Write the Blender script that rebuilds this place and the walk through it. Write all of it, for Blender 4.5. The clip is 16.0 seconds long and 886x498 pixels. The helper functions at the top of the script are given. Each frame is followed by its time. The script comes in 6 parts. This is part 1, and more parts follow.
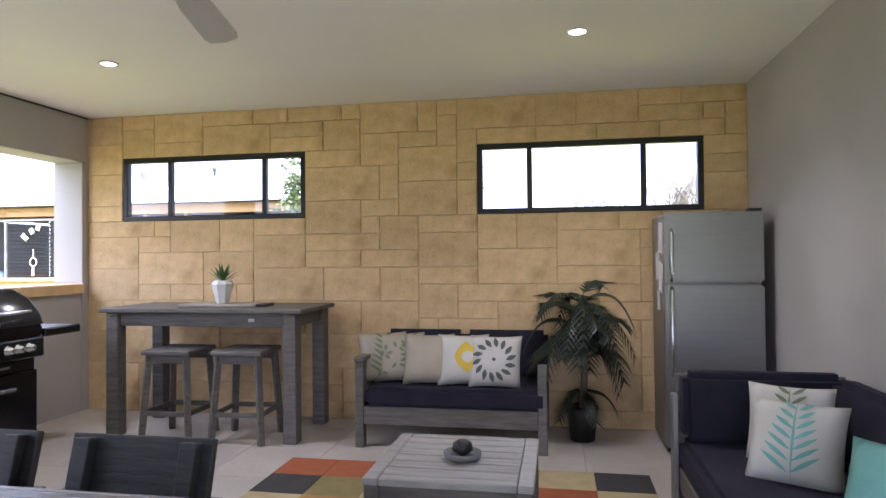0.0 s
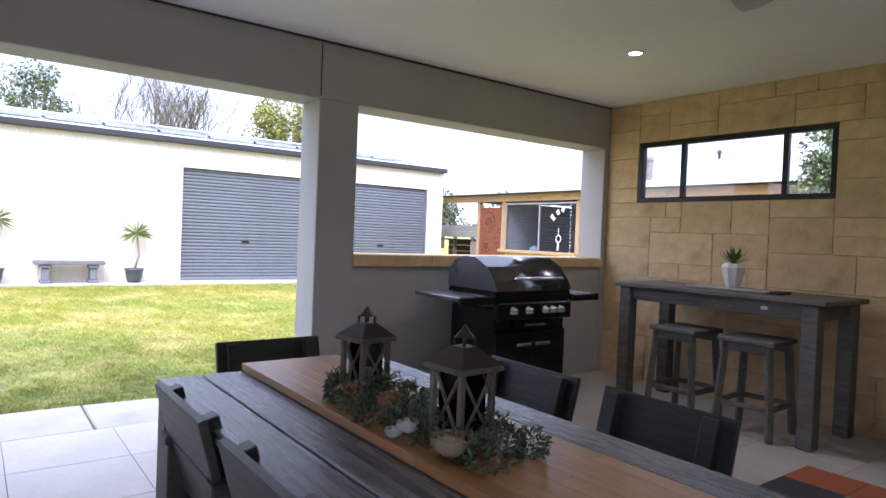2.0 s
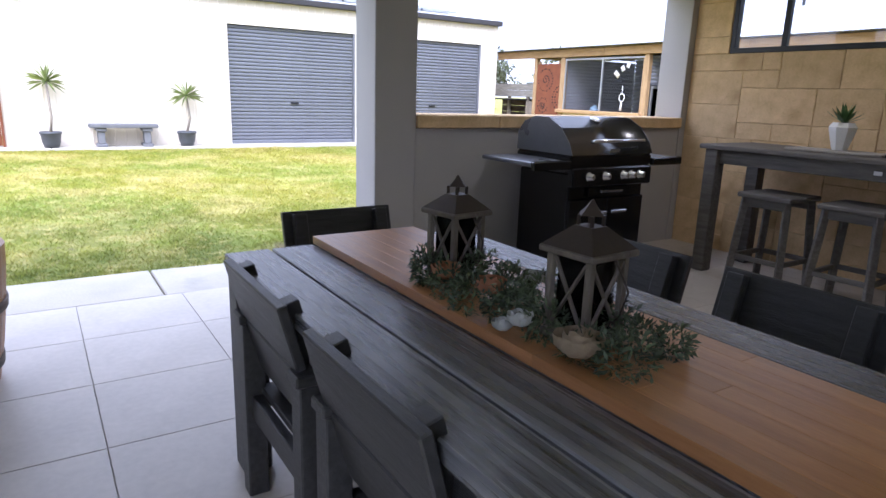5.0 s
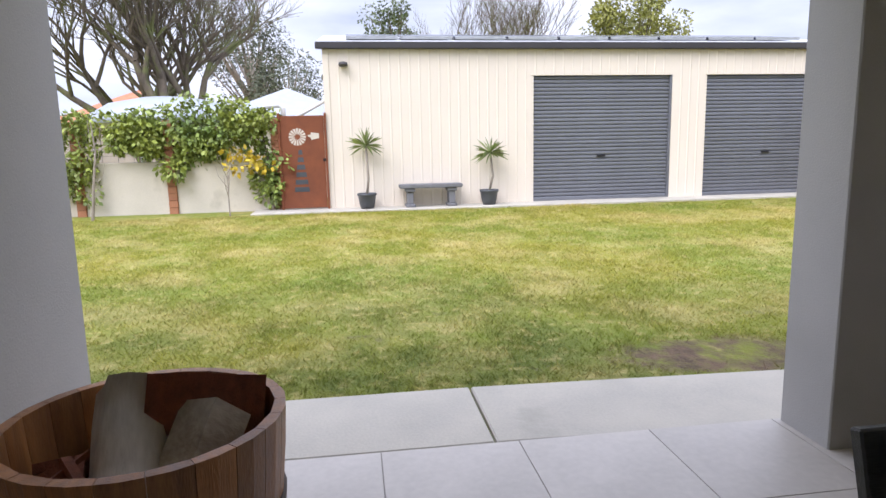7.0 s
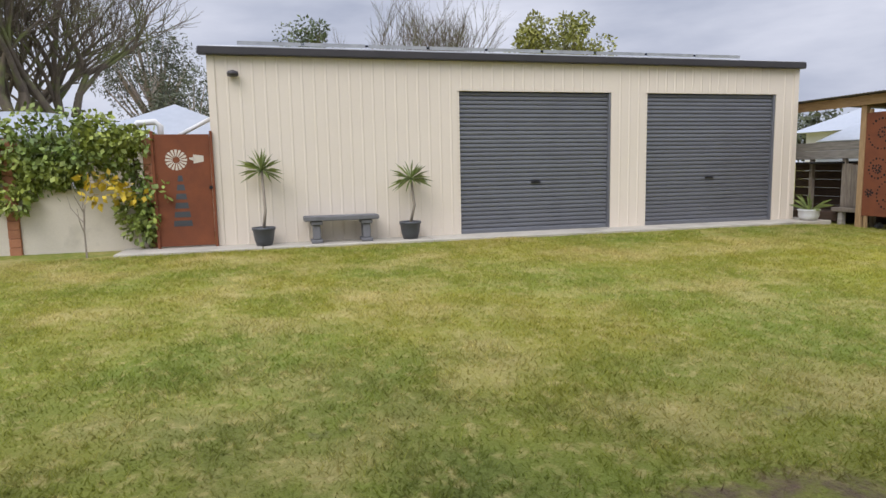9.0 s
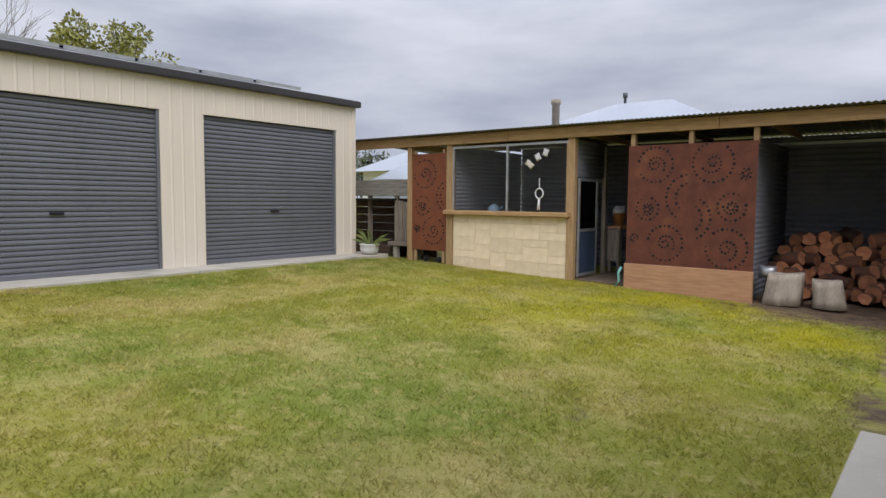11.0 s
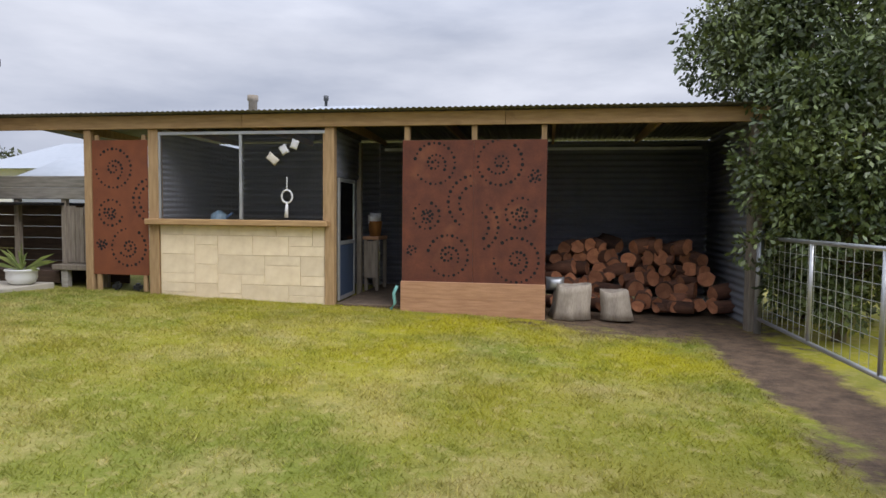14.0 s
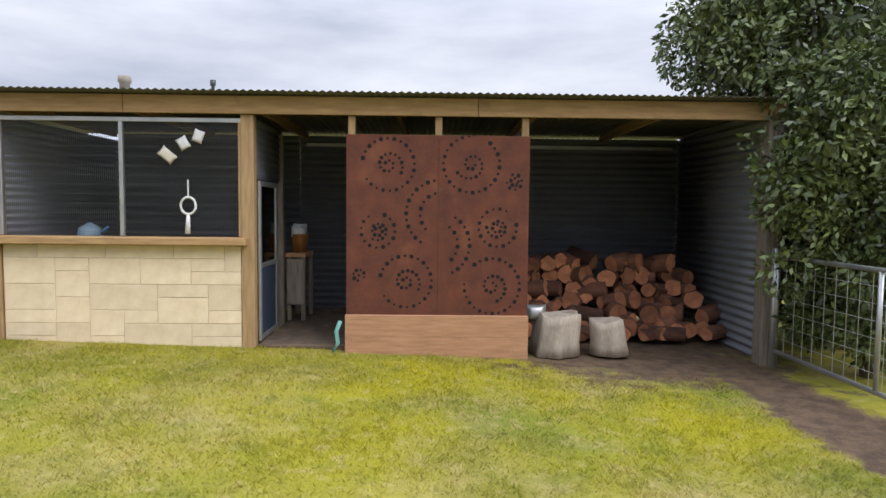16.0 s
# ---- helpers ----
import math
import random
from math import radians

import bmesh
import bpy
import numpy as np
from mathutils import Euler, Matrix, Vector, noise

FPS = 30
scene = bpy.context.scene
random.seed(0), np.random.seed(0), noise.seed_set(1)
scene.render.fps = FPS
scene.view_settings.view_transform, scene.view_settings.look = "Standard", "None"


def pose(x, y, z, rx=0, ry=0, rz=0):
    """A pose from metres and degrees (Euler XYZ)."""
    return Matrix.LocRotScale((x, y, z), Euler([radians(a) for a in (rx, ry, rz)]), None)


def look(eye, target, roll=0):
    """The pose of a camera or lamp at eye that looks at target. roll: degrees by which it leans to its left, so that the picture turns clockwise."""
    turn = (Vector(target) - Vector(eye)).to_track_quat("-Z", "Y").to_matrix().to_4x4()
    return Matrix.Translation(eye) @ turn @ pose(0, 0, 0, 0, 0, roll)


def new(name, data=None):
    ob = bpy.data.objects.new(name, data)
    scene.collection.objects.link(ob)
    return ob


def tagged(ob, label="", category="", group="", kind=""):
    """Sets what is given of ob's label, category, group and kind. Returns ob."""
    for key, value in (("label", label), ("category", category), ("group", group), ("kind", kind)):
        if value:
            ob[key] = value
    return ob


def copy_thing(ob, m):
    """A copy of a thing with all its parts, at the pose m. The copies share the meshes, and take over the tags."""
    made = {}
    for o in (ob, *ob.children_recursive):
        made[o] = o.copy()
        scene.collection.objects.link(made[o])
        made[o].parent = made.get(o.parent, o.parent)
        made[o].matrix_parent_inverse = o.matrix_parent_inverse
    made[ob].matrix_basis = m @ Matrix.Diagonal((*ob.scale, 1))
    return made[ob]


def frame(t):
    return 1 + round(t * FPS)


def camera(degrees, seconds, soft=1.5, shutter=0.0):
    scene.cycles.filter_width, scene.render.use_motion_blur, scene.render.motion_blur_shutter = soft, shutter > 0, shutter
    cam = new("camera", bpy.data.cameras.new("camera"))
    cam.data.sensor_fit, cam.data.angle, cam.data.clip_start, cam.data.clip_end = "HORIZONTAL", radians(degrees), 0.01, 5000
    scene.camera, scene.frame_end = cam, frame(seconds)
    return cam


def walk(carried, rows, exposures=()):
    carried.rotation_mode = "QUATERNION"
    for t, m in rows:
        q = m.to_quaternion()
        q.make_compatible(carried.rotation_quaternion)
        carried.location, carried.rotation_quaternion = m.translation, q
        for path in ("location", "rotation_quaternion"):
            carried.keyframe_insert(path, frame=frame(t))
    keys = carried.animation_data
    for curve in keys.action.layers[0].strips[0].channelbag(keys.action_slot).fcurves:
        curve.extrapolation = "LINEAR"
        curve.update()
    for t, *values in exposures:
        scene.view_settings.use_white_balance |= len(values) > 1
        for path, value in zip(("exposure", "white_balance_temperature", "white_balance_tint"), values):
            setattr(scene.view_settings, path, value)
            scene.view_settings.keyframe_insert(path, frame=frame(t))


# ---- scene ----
cam = camera(70.0, 16.0)
PATH = [
    (0, (1.302, 0.309, 1.368), (0.945, 2.277, 1.397), -0.5),
    (0.5, (1.303, 0.313, 1.442), (0.409, 2.1, 1.529), 1.0),
    (1, (1.256, 0.292, 1.435), (-0.013, 1.835, 1.534), 2.5),
    (1.5, (1.231, 0.289, 1.392), (-0.234, 1.65, 1.458), 2.6),
    (2, (1.211, 0.272, 1.329), (-0.389, 1.471, 1.287), 2.3),
    (2.5, (1.211, 0.257, 1.263), (-0.419, 1.389, 1.018), 2.1),
    (3, (1.241, 0.279, 1.155), (-0.348, 1.389, 0.661), 1.9),
    (3.2, (1.253, 0.292, 1.119), (-0.305, 1.402, 0.533), 1.8),
    (5.3, (0.662, 0.342, 1.317), (-1.007, 1.355, 0.886), 1.6),
    (5.5, (0.472, 0.373, 1.314), (-1.299, 1.215, 0.924), 0.7),
    (6, (0.101, 0.377, 1.284), (-1.83, 0.758, 0.926), -0.5),
    (6.5, (-0.338, 0.35, 1.285), (-2.288, 0.638, 0.947), -0.9),
    (7, (-0.799, 0.378, 1.275), (-2.755, 0.649, 0.952), -1.2),
    (7.5, (-1.25, 0.391, 1.252), (-3.209, 0.66, 0.952), -1.4),
    (8, (-1.709, 0.432, 1.268), (-3.669, 0.715, 0.983), -1.6),
    (8.2, (-1.89, 0.498, 1.268), (-3.849, 0.795, 0.989), -1.6),
    (10.3, (-3.312, 1.504, 1.217), (-4.902, 2.702, 1.032), 0.1),
    (10.5, (-3.408, 1.592, 1.232), (-4.9, 2.913, 1.056), 0.3),
    (11, (-3.616, 1.871, 1.239), (-4.858, 3.431, 1.084), 0.5),
    (11.5, (-3.86, 2.128, 1.221), (-4.745, 3.916, 1.083), 0.6),
    (12, (-4.145, 2.32, 1.185), (-4.734, 4.226, 1.051), 0.9),
    (12.5, (-4.486, 2.571, 1.188), (-4.909, 4.522, 1.07), 0.9),
    (13, (-4.864, 2.786, 1.188), (-5.068, 4.772, 1.079), 1.1),
    (13.5, (-5.233, 3.052, 1.163), (-5.396, 5.042, 1.054), 1.3),
    (14, (-5.661, 3.371, 1.157), (-5.985, 5.341, 1.045), 0.6),
    (14.5, (-6.015, 3.747, 1.202), (-6.418, 5.702, 1.084), 0.3),
    (15, (-6.257, 4.193, 1.267), (-6.683, 6.143, 1.143), -0.0),
    (15.5, (-6.479, 4.578, 1.318), (-6.823, 6.544, 1.196), -0.1),
    (16, (-6.642, 4.986, 1.36), (-6.609, 6.981, 1.232), 0.6),
]
EXPOSURES = [(0.0, 2.55, 5550, 25), (0.5, 1.75, 5600, 26), (1.0, 1.25, 5600, 25), (1.5, 1.25, 5600, 25), (2.0, 1.45, 5500, 24), (2.5, 1.85, 5450, 24), (3.2, 2.4, 5400, 24),
             (5.3, 1.25, 5550, 23), (6.0, 0.95, 5800, 22), (7.0, 0.65, 6050, 20), (8.0, 0.25, 6250, 18), (10.5, -0.25, 6350, 16), (13.2, 0.08, 6350, 16), (14.5, -0.15, 6300, 15), (16.0, 0.15, 6350, 15)]
walk(cam, [(t, look(eye, aim, roll)) for t, eye, aim, roll in PATH], EXPOSURES)

# ---- light ----
SUN_EL, SUN_ROT = radians(48), radians(130)
world = bpy.data.worlds.new("overcast_sky")
scene.world = world
world.use_nodes = True
wn, wl = world.node_tree.nodes, world.node_tree.links
wn.clear()
w_out, w_bg = wn.new("ShaderNodeOutputWorld"), wn.new("ShaderNodeBackground")
w_sky, w_co = wn.new("ShaderNodeTexSky"), wn.new("ShaderNodeTexCoord")
w_sky.sky_type, w_sky.sun_disc = "NISHITA", False
w_sky.sun_elevation, w_sky.sun_rotation = SUN_EL, SUN_ROT
w_map, w_noise, w_ramp, w_grey, w_mix = (wn.new("ShaderNodeMapping"), wn.new("ShaderNodeTexNoise"), wn.new("ShaderNodeValToRGB"),
                                         wn.new("ShaderNodeValToRGB"), wn.new("ShaderNodeMix"))
w_map.inputs["Scale"].default_value = (1.6, 1.6, 6.0)
w_noise.inputs["Scale"].default_value, w_noise.inputs["Detail"].default_value = 1.5, 7
w_noise.inputs["Roughness"].default_value = 0.52
w_ramp.color_ramp.elements[0].position, w_ramp.color_ramp.elements[1].position = 0.22, 0.34
w_grey.color_ramp.elements[0].position, w_grey.color_ramp.elements[1].position = 0.30, 0.66
w_grey.color_ramp.elements[0].color, w_grey.color_ramp.elements[1].color = (5.4, 6.15, 7.5, 1), (10.4, 11.0, 11.9, 1)
w_mix.data_type = "RGBA"
wl.new(w_co.outputs["Generated"], w_map.inputs["Vector"])
wl.new(w_map.outputs["Vector"], w_noise.inputs["Vector"])
wl.new(w_noise.outputs["Fac"], w_ramp.inputs["Fac"])
wl.new(w_noise.outputs["Fac"], w_grey.inputs["Fac"])
wl.new(w_ramp.outputs["Color"], w_mix.inputs["Factor"])
wl.new(w_sky.outputs["Color"], w_mix.inputs["A"])
wl.new(w_grey.outputs["Color"], w_mix.inputs["B"])
w_sep, w_lift, w_mul = wn.new("ShaderNodeSeparateXYZ"), wn.new("ShaderNodeMapRange"), wn.new("ShaderNodeVectorMath")
w_lift.inputs["From Min"].default_value, w_lift.inputs["From Max"].default_value = 0.25, 1.0
w_lift.inputs["To Min"].default_value, w_lift.inputs["To Max"].default_value = 1.0, 2.9
w_mul.operation = "SCALE"
wl.new(w_co.outputs["Generated"], w_sep.inputs["Vector"])
wl.new(w_sep.outputs["Z"], w_lift.inputs["Value"])
wl.new(w_mix.outputs["Result"], w_mul.inputs[0])
wl.new(w_lift.outputs["Result"], w_mul.inputs["Scale"])
wl.new(w_mul.outputs["Vector"], w_bg.inputs["Color"])
w_bg.inputs["Strength"].default_value = 0.075
wl.new(w_bg.outputs["Background"], w_out.inputs["Surface"])
sun = new("sun", bpy.data.lights.new("sun", "SUN"))
sun.data.energy, sun.data.angle, sun.data.color = 1.9, radians(40), (1.0, 0.985, 0.96)
sun.matrix_world = look((0, 0, 20), (20 * math.cos(SUN_EL) * -0.77, 20 * math.cos(SUN_EL) * 0.64, 20 - 20 * math.sin(SUN_EL)))


# ---- materials ----
def mat(name, color, color2=None, rough=0.7, metal=0.0, scale=8.0, fine=90.0, bump=0.15, stretch=(1, 1, 1), rand=0.0, island=0.0,
        dirt=None, dirt_scale=1.2, dirt_at=0.55, spec=0.5, coords="Object", alpha=None):
    m = bpy.data.materials.new(name)
    m.use_nodes = True
    n, l = m.node_tree.nodes, m.node_tree.links
    b = n["Principled BSDF"]
    color2 = color2 or tuple(c * 0.78 for c in color)
    co, mp = n.new("ShaderNodeTexCoord"), n.new("ShaderNodeMapping")
    mp.inputs["Scale"].default_value = stretch
    l.new(co.outputs[coords], mp.inputs["Vector"])
    big, small = n.new("ShaderNodeTexNoise"), n.new("ShaderNodeTexNoise")
    big.inputs["Scale"].default_value, big.inputs["Detail"].default_value = scale, 5
    small.inputs["Scale"].default_value, small.inputs["Detail"].default_value = fine, 3
    l.new(mp.outputs["Vector"], big.inputs["Vector"])
    l.new(mp.outputs["Vector"], small.inputs["Vector"])
    add = n.new("ShaderNodeMath")
    add.operation = "MULTIPLY_ADD"
    l.new(small.outputs["Fac"], add.inputs[0])
    add.inputs[1].default_value = 0.45
    l.new(big.outputs["Fac"], add.inputs[2])
    ramp = n.new("ShaderNodeValToRGB")
    ramp.color_ramp.elements[0].position, ramp.color_ramp.elements[1].position = 0.48, 0.95
    ramp.color_ramp.elements[0].color, ramp.color_ramp.elements[1].color = (*color2, 1), (*color, 1)
    l.new(add.outputs[0], ramp.inputs["Fac"])
    last = ramp.outputs["Color"]
    if dirt:
        dn, dr, dm = n.new("ShaderNodeTexNoise"), n.new("ShaderNodeValToRGB"), n.new("ShaderNodeMix")
        dn.inputs["Scale"].default_value, dn.inputs["Detail"].default_value = dirt_scale, 6
        l.new(co.outputs[coords], dn.inputs["Vector"])
        dr.color_ramp.elements[0].position, dr.color_ramp.elements[1].position = dirt_at, dirt_at + 0.15
        l.new(dn.outputs["Fac"], dr.inputs["Fac"])
        dm.data_type = "RGBA"
        l.new(dr.outputs["Color"], dm.inputs["Factor"])
        l.new(last, dm.inputs["A"])
        dm.inputs["B"].default_value = (*dirt, 1)
        last = dm.outputs["Result"]
    for amount, node, out in ((rand, "ShaderNodeObjectInfo", "Random"), (island, "ShaderNodeNewGeometry", "Random Per Island")):
        if amount:
            src, mr, hs = n.new(node), n.new("ShaderNodeMapRange"), n.new("ShaderNodeHueSaturation")
            mr.inputs["To Min"].default_value, mr.inputs["To Max"].default_value = 1 - amount, 1 + amount
            l.new(src.outputs[out], mr.inputs["Value"])
            l.new(mr.outputs["Result"], hs.inputs["Value"])
            l.new(last, hs.inputs["Color"])
            last = hs.outputs["Color"]
    l.new(last, b.inputs["Base Color"])
    b.inputs["Metallic"].default_value = metal
    b.inputs["Specular IOR Level"].default_value = spec
    rr = n.new("ShaderNodeMapRange")
    rr.inputs["To Min"].default_value, rr.inputs["To Max"].default_value = max(0.03, rough - 0.1), min(1, rough + 0.1)
    l.new(big.outputs["Fac"], rr.inputs["Value"])
    l.new(rr.outputs["Result"], b.inputs["Roughness"])
    if bump:
        bp = n.new("ShaderNodeBump")
        bp.inputs["Strength"].default_value, bp.inputs["Distance"].default_value = bump, 0.01
        l.new(add.outputs[0], bp.inputs["Height"])
        l.new(bp.outputs["Normal"], b.inputs["Normal"])
    return m


def glass(name):
    m = bpy.data.materials.new(name)
    m.use_nodes = True
    n, l = m.node_tree.nodes, m.node_tree.links
    n.clear()
    o, t, g, f, x = (n.new("ShaderNodeOutputMaterial"), n.new("ShaderNodeBsdfTransparent"), n.new("ShaderNodeBsdfGlossy"),
                     n.new("ShaderNodeFresnel"), n.new("ShaderNodeMixShader"))
    g.inputs["Roughness"].default_value = 0.02
    l.new(f.outputs["Fac"], x.inputs["Fac"])
    l.new(t.outputs[0], x.inputs[1])
    l.new(g.outputs[0], x.inputs[2])
    l.new(x.outputs[0], o.inputs["Surface"])
    return m


def glow(name, color, strength):
    m = bpy.data.materials.new(name)
    m.use_nodes = True
    b = m.node_tree.nodes["Principled BSDF"]
    b.inputs["Emission Color"].default_value, b.inputs["Emission Strength"].default_value = (*color, 1), strength
    return m


M_RENDER = mat("grey_render", (0.47, 0.45, 0.425), (0.41, 0.395, 0.375), 0.9, scale=1.5, fine=140, bump=0.3, dirt=(0.39, 0.375, 0.35), dirt_scale=0.8, dirt_at=0.55)
M_CEIL = mat("ceiling_paint", (0.88, 0.87, 0.85), (0.84, 0.83, 0.81), 0.9, scale=1, fine=60, bump=0.05)
M_LIME = mat("limestone", (0.74, 0.535, 0.29), (0.57, 0.395, 0.20), 0.92, scale=9, fine=60, bump=1.0, rand=0.08, dirt=(0.50, 0.335, 0.165), dirt_scale=3.2, dirt_at=0.6, coords="Object")
M_MORTAR = mat("lime_mortar", (0.62, 0.46, 0.27), (0.52, 0.38, 0.22), 0.95, scale=6, fine=80, bump=0.4)
M_LIMEPALE = mat("pale_limestone", (0.82, 0.685, 0.48), (0.70, 0.56, 0.37), 0.92, scale=7, fine=70, bump=0.7, rand=0.1)
M_TILE = mat("floor_tile", (0.53, 0.485, 0.43), (0.42, 0.385, 0.335), 0.45, scale=3.2, fine=30, bump=0.08, rand=0.04, dirt=(0.44, 0.40, 0.35), dirt_scale=2.2, dirt_at=0.55)
M_GROUT = mat("grout", (0.34, 0.31, 0.27), None, 0.9, scale=10)
M_CONC = mat("concrete", (0.50, 0.46, 0.38), (0.40, 0.37, 0.31), 0.85, scale=2.5, fine=70, bump=0.25, dirt=(0.3, 0.28, 0.23), dirt_scale=1.5, dirt_at=0.58)
M_BLACK = mat("black_aluminium", (0.018, 0.018, 0.02), None, 0.4, 0.3, scale=4)
M_GLASS = glass("window_glass")
M_GREYWOOD = mat("grey_stained_wood", (0.045, 0.045, 0.045), (0.016, 0.016, 0.017), 0.42, scale=5, fine=60, stretch=(1, 9, 9), bump=0.4, rand=0.15, spec=0.6)
M_GREYWOOD_Y = mat("grey_stained_wood_across", (0.045, 0.045, 0.045), (0.016, 0.016, 0.017), 0.42, scale=5, fine=60, stretch=(9, 1, 9), bump=0.4, rand=0.15, spec=0.6)
M_TABLE = mat("weathered_table_wood", (0.17, 0.175, 0.19), (0.010, 0.011, 0.013), 0.27, scale=4, fine=34, stretch=(0.35, 11, 11), bump=0.3, rand=0.25, spec=0.9)
M_BARWOOD = mat("washed_grey_wood", (0.155, 0.142, 0.125), (0.07, 0.064, 0.056), 0.6, scale=5, fine=60, stretch=(1, 9, 9), bump=0.35, rand=0.15)
M_COFFEE = mat("silvered_timber", (0.40, 0.39, 0.36), (0.25, 0.245, 0.23), 0.6, scale=5, fine=60, stretch=(1, 9, 9), bump=0.3, rand=0.1)
M_BOARD = mat("oiled_oak_board", (0.53, 0.265, 0.105), (0.36, 0.16, 0.055), 0.33, scale=4, fine=40, stretch=(0.7, 8, 8), bump=0.15, spec=0.6, rand=0.16)
M_NAVY = mat("charcoal_fabric", (0.030, 0.028, 0.042), (0.017, 0.016, 0.025), 0.95, scale=6, fine=300, bump=0.3, spec=0.2)
M_STEEL = mat("brushed_steel", (0.29, 0.285, 0.275), (0.26, 0.255, 0.245), 0.42, 0.85, scale=3, fine=120, stretch=(1, 1, 12), bump=0.01)
M_CHROME = mat("chrome", (0.7, 0.7, 0.7), (0.6, 0.6, 0.6), 0.2, 1.0, scale=3, bump=0)
M_ENAMEL = mat("black_enamel", (0.006, 0.006, 0.007), None, 0.2, 0.0, scale=3, bump=0.02, spec=0.6)
M_GRILLGREY = mat("grey_enamel", (0.16, 0.165, 0.18), (0.12, 0.125, 0.135), 0.3, 0.3, scale=4, bump=0.03, spec=0.7)
M_WHITE = mat("white_paint", (0.78, 0.77, 0.74), (0.72, 0.71, 0.68), 0.5, scale=2, bump=0.03)
M_FANWHITE = mat("white_enamel", (0.62, 0.61, 0.59), (0.58, 0.57, 0.55), 0.4, scale=2, bump=0.02)
M_CREAM = mat("cream_steel_cladding", (0.74, 0.66, 0.545), (0.71, 0.63, 0.52), 0.5, scale=0.8, fine=25, bump=0.03)
M_SLATE = mat("slate_grey_steel", (0.17, 0.178, 0.195), (0.145, 0.15, 0.165), 0.42, 0.2, scale=1.2, fine=40, bump=0.02, rand=0.05, spec=0.6)
M_GUTTER = mat("dark_gutter_steel", (0.055, 0.05, 0.05), None, 0.4, 0.2, scale=2, bump=0.02)
M_ROOF = mat("pale_roof_steel", (0.62, 0.63, 0.63), (0.52, 0.53, 0.54), 0.45, 0.2, scale=1, fine=20, bump=0.02)
M_SOLAR = mat("solar_glass", (0.015, 0.02, 0.035), None, 0.15, 0.0, scale=2, bump=0, spec=0.8)
M_PINE = mat("treated_pine", (0.45, 0.29, 0.135), (0.30, 0.175, 0.075), 0.8, scale=4, fine=50, stretch=(1, 8, 8), bump=0.35, rand=0.1, dirt=(0.2, 0.11, 0.05), dirt_scale=3, dirt_at=0.62)
M_PINE_V = mat("treated_pine_upright", (0.44, 0.29, 0.145), (0.29, 0.18, 0.085), 0.8, scale=4, fine=50, stretch=(8, 8, 1), bump=0.35, rand=0.1)
M_GREYPOST = mat("silvered_hardwood", (0.31, 0.265, 0.21), (0.16, 0.13, 0.10), 0.9, scale=4, fine=50, stretch=(8, 8, 1), bump=0.5, rand=0.15)
M_HUTCH = mat("dark_old_board", (0.10, 0.062, 0.042), (0.045, 0.028, 0.02), 0.9, scale=4, fine=50, stretch=(1, 8, 8), bump=0.5, rand=0.25)
M_PALLET = mat("weathered_pallet_board", (0.44, 0.41, 0.36), (0.24, 0.22, 0.19), 0.9, scale=4, fine=50, stretch=(1, 8, 8), bump=0.5, rand=0.15)
M_SLEEPER = mat("red_timber_sleeper", (0.52, 0.29, 0.16), (0.36, 0.185, 0.095), 0.8, scale=4, fine=40, stretch=(1, 9, 9), bump=0.3, rand=0.06)
M_CORTEN = mat("rusted_steel", (0.165, 0.052, 0.027), (0.085, 0.027, 0.016), 0.85, 0.1, scale=5, fine=90, bump=0.25, dirt=(0.20, 0.072, 0.034), dirt_scale=2.2, dirt_at=0.56)
M_CORTEN2 = mat("bright_rusted_steel", (0.235, 0.075, 0.029), (0.15, 0.045, 0.019), 0.85, 0.1, scale=4, fine=80, bump=0.25, dirt=(0.17, 0.052, 0.023), dirt_scale=2, dirt_at=0.55)
M_HOLESHADE = mat("hole_shade", (0.008, 0.007, 0.007), None, 0.9, scale=4, bump=0)
M_CORRU = mat("grey_corrugated_steel", (0.20, 0.207, 0.23), (0.15, 0.156, 0.175), 0.45, 0.15, scale=1.5, fine=30, bump=0.03, dirt=(0.12, 0.123, 0.138), dirt_scale=1, dirt_at=0.6)
M_GALV = mat("galvanised_steel", (0.52, 0.53, 0.53), (0.40, 0.41, 0.42), 0.4, 0.7, scale=6, fine=60, bump=0.05)
M_SHEDROOF = mat("aged_corrugated_roof", (0.15, 0.135, 0.10), (0.09, 0.082, 0.062), 0.6, 0.2, scale=2, fine=30, bump=0.1)
M_BARK = mat("log_bark", (0.19, 0.082, 0.046), (0.055, 0.027, 0.018), 0.95, scale=9, fine=50, stretch=(1, 0.3, 1), bump=0.8, rand=0.45)
M_LOGEND = mat("cut_log_face", (0.47, 0.20, 0.095), (0.25, 0.09, 0.042), 0.9, scale=10, fine=90, bump=0.4, rand=0.45)
M_PALELOG = mat("grey_weathered_log", (0.50, 0.43, 0.34), (0.25, 0.205, 0.16), 0.95, scale=7, fine=60, stretch=(1, 1, 0.3), bump=0.7)
M_PALEWOOD = mat("bleached_log", (0.62, 0.57, 0.50), (0.38, 0.34, 0.29), 0.95, scale=7, fine=60, stretch=(1, 0.3, 1), bump=0.7)
M_REDWOOD = mat("split_redgum", (0.26, 0.08, 0.04), (0.13, 0.035, 0.02), 0.85, scale=6, fine=60, stretch=(0.4, 5, 5), bump=0.8)
M_BARREL = mat("oak_barrel_stave", (0.42, 0.185, 0.055), (0.20, 0.078, 0.024), 0.42, scale=4, fine=50, stretch=(7, 7, 0.8), bump=0.3, rand=0.3, spec=0.6)
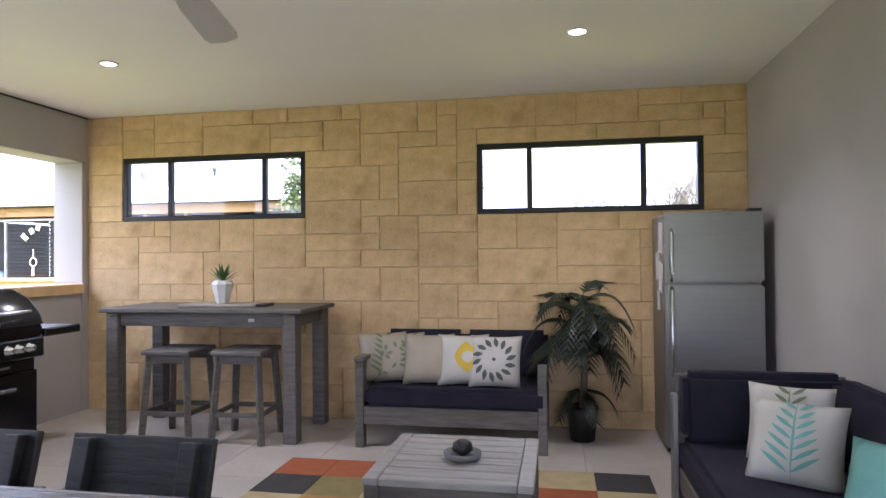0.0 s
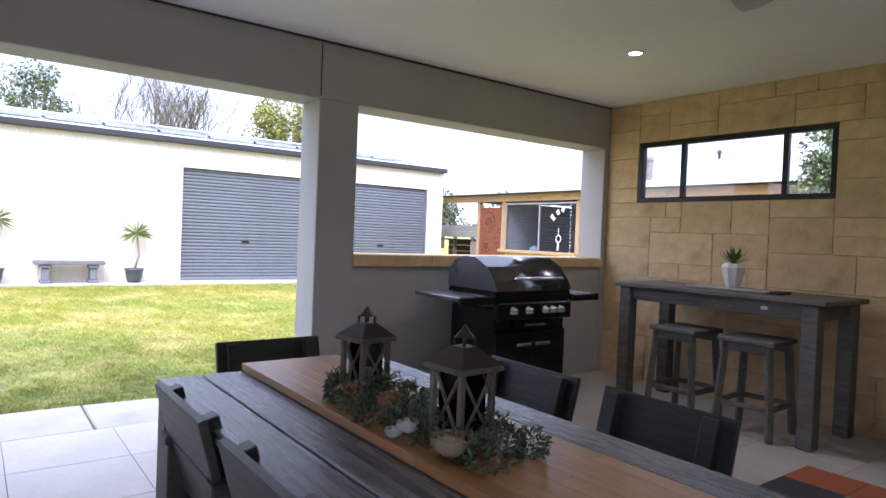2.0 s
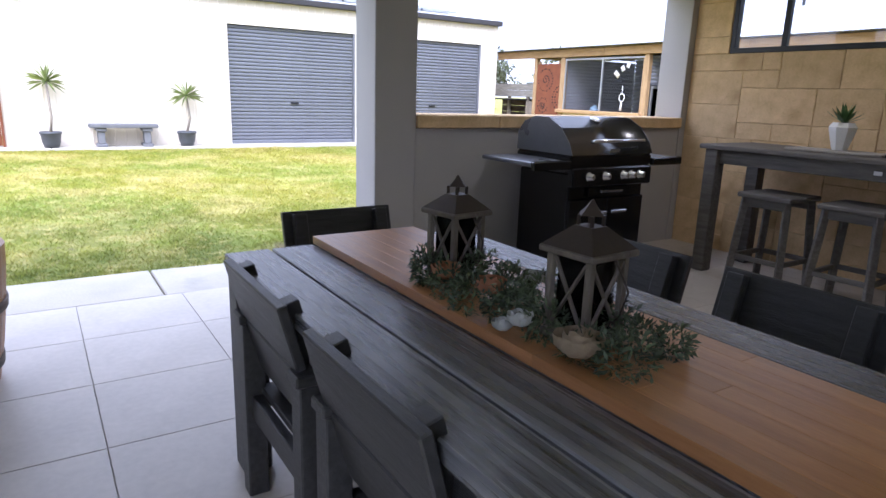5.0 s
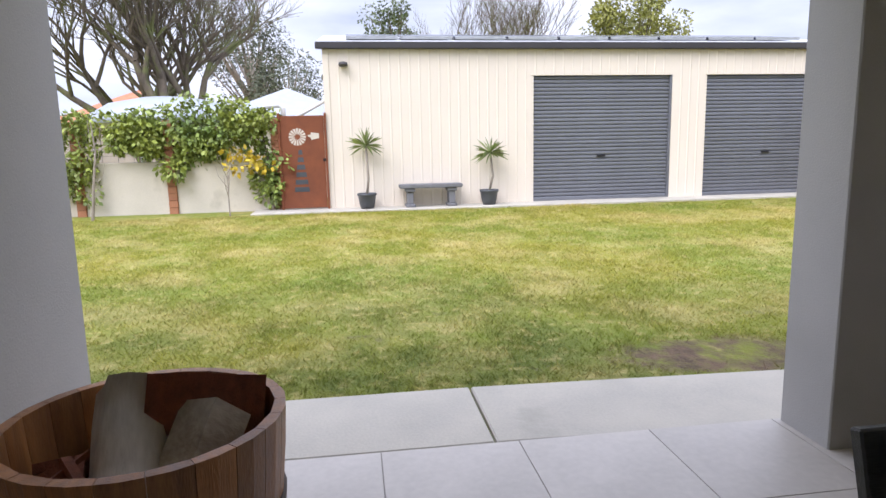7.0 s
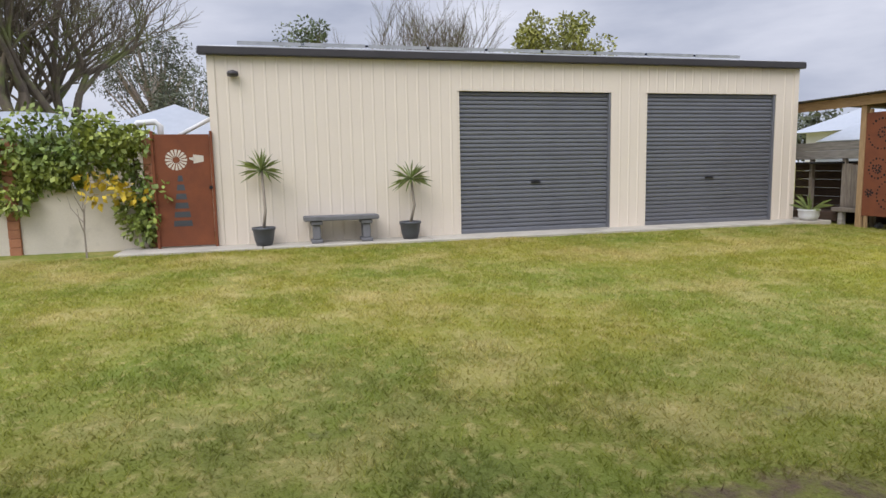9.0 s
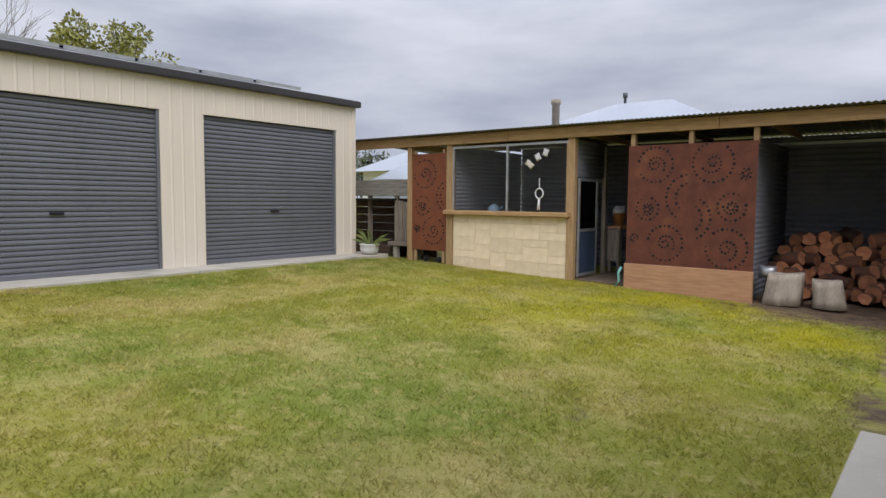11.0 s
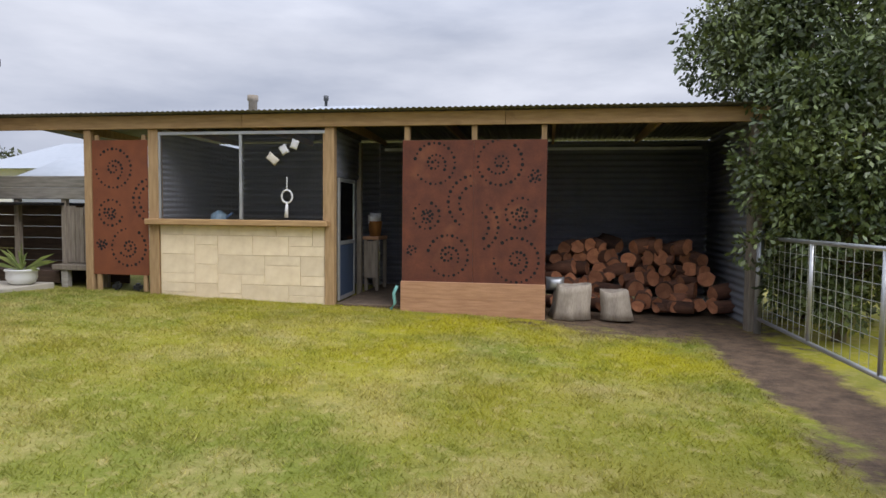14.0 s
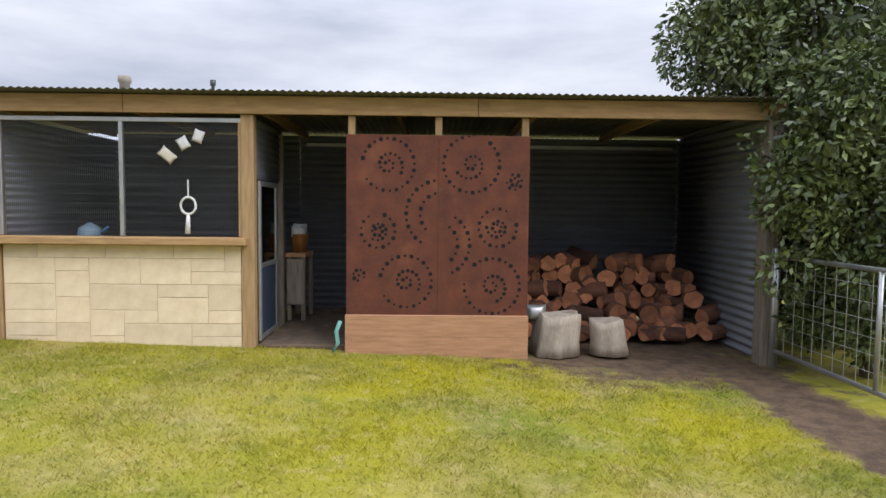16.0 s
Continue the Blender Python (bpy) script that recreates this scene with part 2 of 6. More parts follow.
M_HOOP = mat("rusted_hoop_iron", (0.075, 0.05, 0.036), None, 0.6, 0.5, scale=8, bump=0.2)
M_PVC = mat("white_pvc", (0.70, 0.70, 0.68), (0.64, 0.64, 0.62), 0.4, scale=2, bump=0.02)
M_TRUNK = mat("tree_bark", (0.16, 0.125, 0.085), (0.075, 0.06, 0.042), 0.95, scale=6, fine=40, stretch=(1, 1, 0.3), bump=0.8, dirt=(0.14, 0.15, 0.05), dirt_scale=2, dirt_at=0.5)
M_PALETRUNK = mat("pale_bark", (0.36, 0.31, 0.25), (0.24, 0.2, 0.16), 0.9, scale=6, fine=40, bump=0.4)
M_POT = mat("grey_glazed_pot", (0.075, 0.08, 0.088), (0.05, 0.054, 0.06), 0.4, scale=4, bump=0.1)
M_DARKPOT = mat("black_plastic_pot", (0.012, 0.012, 0.012), None, 0.5, scale=4, bump=0.05)
M_STONEBENCH = mat("cast_stone", (0.19, 0.19, 0.195), (0.13, 0.13, 0.135), 0.85, scale=5, fine=60, bump=0.3)
M_SOIL = mat("dark_soil", (0.17, 0.12, 0.08), (0.075, 0.053, 0.036), 1.0, scale=8, fine=60, bump=1.0, dirt=(0.21, 0.15, 0.095), dirt_scale=4, dirt_at=0.58)
M_TERRA = mat("terracotta_brick", (0.42, 0.19, 0.10), (0.30, 0.125, 0.065), 0.9, scale=4, fine=40, bump=0.3, rand=0.15)
M_PALEWALL = mat("cream_render", (0.66, 0.60, 0.50), (0.56, 0.51, 0.42), 0.9, scale=1.5, fine=50, bump=0.2, dirt=(0.42, 0.38, 0.3), dirt_scale=1.4, dirt_at=0.6)
M_LEAF = mat("dark_glossy_leaf", (0.15, 0.185, 0.055), (0.035, 0.06, 0.02), 0.4, scale=1.0, fine=8, bump=0, island=0.6, spec=0.5)
M_VINE = mat("vine_leaf", (0.32, 0.35, 0.06), (0.13, 0.2, 0.045), 0.55, scale=1.4, fine=8, bump=0, island=0.45)
M_VINEYEL = mat("yellow_vine_leaf", (0.62, 0.42, 0.02), (0.4, 0.33, 0.03), 0.6, scale=3, bump=0, island=0.3)
M_GUM = mat("gum_leaf", (0.12, 0.135, 0.075), (0.06, 0.07, 0.042), 0.6, scale=0.6, fine=5, bump=0, island=0.4)
M_OLIVE = mat("olive_green_leaf", (0.30, 0.29, 0.055), (0.13, 0.145, 0.03), 0.6, scale=0.6, fine=5, bump=0, island=0.4)
M_PALM = mat("artificial_palm_leaf", (0.024, 0.036, 0.018), (0.008, 0.014, 0.008), 0.45, scale=5, bump=0, island=0.4)
M_YUCCA = mat("yucca_leaf", (0.25, 0.29, 0.08), (0.13, 0.18, 0.05), 0.5, scale=4, bump=0, island=0.3)
M_SUCC = mat("succulent_leaf", (0.10, 0.19, 0.055), (0.06, 0.12, 0.035), 0.5, scale=6, bump=0, island=0.3)
M_GARLAND = mat("grey_green_garland_leaf", (0.15, 0.19, 0.10), (0.035, 0.055, 0.03), 0.6, scale=6, bump=0, island=0.6)
M_PETALW = mat("white_silk_petal", (0.62, 0.63, 0.60), None, 0.8, scale=6, bump=0.1)
M_PETALP = mat("peach_silk_petal", (0.50, 0.24, 0.13), (0.36, 0.15, 0.075), 0.8, scale=6, bump=0.1)
M_BURLAP = mat("beige_burlap_petal", (0.42, 0.33, 0.22), (0.28, 0.21, 0.135), 0.9, scale=20, bump=0.4)
M_WIRE = mat("grey_mesh_wire", (0.13, 0.135, 0.14), None, 0.5, 0.3, scale=4, bump=0)
M_BLUE = mat("blue_plastic", (0.06, 0.16, 0.34), None, 0.5, scale=4, bump=0.02)
M_PAPER = mat("white_paper", (0.72, 0.71, 0.7), (0.6, 0.6, 0.6), 0.8, scale=14, bump=0.02)
M_CUSHW = mat("white_cushion_cotton", (0.62, 0.60, 0.55), (0.52, 0.50, 0.45), 0.95, scale=6, fine=300, bump=0.3, spec=0.2)
M_CUSHB = mat("beige_cushion_linen", (0.44, 0.39, 0.31), (0.36, 0.32, 0.25), 0.95, scale=6, fine=300, bump=0.3, spec=0.2)
M_TEAL = mat("teal_print", (0.22, 0.46, 0.42), (0.16, 0.36, 0.33), 0.95, scale=8, fine=200, bump=0.1, spec=0.2)
M_SAGE = mat("sage_print", (0.22, 0.26, 0.16), (0.16, 0.19, 0.12), 0.95, scale=8, fine=200, bump=0.1, spec=0.2)
M_YELLOW = mat("yellow_print", (0.68, 0.50, 0.08), (0.58, 0.42, 0.06), 0.95, scale=8, fine=200, bump=0.1, spec=0.2)
M_INKGREY = mat("grey_print", (0.13, 0.14, 0.13), None, 0.95, scale=8, fine=200, bump=0.1, spec=0.2)
M_RUGS = [mat("rug_" + n, c, tuple(v * 0.8 for v in c), 1.0, scale=10, fine=220, bump=0.6, spec=0.1) for n, c in
          (("rust", (0.40, 0.13, 0.06)), ("sand", (0.52, 0.42, 0.24)), ("olive", (0.27, 0.22, 0.10)), ("charcoal", (0.075, 0.07, 0.07)), ("ochre", (0.42, 0.25, 0.09)))]
M_TINROOF = mat("white_roof_sheet", (0.42, 0.45, 0.49), (0.34, 0.37, 0.41), 0.5, 0.1, scale=0.6, fine=8, bump=0.02)
M_FARBRICK = mat("far_brick_wall", (0.42, 0.36, 0.3), None, 0.9, scale=2)
M_LANTERN = mat("limed_lantern_wood", (0.20, 0.17, 0.14), (0.085, 0.07, 0.058), 0.7, scale=8, fine=60, stretch=(4, 4, 1), bump=0.3)
M_LANROOF = mat("dark_lantern_tin", (0.06, 0.045, 0.04), None, 0.5, 0.4, scale=8, bump=0.1)
M_LAMPON = glow("lit_downlight", (1.0, 0.95, 0.86), 9.0)


# ---- mesh helpers ----
def thing(name, label, category, at=(0, 0, 0), rz=0.0, group="", kind=""):
    ob = new(name)
    ob.empty_display_size = 0.1
    ob.matrix_world = pose(*at, 0, 0, rz)
    return tagged(ob, label, category, group, kind)


def to_mesh(name, bm, material):
    me = bpy.data.meshes.new(name)
    bm.normal_update()
    bm.to_mesh(me)
    bm.free()
    for m in (material if isinstance(material, (list, tuple)) else [material]):
        me.materials.append(m)
    return me


def part(name, bm, material, parent, label="", m=None):
    ob = new(name, bm if isinstance(bm, bpy.types.Mesh) else to_mesh(name, bm, material))
    ob.parent = parent
    if m is not None:
        ob.matrix_local = m
    if label:
        ob["label"] = label
    return ob


def single(name, bm, material, label, category, at=(0, 0, 0), rz=0.0, group="", kind=""):
    ob = new(name, to_mesh(name, bm, material))
    ob.matrix_world = pose(*at, 0, 0, rz)
    return tagged(ob, label, category, group, kind)


def box(x0, x1, y0, y1, z0, z1, bevel=0.0, bm=None, m=None):
    out = bm or bmesh.new()
    vs = bmesh.ops.create_cube(out, size=1)["verts"]
    for v in vs:
        v.co = Vector((x0 + (v.co.x + 0.5) * (x1 - x0), y0 + (v.co.y + 0.5) * (y1 - y0), z0 + (v.co.z + 0.5) * (z1 - z0)))
    if m is not None:
        bmesh.ops.transform(out, matrix=m, verts=vs)
    if bevel:
        es = list({e for v in vs for e in v.link_edges})
        bmesh.ops.bevel(out, geom=es, offset=bevel, segments=1 if bevel < 0.012 else 2, affect="EDGES", clamp_overlap=True)
    return out


def beam(a, b, w, d, bevel=0.004, bm=None):
    """A squared bar from a to b, w by d across."""
    a, b = Vector(a), Vector(b)
    out = bm or bmesh.new()
    q = (b - a).to_track_quat("Z", "Y").to_matrix().to_4x4()
    return box(-w / 2, w / 2, -d / 2, d / 2, 0, (b - a).length, bevel, out, Matrix.Translation(a) @ q)


def tube(points, radii, sides=10, bm=None, cap=True):
    out = bm or bmesh.new()
    rings = []
    pts = [Vector(p) for p in points]
    for i, p in enumerate(pts):
        d = (pts[min(i + 1, len(pts) - 1)] - pts[max(i - 1, 0)]).normalized()
        u = d.orthogonal().normalized() if abs(d.z) > 0.9 else d.cross(Vector((0, 0, 1))).normalized()
        if abs(d.z) > 0.9:
            u = (Vector((1, 0, 0)) - d * d.x).normalized()
        v = d.cross(u)
        r = radii[i] if isinstance(radii, (list, tuple)) else radii
        rings.append([out.verts.new(p + r * (math.cos(k * 2 * math.pi / sides) * u + math.sin(k * 2 * math.pi / sides) * v)) for k in range(sides)])
    for r0, r1 in zip(rings, rings[1:]):
        for k in range(sides):
            f = out.faces.new((r0[k], r0[(k + 1) % sides], r1[(k + 1) % sides], r1[k]))
            f.smooth = sides > 6
    if cap:
        out.faces.new(rings[0][::-1])
        out.faces.new(rings[-1])
    return out


def lathe(profile, sides=24, bm=None, m=None, smooth=True):
    """Turns a profile of (radius, height) round z."""
    out = bm or bmesh.new()
    rings = []
    for r, z in profile:
        rings.append([out.verts.new((r * math.cos(k * 2 * math.pi / sides), r * math.sin(k * 2 * math.pi / sides), z)) for k in range(sides)])
    for a, b in zip(rings, rings[1:]):
        for k in range(sides):
            out.faces.new((a[k], a[(k + 1) % sides], b[(k + 1) % sides], b[k])).smooth = smooth
    for ring in (rings[0][::-1], rings[-1]):
        out.faces.new(ring)
    if m is not None:
        bmesh.ops.transform(out, matrix=m, verts=[v for r in rings for v in r])
    return out


def cushion(w, h, t, bm=None, n=10):
    """A stuffed square in the xz plane, centred, t thick along y."""
    out = bm or bmesh.new()
    for side in (1, -1):
        grid = []
        for i in range(n + 1):
            row = []
            for j in range(n + 1):
                u, v = 2 * i / n - 1, 2 * j / n - 1
                puff = (max(0, 1 - abs(u) ** 2.6) * max(0, 1 - abs(v) ** 2.6)) ** 0.5
                pinch = 1 - 0.07 * (1 - abs(u) ** 2) * abs(v) ** 3
                pinch2 = 1 - 0.07 * (1 - abs(v) ** 2) * abs(u) ** 3
                row.append(out.verts.new((u * w / 2 * pinch2, side * (t / 2 * puff + 0.002), v * h / 2 * pinch)))
            grid.append(row)
        for i in range(n):
            for j in range(n):
                q = (grid[i][j], grid[i + 1][j], grid[i + 1][j + 1], grid[i][j + 1])
                out.faces.new(q if side < 0 else q[::-1]).smooth = True
    bmesh.ops.remove_doubles(out, verts=out.verts, dist=0.006)
    return out


def leaves(centres, size, per, spread, seed, droop=0.3, aspect=0.45):
    """Many small bent leaves round the given (centre, radius) clumps, as one mesh's data."""
    rng = np.random.default_rng(seed)
    verts, faces = [], []
    for c, r in centres:
        k = int(per)
        d = rng.normal(size=(k, 3))
        d /= np.linalg.norm(d, axis=1)[:, None]
        p = np.array(c) + d * (r * spread * rng.uniform(0.35, 1.0, (k, 1)) ** 0.5)
        ax = d + rng.normal(size=(k, 3)) * 0.8
        ax[:, 2] -= droop
        ax /= np.linalg.norm(ax, axis=1)[:, None]
        sd = np.cross(ax, rng.normal(size=(k, 3)))
        sd /= np.linalg.norm(sd, axis=1)[:, None] + 1e-6
        s = size * rng.uniform(0.6, 1.3, (k, 1))
        a, b, e = p, p + ax * s * 0.5 + sd * s * aspect * 0.5, p + ax * s
        g = p + ax * s * 0.5 - sd * s * aspect * 0.5
        for q in zip(a, b, e, g):
            i = len(verts)
            verts += [tuple(v) for v in q]
            faces.append((i, i + 1, i + 2, i + 3))
    return verts, faces


def mesh_of(name, verts, faces, material):
    me = bpy.data.meshes.new(name)
    me.from_pydata(verts, [], faces)
    me.materials.append(material)
    return me


def corrugated(length, height, pitch, depth, along="x", steps=4):
    """A wavy sheet in the xz plane: ribs run up (along x the wave travels), or level when along is z."""
    bm = bmesh.new()
    span, other = (length, height) if along == "x" else (height, length)
    n = max(2, int(span / pitch * steps))
    rows = []
    for i in range(n + 1):
        s = span * i / n
        y = depth / 2 * math.sin(2 * math.pi * s / pitch)
        ends = [(s, y, 0), (s, y, other)] if along == "x" else [(0, y, s), (other, y, s)]
        rows.append([bm.verts.new(e) for e in ends])
    for a, b in zip(rows, rows[1:]):
        bm.faces.new((a[0], b[0], b[1], a[1])).smooth = True
    ret = bmesh.ops.extrude_face_region(bm, geom=list(bm.faces))
    bmesh.ops.translate(bm, vec=(0, 0.003, 0), verts=[v for v in ret["geom"] if isinstance(v, bmesh.types.BMVert)])
    return bm


def ashlar(xs, zs, holes, seed):
    """Packs random ashlar blocks on the given grid lines, round the holes; yields x0, x1, z0, z1."""
    rng = random.Random(seed)
    nx, nz = len(xs) - 1, len(zs) - 1
    used = [[any(h[0] - 1e-3 <= xs[i] and xs[i + 1] <= h[1] + 1e-3 and h[2] - 1e-3 <= zs[j] and zs[j + 1] <= h[3] + 1e-3 for h in holes)
             for j in range(nz)] for i in range(nx)]
    for j in range(nz):
        for i in range(nx):
            if used[i][j]:
                continue
            w, h = rng.choice(((3, 2), (3, 2), (4, 2), (2, 1), (3, 1), (2, 2), (3, 1), (4, 1), (3, 2)))
            w, h = min(w, nx - i), min(h, nz - j)
            while w > 1 and any(used[a][j] for a in range(i, i + w)):
                w -= 1
            while h > 1 and any(used[a][b] for a in range(i, i + w) for b in range(j, j + h)):
                h -= 1
            for a in range(i, i + w):
                for b in range(j, j + h):
                    used[a][b] = True
            yield xs[i], xs[i + w], zs[j], zs[j + h]


def block_mesh(w, h, d, rng, material):
    """A rock-faced block in the xz plane that stands d proud towards -y, with worn arrises."""
    bm = bmesh.new()
    g, nx, nz = 0.0016, 5 if w > 0.3 else 4, 4 if h > 0.2 else 3
    seed = rng.uniform(0, 90)
    us = [0.0] + [0.004 / w + (1 - 0.008 / w) * i / (nx - 2) for i in range(nx - 1)] + [1.0]
    vs = [0.0] + [0.004 / h + (1 - 0.008 / h) * i / (nz - 2) for i in range(nz - 1)] + [1.0]
    rows = []
    for i, u in enumerate(us):
        row = []
        for j, v in enumerate(vs):
            edge = i in (0, len(us) - 1) or j in (0, len(vs) - 1)
            y = -d * 0.8 if edge else -d + 0.004 * noise.noise((u * w * 9 + seed, v * h * 9, seed)) + rng.uniform(-0.002, 0.002)
            row.append(bm.verts.new((g + u * (w - 2 * g), y + (0.003 * rng.random() if edge else 0), g + v * (h - 2 * g))))
        rows.append(row)
    for i in range(len(us) - 1):
        for j in range(len(vs) - 1):
            bm.faces.new((rows[i][j], rows[i + 1][j], rows[i + 1][j + 1], rows[i][j + 1]))
    rim = [rows[i][0] for i in range(len(us))] + [rows[-1][j] for j in range(1, len(vs))] + [rows[i][-1] for i in range(len(us) - 2, -1, -1)] + [rows[0][j] for j in range(len(vs) - 2, 0, -1)]
    back = [bm.verts.new((q.co.x, 0.001, q.co.z)) for q in rim]
    for k in range(len(rim)):
        n = (k + 1) % len(rim)
        bm.faces.new((rim[n], rim[k], back[k], back[n]))
    return to_mesh("block", bm, material)


def lines(a, b, step):
    n = max(1, round((b - a) / step))
    return [a + (b - a) * i / n for i in range(n)]


def ground_z(x, y):
    a = min(1, max(0, (-x - 4.0) / 9.1))
    near = -0.03 if y < 2 else -0.03 - 0.17 * min(1, (y - 2) / 4.6)
    far = 0.10 if y < 10.5 else 0.10 - 0.06 * min(1, y - 10.5)
    return near * (1 - a) + far * a


# ---- ground ----
SOIL = [(-4.5, 12.3, 1.7, 1.7), (-3.6, 9.4, 0.37, 2.5), (-3.7, 7.2, 0.36, 0.8), (-4.3, 2.65, 0.28, 0.65)]


def lawn_material(name, blades):
    """Mown lawn: green with straw, fresh and mossy patches, and house shade painted in by the patio; the blades share
    the colours of the sod under them.
    """
    m = bpy.data.materials.new(name)
    m.use_nodes = True
    n, l = m.node_tree.nodes, m.node_tree.links
    b = n["Principled BSDF"]
    geo, xyz = n.new("ShaderNodeNewGeometry"), n.new("ShaderNodeSeparateXYZ")
    l.new(geo.outputs["Position"], xyz.inputs["Vector"])

    def ramp(sock, lo, hi):
        r = n.new("ShaderNodeMapRange")
        r.inputs["From Min"].default_value, r.inputs["From Max"].default_value = lo, hi
        l.new(sock, r.inputs["Value"])
        return r.outputs["Result"]

    def times(a, c):
        q = n.new("ShaderNodeMath")
        q.operation = "MULTIPLY"
        l.new(a, q.inputs[0])
        if isinstance(c, float):
            q.inputs[1].default_value = c
        else:
            l.new(c, q.inputs[1])
        return q.outputs[0]

    def fractal(scale, lo, hi, rough=0.6):
        t = n.new("ShaderNodeTexNoise")
        t.inputs["Scale"].default_value, t.inputs["Detail"].default_value, t.inputs["Roughness"].default_value = scale, 8, rough
        l.new(geo.outputs["Position"], t.inputs["Vector"])
        return ramp(t.outputs["Fac"], lo, hi)

    base = n.new("ShaderNodeRGB")
    base.outputs[0].default_value = (0.265, 0.25, 0.042, 1)
    last = base.outputs[0]
    # House shade painted into the lawn colour: darker green towards the patio.
    house_shade = times(ramp(xyz.outputs["X"], -8.2, -4.6), ramp(xyz.outputs["Y"], 5.5, 1.5))
    mossy = times(times(ramp(xyz.outputs["Y"], 6.2, 9.4), ramp(xyz.outputs["Y"], 13.5, 11.0)), ramp(xyz.outputs["X"], -11.5, -7.5))
    layers = ((fractal(0.35, 0.42, 0.62), (0.185, 0.225, 0.036)),
              (times(fractal(0.8, 0.47, 0.62, 0.7), 0.75), (0.42, 0.345, 0.135)),
              (times(mossy, fractal(0.9, 0.36, 0.6)), (0.35, 0.32, 0.02)),
              (times(house_shade, fractal(1.1, 0.34, 0.6)), (0.125, 0.15, 0.03)),
              (times(fractal(3.4, 0.54, 0.66, 0.7), 0.55), (0.16, 0.175, 0.03)),
              (times(fractal(9.0, 0.52, 0.68), 0.6), (0.45, 0.37, 0.15)),
              (times(fractal(1.25, 0.62, 0.68, 0.7), ramp(xyz.outputs["X"], -7.0, -4.4)), (0.13, 0.105, 0.065)))
    for cx, cy, rx, ry in SOIL:
        off, sc, ln, wob = n.new("ShaderNodeVectorMath"), n.new("ShaderNodeVectorMath"), n.new("ShaderNodeVectorMath"), n.new("ShaderNodeMath")
        off.operation, sc.operation, ln.operation, wob.operation = "SUBTRACT", "MULTIPLY", "LENGTH", "ADD"
        off.inputs[1].default_value, sc.inputs[1].default_value = (cx, cy, 0), (1 / rx, 1 / ry, 0)
        l.new(geo.outputs["Position"], off.inputs[0])
        l.new(off.outputs["Vector"], sc.inputs[0])
        l.new(sc.outputs["Vector"], ln.inputs[0])
        l.new(ln.outputs["Value"], wob.inputs[0])
        l.new(fractal(2.2, 0.27, 0.73, 0.78), wob.inputs[1])
        bare = times(ramp(wob.outputs[0], 1.72, 1.36), 1.0 if ry > 1 else fractal(2.4, 0.4, 0.56, 0.7))
        layers += ((bare, (0.175, 0.118, 0.075)), (times(bare, fractal(5.0, 0.42, 0.62, 0.75)), (0.085, 0.06, 0.042)))
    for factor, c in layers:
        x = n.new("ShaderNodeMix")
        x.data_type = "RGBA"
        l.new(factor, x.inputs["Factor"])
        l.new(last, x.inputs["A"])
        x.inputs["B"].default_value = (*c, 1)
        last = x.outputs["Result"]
    b.inputs["Roughness"].default_value, b.inputs["Specular IOR Level"].default_value = 0.9, 0.2
    if blades:
        mr, hs, tr, mx = n.new("ShaderNodeMapRange"), n.new("ShaderNodeHueSaturation"), n.new("ShaderNodeBsdfTranslucent"), n.new("ShaderNodeMixShader")
        mr.inputs["To Min"].default_value, mr.inputs["To Max"].default_value = 0.95, 1.75
        l.new(geo.outputs["Random Per Island"], mr.inputs["Value"])
        l.new(mr.outputs["Result"], hs.inputs["Value"])
        l.new(last, hs.inputs["Color"])
        last = hs.outputs["Color"]
        l.new(last, tr.inputs["Color"])
        l.new(b.outputs["BSDF"], mx.inputs[1])
        l.new(tr.outputs["BSDF"], mx.inputs[2])
        l.new(mx.outputs["Shader"], n["Material Output"].inputs["Surface"])
    else:
        f, bp = n.new("ShaderNodeTexNoise"), n.new("ShaderNodeBump")
        f.inputs["Scale"].default_value, f.inputs["Detail"].default_value = 45, 5
        bp.inputs["Strength"].default_value, bp.inputs["Distance"].default_value = 0.9, 0.03
        l.new(geo.outputs["Position"], f.inputs["Vector"])
        l.new(f.outputs["Fac"], bp.inputs["Height"])
        l.new(bp.outputs["Normal"], b.inputs["Normal"])
    l.new(last, b.inputs["Base Color"])
    return m


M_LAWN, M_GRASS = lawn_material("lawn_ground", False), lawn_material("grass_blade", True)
gx = [-900, -300, -120, -60, -35, -24] + [-18 + 0.5 * i for i in range(45)] + [6, 12, 24, 60, 120, 300, 900]
gy = [-900, -300, -120, -60, -30, -16] + [-10 + 0.5 * i for i in range(54)] + [18, 26, 40, 60, 120, 300, 900]
gv = [(x, y, ground_z(x, y) + (0.018 * noise.noise((x * 0.8, y * 0.8, 0)) if -12.6 < x < -4.2 and y < 11 else 0)) for x in gx for y in gy]
gf = [(i * len(gy) + j, (i + 1) * len(gy) + j, (i + 1) * len(gy) + j + 1, i * len(gy) + j + 1) for i in range(len(gx) - 1) for j in range(len(gy) - 1)]
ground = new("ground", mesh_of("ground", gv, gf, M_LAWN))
for p in ground.data.polygons:
    p.use_smooth = True
tagged(ground, "patchy green and straw-coloured lawn", "lawn", kind="structure")

# ---- patio shell ----
X0, X1, Y0, Y1, ZC = -3.0, 2.75, -0.66, 5.5, 2.70
XO = -3.3
W1, W2 = (-2.64, -0.86, 1.73, 2.31), (0.65, 2.43, 1.73, 2.31)


